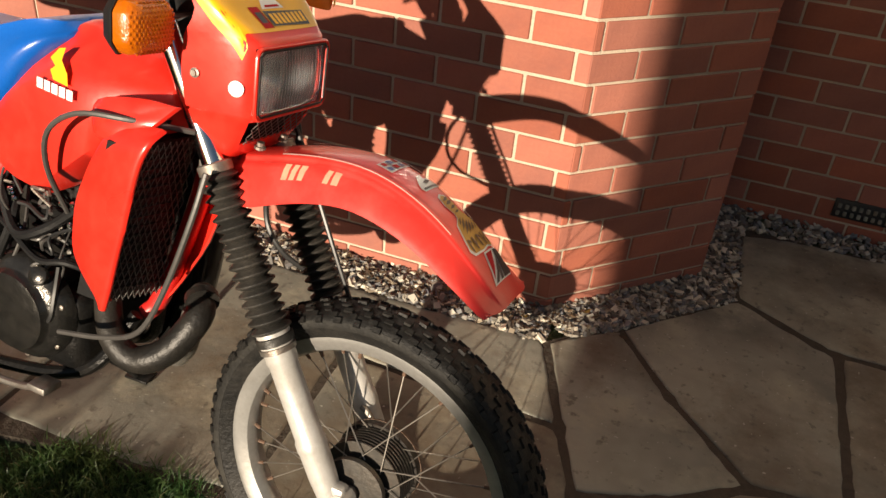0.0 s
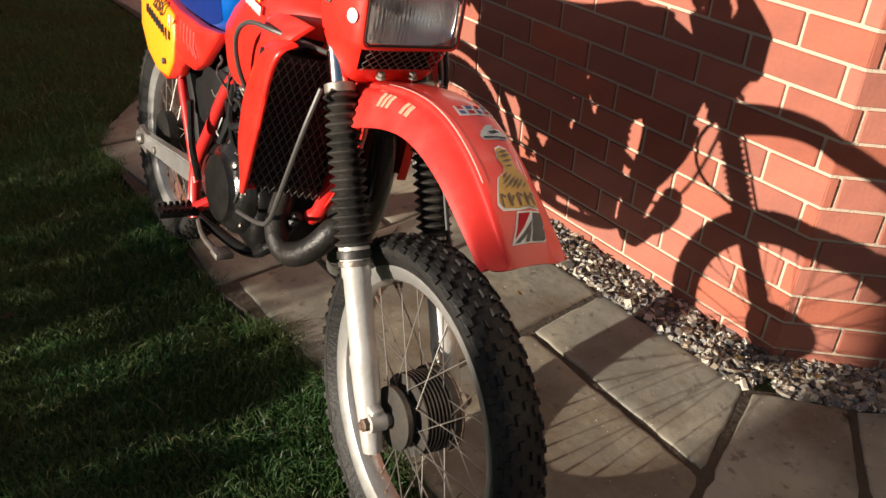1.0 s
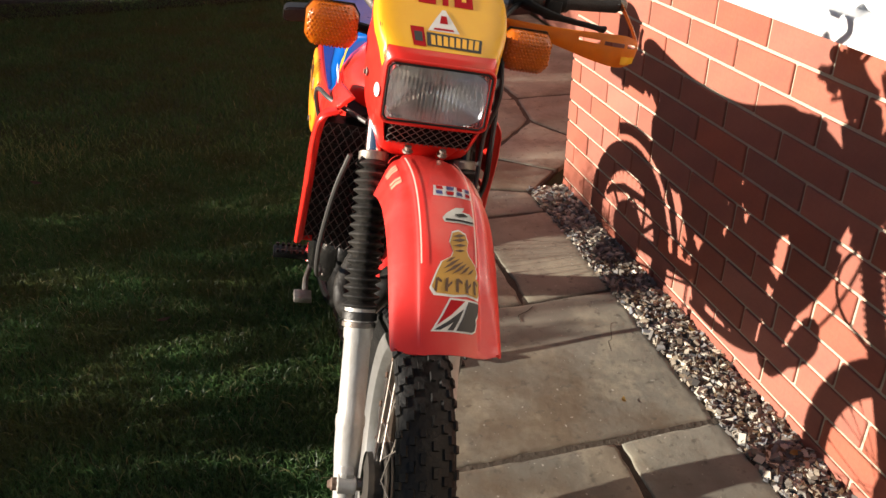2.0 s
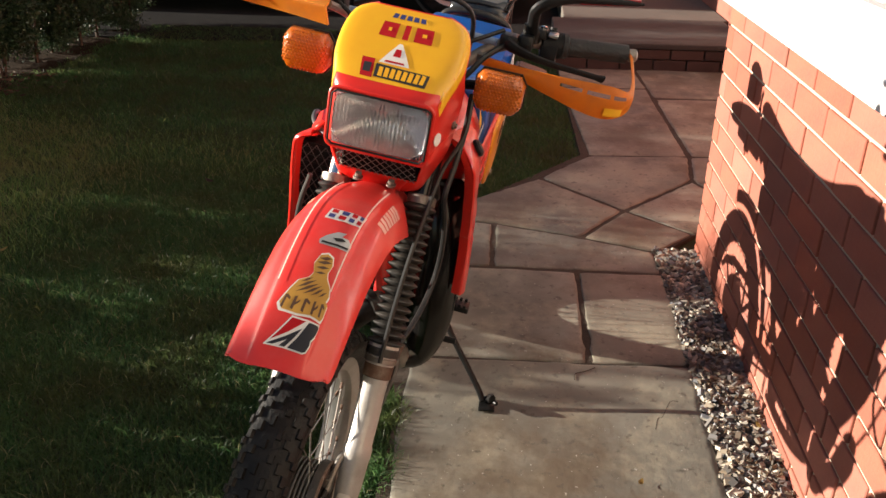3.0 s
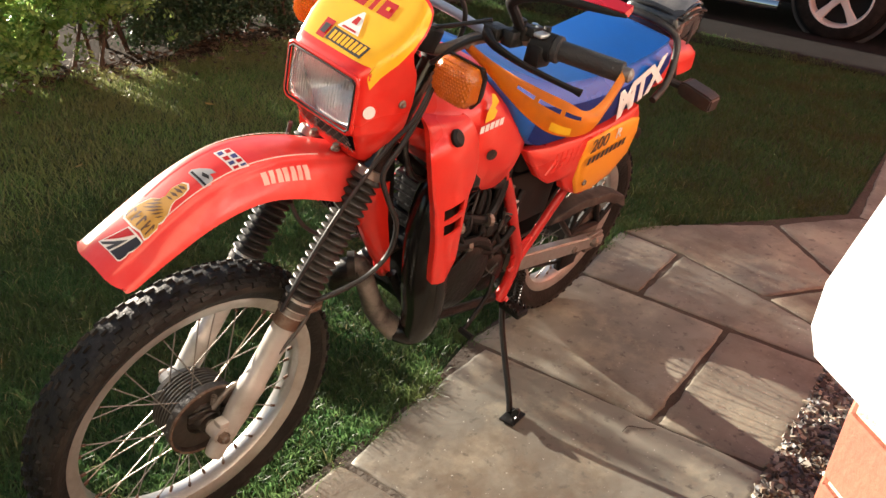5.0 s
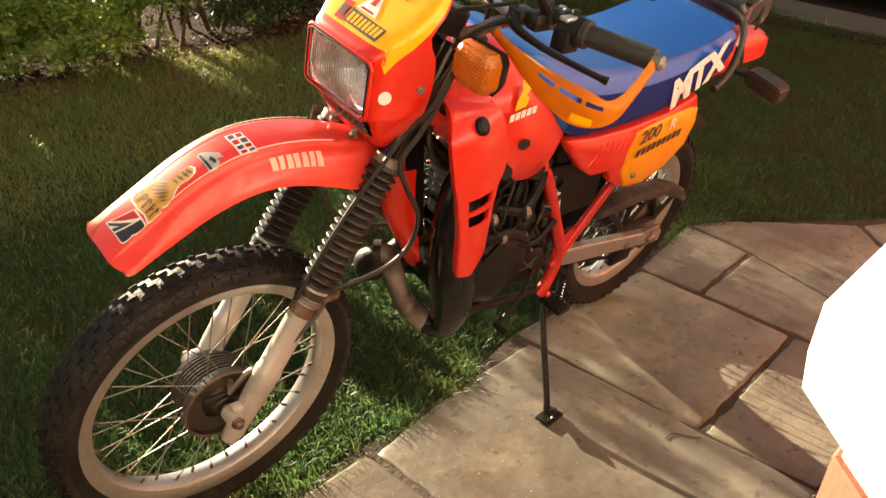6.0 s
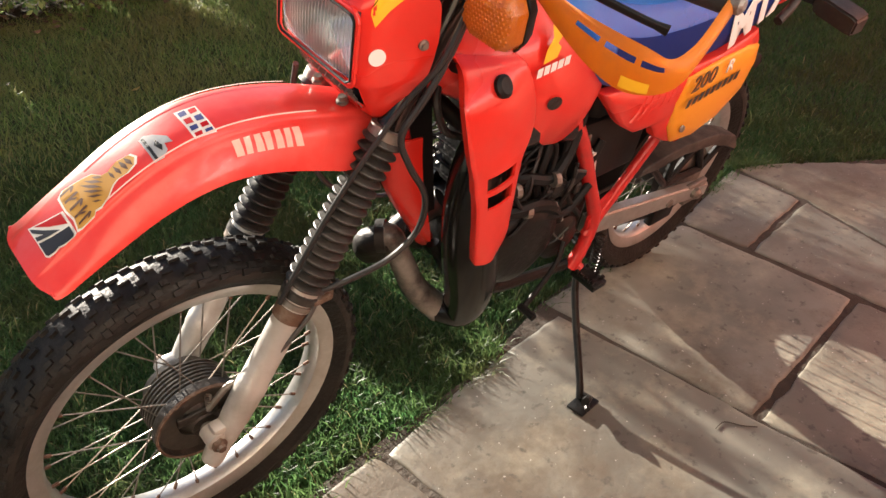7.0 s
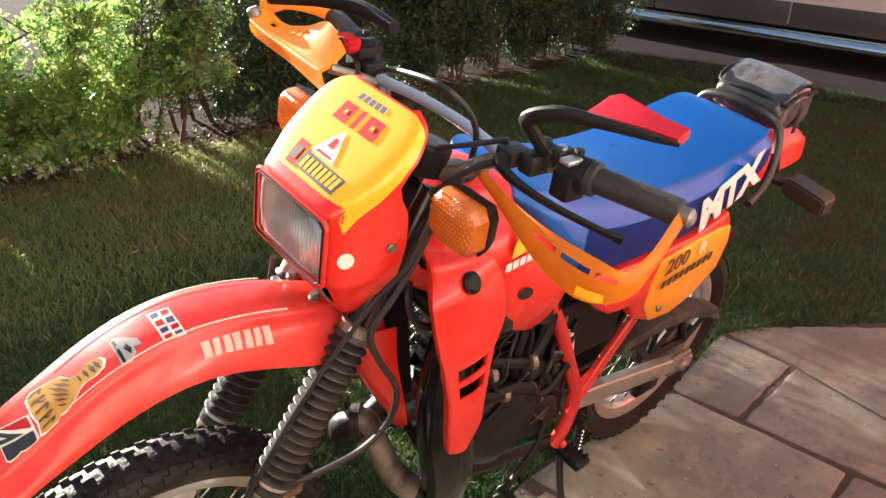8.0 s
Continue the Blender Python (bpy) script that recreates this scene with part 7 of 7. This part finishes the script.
for s in (1, -1):
    cover = panel([(u, (0.132 + 0.008 * min(1, max(0, (-0.75 - u) / 0.3))) * s, w) for u, w in RED], 0.02, s, None, "side_cover", "red plastic side cover with an orange-yellow panel", M["red"])
    pan = panel([(u, 0.1475 * s, w) for u, w in YEL], 0.006, s, cover, "plate_sticker", "orange-yellow racing number panel", M["panel"])
    for k in range(5):
        u = -0.82 - k * 0.022
        body("rib", tube([(u, 0.1365 * s, 0.685), (u - 0.012, 0.1405 * s, 0.705), (u - 0.02, 0.1385 * s, 0.738)], 0.0052, 8), M["red"], cover)
    body("bolt", lathe([(0, 0.008), (0.004, 0.007)], (-0.995, 0.156 * s, 0.625), (0, s, 0), 10), M["steel"], cover)
    if s > 0:
        lettering("200", 0.050, (-0.966, 0.1592, 0.716), (-1, 0, 0.13), (0, 0, 1), M["brown"], cover, 0.1, "dark number", bold=0.0004)
        lettering("R", 0.042, (-1.074, 0.1592, 0.731), (-1, 0, 0.13), (0, 0, 1), M["white"], cover, 0.1)
    else:
        lettering("200", 0.050, (-1.085, -0.1592, 0.732), (1, 0, -0.13), (0, 0, 1), M["brown"], cover, 0.1, bold=0.0004)
        lettering("R", 0.036, (-0.968, -0.1592, 0.719), (1, 0, -0.13), (0, 0, 1), M["white"], cover, 0.1)
    for i in range(9):
        u0 = -0.968 - i * 0.0195
        flat_mark([(u0, 0.1592 * s, 0.680 + i * 0.0026), (u0 - 0.0125, 0.1592 * s, 0.682 + i * 0.0026), (u0 - 0.0145, 0.1592 * s, 0.702 + i * 0.0026), (u0 - 0.002, 0.1592 * s, 0.700 + i * 0.0026)], M["ink"], cover)

body("battery_box", box(-0.985, -0.765, -0.085, 0.088, 0.50, 0.665, 0.012), M["matt"])
airbox = box(-1.03, -0.79, -0.080, 0.080, 0.60, 0.765, 0.02, 3)
body("airbox", airbox, M["matt"], None, "black plastic airbox under the seat")
hug = []
for k in range(13):
    a = radians(8 + 105 * k / 12)
    hug.append([(REAR_U + r * math.cos(a), v, REAR_W + r * math.sin(a)) for v, r in ((-0.072, 0.322), (-0.066, 0.352), (0.0, 0.358), (0.066, 0.352), (0.072, 0.322))])
body("inner_mudguard", Skin(hug, 2).shell(0.004), M["matt"], None, "black inner mudguard over the rear wheel")
body("cylinder_head", join(blob(-0.665, -0.535, -0.062, 0.062, 0.695, 0.775, 0.014), lathe([(0, 0.013), (0.03, 0.012)], (-0.60, 0.03, 0.765), (0, 0.3, 1), 10)), M["engine"], engine)
body("reed_block", blob(-0.72, -0.64, -0.045, 0.045, 0.53, 0.64, 0.01), M["engine"], engine)
body("oil_pump", join(blob(-0.735, -0.665, 0.03, 0.098, 0.52, 0.60, 0.012), lathe([(0, 0.022), (0.018, 0.02), (0.02, 0.006)], (-0.70, 0.095, 0.56), (0, 1, 0), 16)), M["casting"], engine)
body("coil", blob(-0.80, -0.72, -0.075, -0.03, 0.66, 0.76, 0.008), M["matt"], engine)
body("starter_motor", join(lathe([(0, 0.034), (0.005, 0.037), (0.11, 0.037), (0.115, 0.03)], (-0.54, 0.03, 0.535), (-1, 0.0, 0.0), 18)), M["engine"], engine)
for pts, r in (([(-0.55, 0.06, 0.60), (-0.60, 0.10, 0.615), (-0.66, 0.11, 0.60), (-0.71, 0.10, 0.63), (-0.74, 0.085, 0.70)], 0.011), ([(-0.52, 0.075, 0.545), (-0.57, 0.115, 0.56), (-0.63, 0.12, 0.555), (-0.69, 0.115, 0.52), (-0.73, 0.105, 0.47)], 0.013), ([(-0.68, 0.05, 0.74), (-0.71, 0.085, 0.68), (-0.705, 0.10, 0.60), (-0.74, 0.11, 0.52), (-0.79, 0.115, 0.46)], 0.006), ([(-0.62, 0.07, 0.72), (-0.655, 0.095, 0.68), (-0.67, 0.10, 0.64), (-0.66, 0.105, 0.57)], 0.005), ([(-0.56, -0.07, 0.66), (-0.60, -0.11, 0.62), (-0.66, -0.115, 0.60), (-0.72, -0.09, 0.66)], 0.009), ([(-0.50, -0.09, 0.56), (-0.54, -0.12, 0.58), (-0.60, -0.125, 0.57), (-0.68, -0.11, 0.60), (-0.76, -0.09, 0.62)], 0.006)):
    body("hose", tube(pts, r, 8, 5), M["matt"], engine)
for p in ((-0.575, 0.105, 0.60), (-0.665, 0.118, 0.60), (-0.60, 0.122, 0.556), (-0.69, 0.112, 0.52)):
    body("clip", lathe([(-0.006, 0.0145), (0.006, 0.0145)], p, (1, -0.2, 0.1), 10), M["steel"], engine)
body("air_tube", tube([(-0.80, 0.095, 0.60), (-0.815, 0.097, 0.545)], 0.008, 8), M["white"])
body("shock", join(tube([(-0.93, 0, 0.40), (-0.86, 0, 0.70)], 0.014, 10), *[lathe([(-0.004, 0.034), (0.004, 0.034)], Vector((-0.93, 0, 0.42)).lerp(Vector((-0.86, 0, 0.70)), k / 9), (0.25, 0, 1), 18) for k in range(10)]), M["crimson"])

# ---- rear end ----
SA0, SA1 = Vector((-0.875, 0.088, 0.372)), Vector((-1.375, 0.098, 0.285))
for s in (1, -1):
    arm = loft([[(p.x, p.y * s + y, p.z + z) for y, z in ((-0.014, -h), (0.014, -h), (0.014, h), (-0.014, h))] for p, h in ((SA0, 0.026), (SA0.lerp(SA1, 0.3), 0.026), (SA0.lerp(SA1, 0.75), 0.022), (SA1, 0.02))])
    bmesh.ops.bevel(arm, geom=arm.edges[:], offset=0.004, segments=2, affect="EDGES")
    sw = body("swing_arm", arm, M["alloy"], None, "dull alloy swing arm")
    body("bolt", lathe([(0, 0.011), (0.008, 0.011), (0.01, 0.006)], (-1.20, 0.106 * s, 0.310), (0, s, 0), 10), M["steel"], sw)
    body("chain_adjuster", join(box(-1.36, -1.28, 0.102 * s - 0.008, 0.102 * s + 0.008, 0.265, 0.325, 0.005), lathe([(0, 0.016), (0.012, 0.016), (0.02, 0.009)], (-1.31, 0.108 * s, 0.300), (0, s, 0), 10)), M["steel"], sw)
REAR = Vector((-1.31, 0, 0.305))
rw = wheel("rear_wheel", REAR, 0.226, 0.305, 0.055, "spoked alloy rear wheel", 48, body)
body("hub", lathe([(-0.06, 0.03), (-0.055, 0.07), (-0.03, 0.072), (-0.028, 0.05), (0.028, 0.05), (0.03, 0.072), (0.055, 0.068), (0.06, 0.03)], REAR, (0, 1, 0), 32), M["casting"], rw)
body("sprocket", lathe([(0.062, 0.10), (0.066, 0.10)], REAR, (0, 1, 0), 44), M["steel"], rw)
body("chain", join(tube([(-0.80, 0.070, 0.43), (-1.05, 0.068, 0.425), (-1.31, 0.066, 0.405)], 0.006, 6, 3, 0.6), tube([(-0.80, 0.070, 0.365), (-1.05, 0.068, 0.28), (-1.31, 0.066, 0.205)], 0.006, 6, 3, 0.6)), M["engine"])
cg = body("chain_guard", prism([(-1.03, 0.438), (-1.06, 0.460), (-1.20, 0.468), (-1.36, 0.450), (-1.46, 0.408), (-1.495, 0.365), (-1.485, 0.352), (-1.43, 0.395), (-1.34, 0.428), (-1.20, 0.442), (-1.10, 0.436)], 0.046, lambda a, b, d: (a, 0.046 + d, b), 0.006), M["dusty"], None, "dusty black chain guard with open struts")
for a, b in (((-1.10, 0.437), (-1.20, 0.345)), ((-1.20, 0.442), (-1.20, 0.345)), ((-1.20, 0.345), (-1.30, 0.435)), ((-1.20, 0.345), (-1.36, 0.335)), ((-1.30, 0.435), (-1.36, 0.335)), ((-1.36, 0.335), (-1.43, 0.395))):
    body("strut", tube([(a[0], 0.076, a[1]), (b[0], 0.076, b[1])], 0.0095, 8), M["matt"], cg)
body("chain_slider", box(-1.30, -1.21, 0.058, 0.082, 0.205, 0.262, 0.006), M["matt"])
tail_rows = []
for u, hw, w, drop in ((-1.22, 0.105, 0.865, 0.06), (-1.32, 0.108, 0.882, 0.075), (-1.42, 0.102, 0.888, 0.075), (-1.52, 0.092, 0.880, 0.074), (-1.60, 0.079, 0.866, 0.066), (-1.65, 0.062, 0.850, 0.05), (-1.685, 0.045, 0.838, 0.03)):
    half = [(0, 0), (0.45, -0.001), (0.75, -0.010), (0.92, -0.4 * drop), (1.0, -drop)]
    tail_rows.append([(u, -a * hw, w + d) for a, d in half[:0:-1]] + [(u, a * hw, w + d) for a, d in half])
body("rear_mudguard", Skin(tail_rows, 3).shell(0.004), M["red"], None, "red plastic tail", sharp=60)
body("tail_lamp", box(-1.60, -1.55, -0.05, 0.05, 0.80, 0.845, 0.008), M["crimson"], None, "red tail lamp")
half_rail = [(-1.262, 0.139, 0.792), (-1.315, 0.134, 0.818), (-1.352, 0.122, 0.860), (-1.368, 0.108, 0.905), (-1.370, 0.090, 0.936), (-1.366, 0.048, 0.950)]
body("grab_rail", tube(half_rail + [(-1.365, 0.0, 0.953)] + mirror(half_rail[::-1]), 0.0100, 12, 5), M["rail"], None, "worn black tubular grab rail")
for s in (1, -1):
    body("strap", tube([(-1.372, 0.098 * s, 0.905), (-1.41, 0.103 * s, 0.862), (-1.43, 0.108 * s, 0.815)], 0.007, 8, 4, 0.4), M["rail"])
bag = thing("tool_bag", "dark clear-topped bag strapped behind the seat", "bag", BIKE)
part("bag_body", smooth_loft([section(-1.382, 0.070, 0.930, 0.962, 0.7, 0.8), section(-1.395, 0.088, 0.912, 0.985, 0.7, 0.85), section(-1.45, 0.094, 0.905, 1.012, 0.75, 0.88), section(-1.51, 0.090, 0.902, 1.008, 0.75, 0.85), section(-1.53, 0.070, 0.905, 0.980, 0.7, 0.8)], 3), M["bag"], bag)
part("window", smooth_loft([[(u, v, w + 0.0035 * (1 - (v / 0.08) ** 2)) for v in (-0.074, -0.04, 0.0, 0.04, 0.074)] + [(u, v, w - 0.004) for v in (0.074, 0.0, -0.074)] for u, w in ((-1.398, 0.984), (-1.43, 1.004), (-1.47, 1.0135), (-1.505, 1.008))], 3), M["film"], bag, "creased clear plastic window")
part("piping", tube([(-1.395, 0.083, 0.972), (-1.45, 0.091, 0.998), (-1.515, 0.085, 0.990), (-1.526, 0, 0.994), (-1.515, -0.085, 0.990), (-1.45, -0.091, 0.998), (-1.395, -0.083, 0.972), (-1.386, 0, 0.978), (-1.395, 0.083, 0.972)], 0.004, 8, 4), M["matt"], bag)
part("strap", tube([(-1.45, 0.097, 0.905), (-1.452, 0.094, 0.95), (-1.455, 0.085, 0.985)], 0.008, 8, 4, 0.25), M["matt"], bag)
for s in (1, -1):
    shell = loft([[(-1.440 + d * 0.5, (0.135 + y) * s, 0.802 + z * k - 0.12 * y) for d, z in ((0.06, 0.020), (0.06, -0.020), (-0.05, -0.026), (-0.05, 0.026))] for y, k in ((0.0, 0.6), (0.012, 1.0), (0.095, 1.0), (0.105, 0.8))])
    bmesh.ops.bevel(shell, geom=shell.edges[:], offset=0.0045, segments=2, affect="EDGES")
    rb = body("rear_indicator", shell, M["rail"], None, "black rear indicator on a stalk", sharp=30)
    body("stalk", tube([(-1.38, 0.07 * s, 0.815), (-1.435, 0.14 * s, 0.80)], 0.011, 10), M["matt"], rb)
body("under_tail", box(-1.56, -1.30, -0.06, 0.06, 0.775, 0.83, 0.012), M["matt"])

# ---- pegs and stand ----
for s, u, w, reach in ((1, -0.846, 0.288, 0.192), (-1, -0.803, 0.332, 0.218)):
    peg = body("footpeg", box(u - 0.022, u + 0.022, min(0.125 * s, reach * s), max(0.125 * s, reach * s), w - 0.010, w + 0.006, 0.003), M["engine"], None, "serrated black footpeg")
    for k in range(int((reach - 0.13) / 0.014)):
        for du in (-0.018, 0.018):
            body("tooth", box(u + du - 0.004, u + du + 0.004, (0.138 + k * 0.014) * s - 0.004, (0.138 + k * 0.014) * s + 0.004, w + 0.004, w + 0.013, 0.001, 1), M["engine"], peg)
    body("bracket", tube([(u + 0.01, 0.10 * s, w + 0.02), (u, 0.13 * s, w)], 0.014, 10), M["redpaint"], peg)
FOOT = Vector((-0.754, 0.2965, 0.056))
stand = body("side_stand", tube([(-0.862, 0.118, 0.262), (-0.835, 0.158, 0.205), (-0.775, 0.262, 0.10), tuple(FOOT + Vector((-0.004, -0.008, 0.012)))], 0.0085, 12, 4), M["engine"], None, "black side stand propped on the slab")
fm = BIKE.inverted()
foot = box(-0.032, 0.032, -0.018, 0.026, 0.0, 0.008, 0.003)
foot.transform(fm @ Matrix.Translation((-0.772, 0.236, 0.002)))
body("foot", foot, M["engine"], stand)
body("heel", tube([tuple(FOOT + Vector((-0.02, 0.004, 0.006))), tuple(FOOT + Vector((0.0, 0.012, 0.03))), tuple(FOOT + Vector((0.014, 0.016, 0.036)))], [0.013] * 7, 8, 3, 0.7), M["engine"], stand)
body("tab", tube([tuple(FOOT + Vector((-0.01, 0.0, 0.02))), tuple(FOOT + Vector((0.02, 0.03, 0.03)))], 0.006, 8), M["engine"], stand)
coil = [(-0.892 + 0.010 * math.cos(k * 0.9), 0.128 + 0.010 * math.sin(k * 0.9) + 0.010 * k / 90, 0.365 - 0.125 * k / 90) for k in range(91)]
body("spring", tube(coil, 0.0022, 5), M["engine"], stand)

# ---- cables on the right of the tank ----
body("cable", tube([(-0.305, -0.10, 0.862), (-0.37, -0.160, 0.874), (-0.45, -0.180, 0.868), (-0.512, -0.176, 0.825), (-0.538, -0.155, 0.755), (-0.54, -0.115, 0.67)], 0.0045, 8, 5), M["greycable"])
body("cable", tube([(-0.262, -0.125, 0.815), (-0.272, -0.142, 0.74), (-0.308, -0.152, 0.62), (-0.362, -0.146, 0.525), (-0.45, -0.13, 0.475), (-0.55, -0.13, 0.45)], 0.0047, 8, 5), M["greycable"])
body("cable", tube([(-0.38, 0.06, 0.86), (-0.36, 0.085, 0.83), (-0.375, 0.095, 0.79), (-0.42, 0.09, 0.76)], 0.006, 8, 5), M["cable"])


# ---- vehicle on the drive ----
M["vanwhite"] = surf("pale van paint", (0.62, 0.61, 0.59), (0.58, 0.57, 0.55), 20, 0.25, 0, 0.01, 2, coat=0.5)
M["vandark"] = surf("dark grey lower trim", (0.05, 0.05, 0.052), (0.07, 0.068, 0.066), 60, 0.4, 0, 0.05, 3)
M["wheelalloy"] = surf("silver alloy wheel", (0.80, 0.80, 0.80), (0.72, 0.72, 0.72), 60, 0.4, 0.25, 0.03)
van = thing("parked_van", "white van with dark lower trim and a silver side step", "van")


def van_part(name, bm, material, parent=None, label="", **more):
    return part(name, bm, material, parent or van, label, **more)


VX = -7.05
WX = VX + 0.0
side = [(0.46, 0.28), (0.50, 0.40), (0.46, 0.95), (0.30, 1.25), (-0.35, 2.1), (-5.3, 2.15), (-5.5, 1.9), (-5.52, 0.30)]
van_part("shell", prism(side, 1.85, lambda a, b, d: (VX - d, a, b), 0.03), M["vanwhite"], None, "white van body", sharp=30)
trim = [(0.43, 0.26), (0.47, 0.40), (0.40, 0.47), (0.10, 0.50), (0.05, 0.42), (0.01, 0.31), (0.0, 0.26)]
van_part("front_bumper", prism(trim, 0.03, lambda a, b, d: (VX + 0.004 + d, a, b), 0.008), M["vandark"], None, "dark bumper")
van_part("bumper_edge", tube([(VX + 0.03, 0.06, 0.165), (VX + 0.03, 0.32, 0.19), (VX + 0.0, 0.46, 0.28), (VX - 0.10, 0.50, 0.38), (VX - 0.3, 0.52, 0.42)], 0.018, 10, 4), M["chrome"], None, "bright bumper edge")
for y0, y1 in ((-1.98, -0.88), (-3.30, -2.0), (-4.50, -3.32)):
    van_part("lower_panel", box(VX + 0.004, VX + 0.03, y0, y1, 0.27, 0.475, 0.006), M["vandark"], None, "dark grey lower panel")
van_part("side_step", join(tube([(VX + 0.10, -0.90, 0.185), (VX + 0.10, -4.9, 0.185)], 0.056, 14, 0, 1.0), box(VX + 0.0, VX + 0.12, -4.85, -0.95, 0.238, 0.252, 0.004)), M["chrome"], None, "silver tubular side step")
van_part("floor", box(VX - 1.8, VX - 0.05, -5.4, 0.40, 0.20, 0.30, 0.02), M["matt"])
for y in (-0.42, -4.95):
    tyre = van_part("wheel", lathe([(-0.11, 0.25), (-0.11, 0.33), (-0.095, 0.358), (0.095, 0.358), (0.11, 0.33), (0.11, 0.25)], (WX, y, 0.354), (1, 0, 0), 48, True), M["rubber"], None, "black tyre on a silver alloy wheel")
    van_part("rim", lathe([(0.10, 0.252), (0.122, 0.260), (0.122, 0.246), (0.10, 0.238), (0.02, 0.232), (0.02, 0.245)], (WX, y, 0.354), (1, 0, 0), 40, True), M["wheelalloy"], tyre)
    for k in range(5):
        a = 2 * math.pi * k / 5 + 0.3
        d = Vector((0, math.cos(a), math.sin(a)))
        e = Vector((0, -math.sin(a), math.cos(a)))
        c = Vector((WX + 0.100, y, 0.354))
        sp = loft([[c + d * r + e * w * q + Vector((x, 0, 0)) for q, x in ((-1, -0.012), (-0.7, 0.006), (0.7, 0.006), (1, -0.012))] for r, w in ((0.03, 0.034), (0.12, 0.028), (0.246, 0.042))])
        van_part("wheel_spoke", sp, M["wheelalloy"], tyre)
    van_part("wheel_hub", lathe([(0.085, 0.06), (0.110, 0.056), (0.118, 0.036)], (WX, y, 0.354), (1, 0, 0), 20), M["wheelalloy"], tyre)
    van_part("wheel_arch", lathe([(0.02, 0.395), (0.045, 0.41), (0.045, 0.43), (0.0, 0.435)], (VX - 0.03, y, 0.354), (1, 0, 0), 40, True), M["vandark"], None)
    van_part("arch_hollow", lathe([(0.0, 0.41), (0.034, 0.41)], (VX - 0.03, y, 0.354), (1, 0, 0), 40), M["matt"], None)
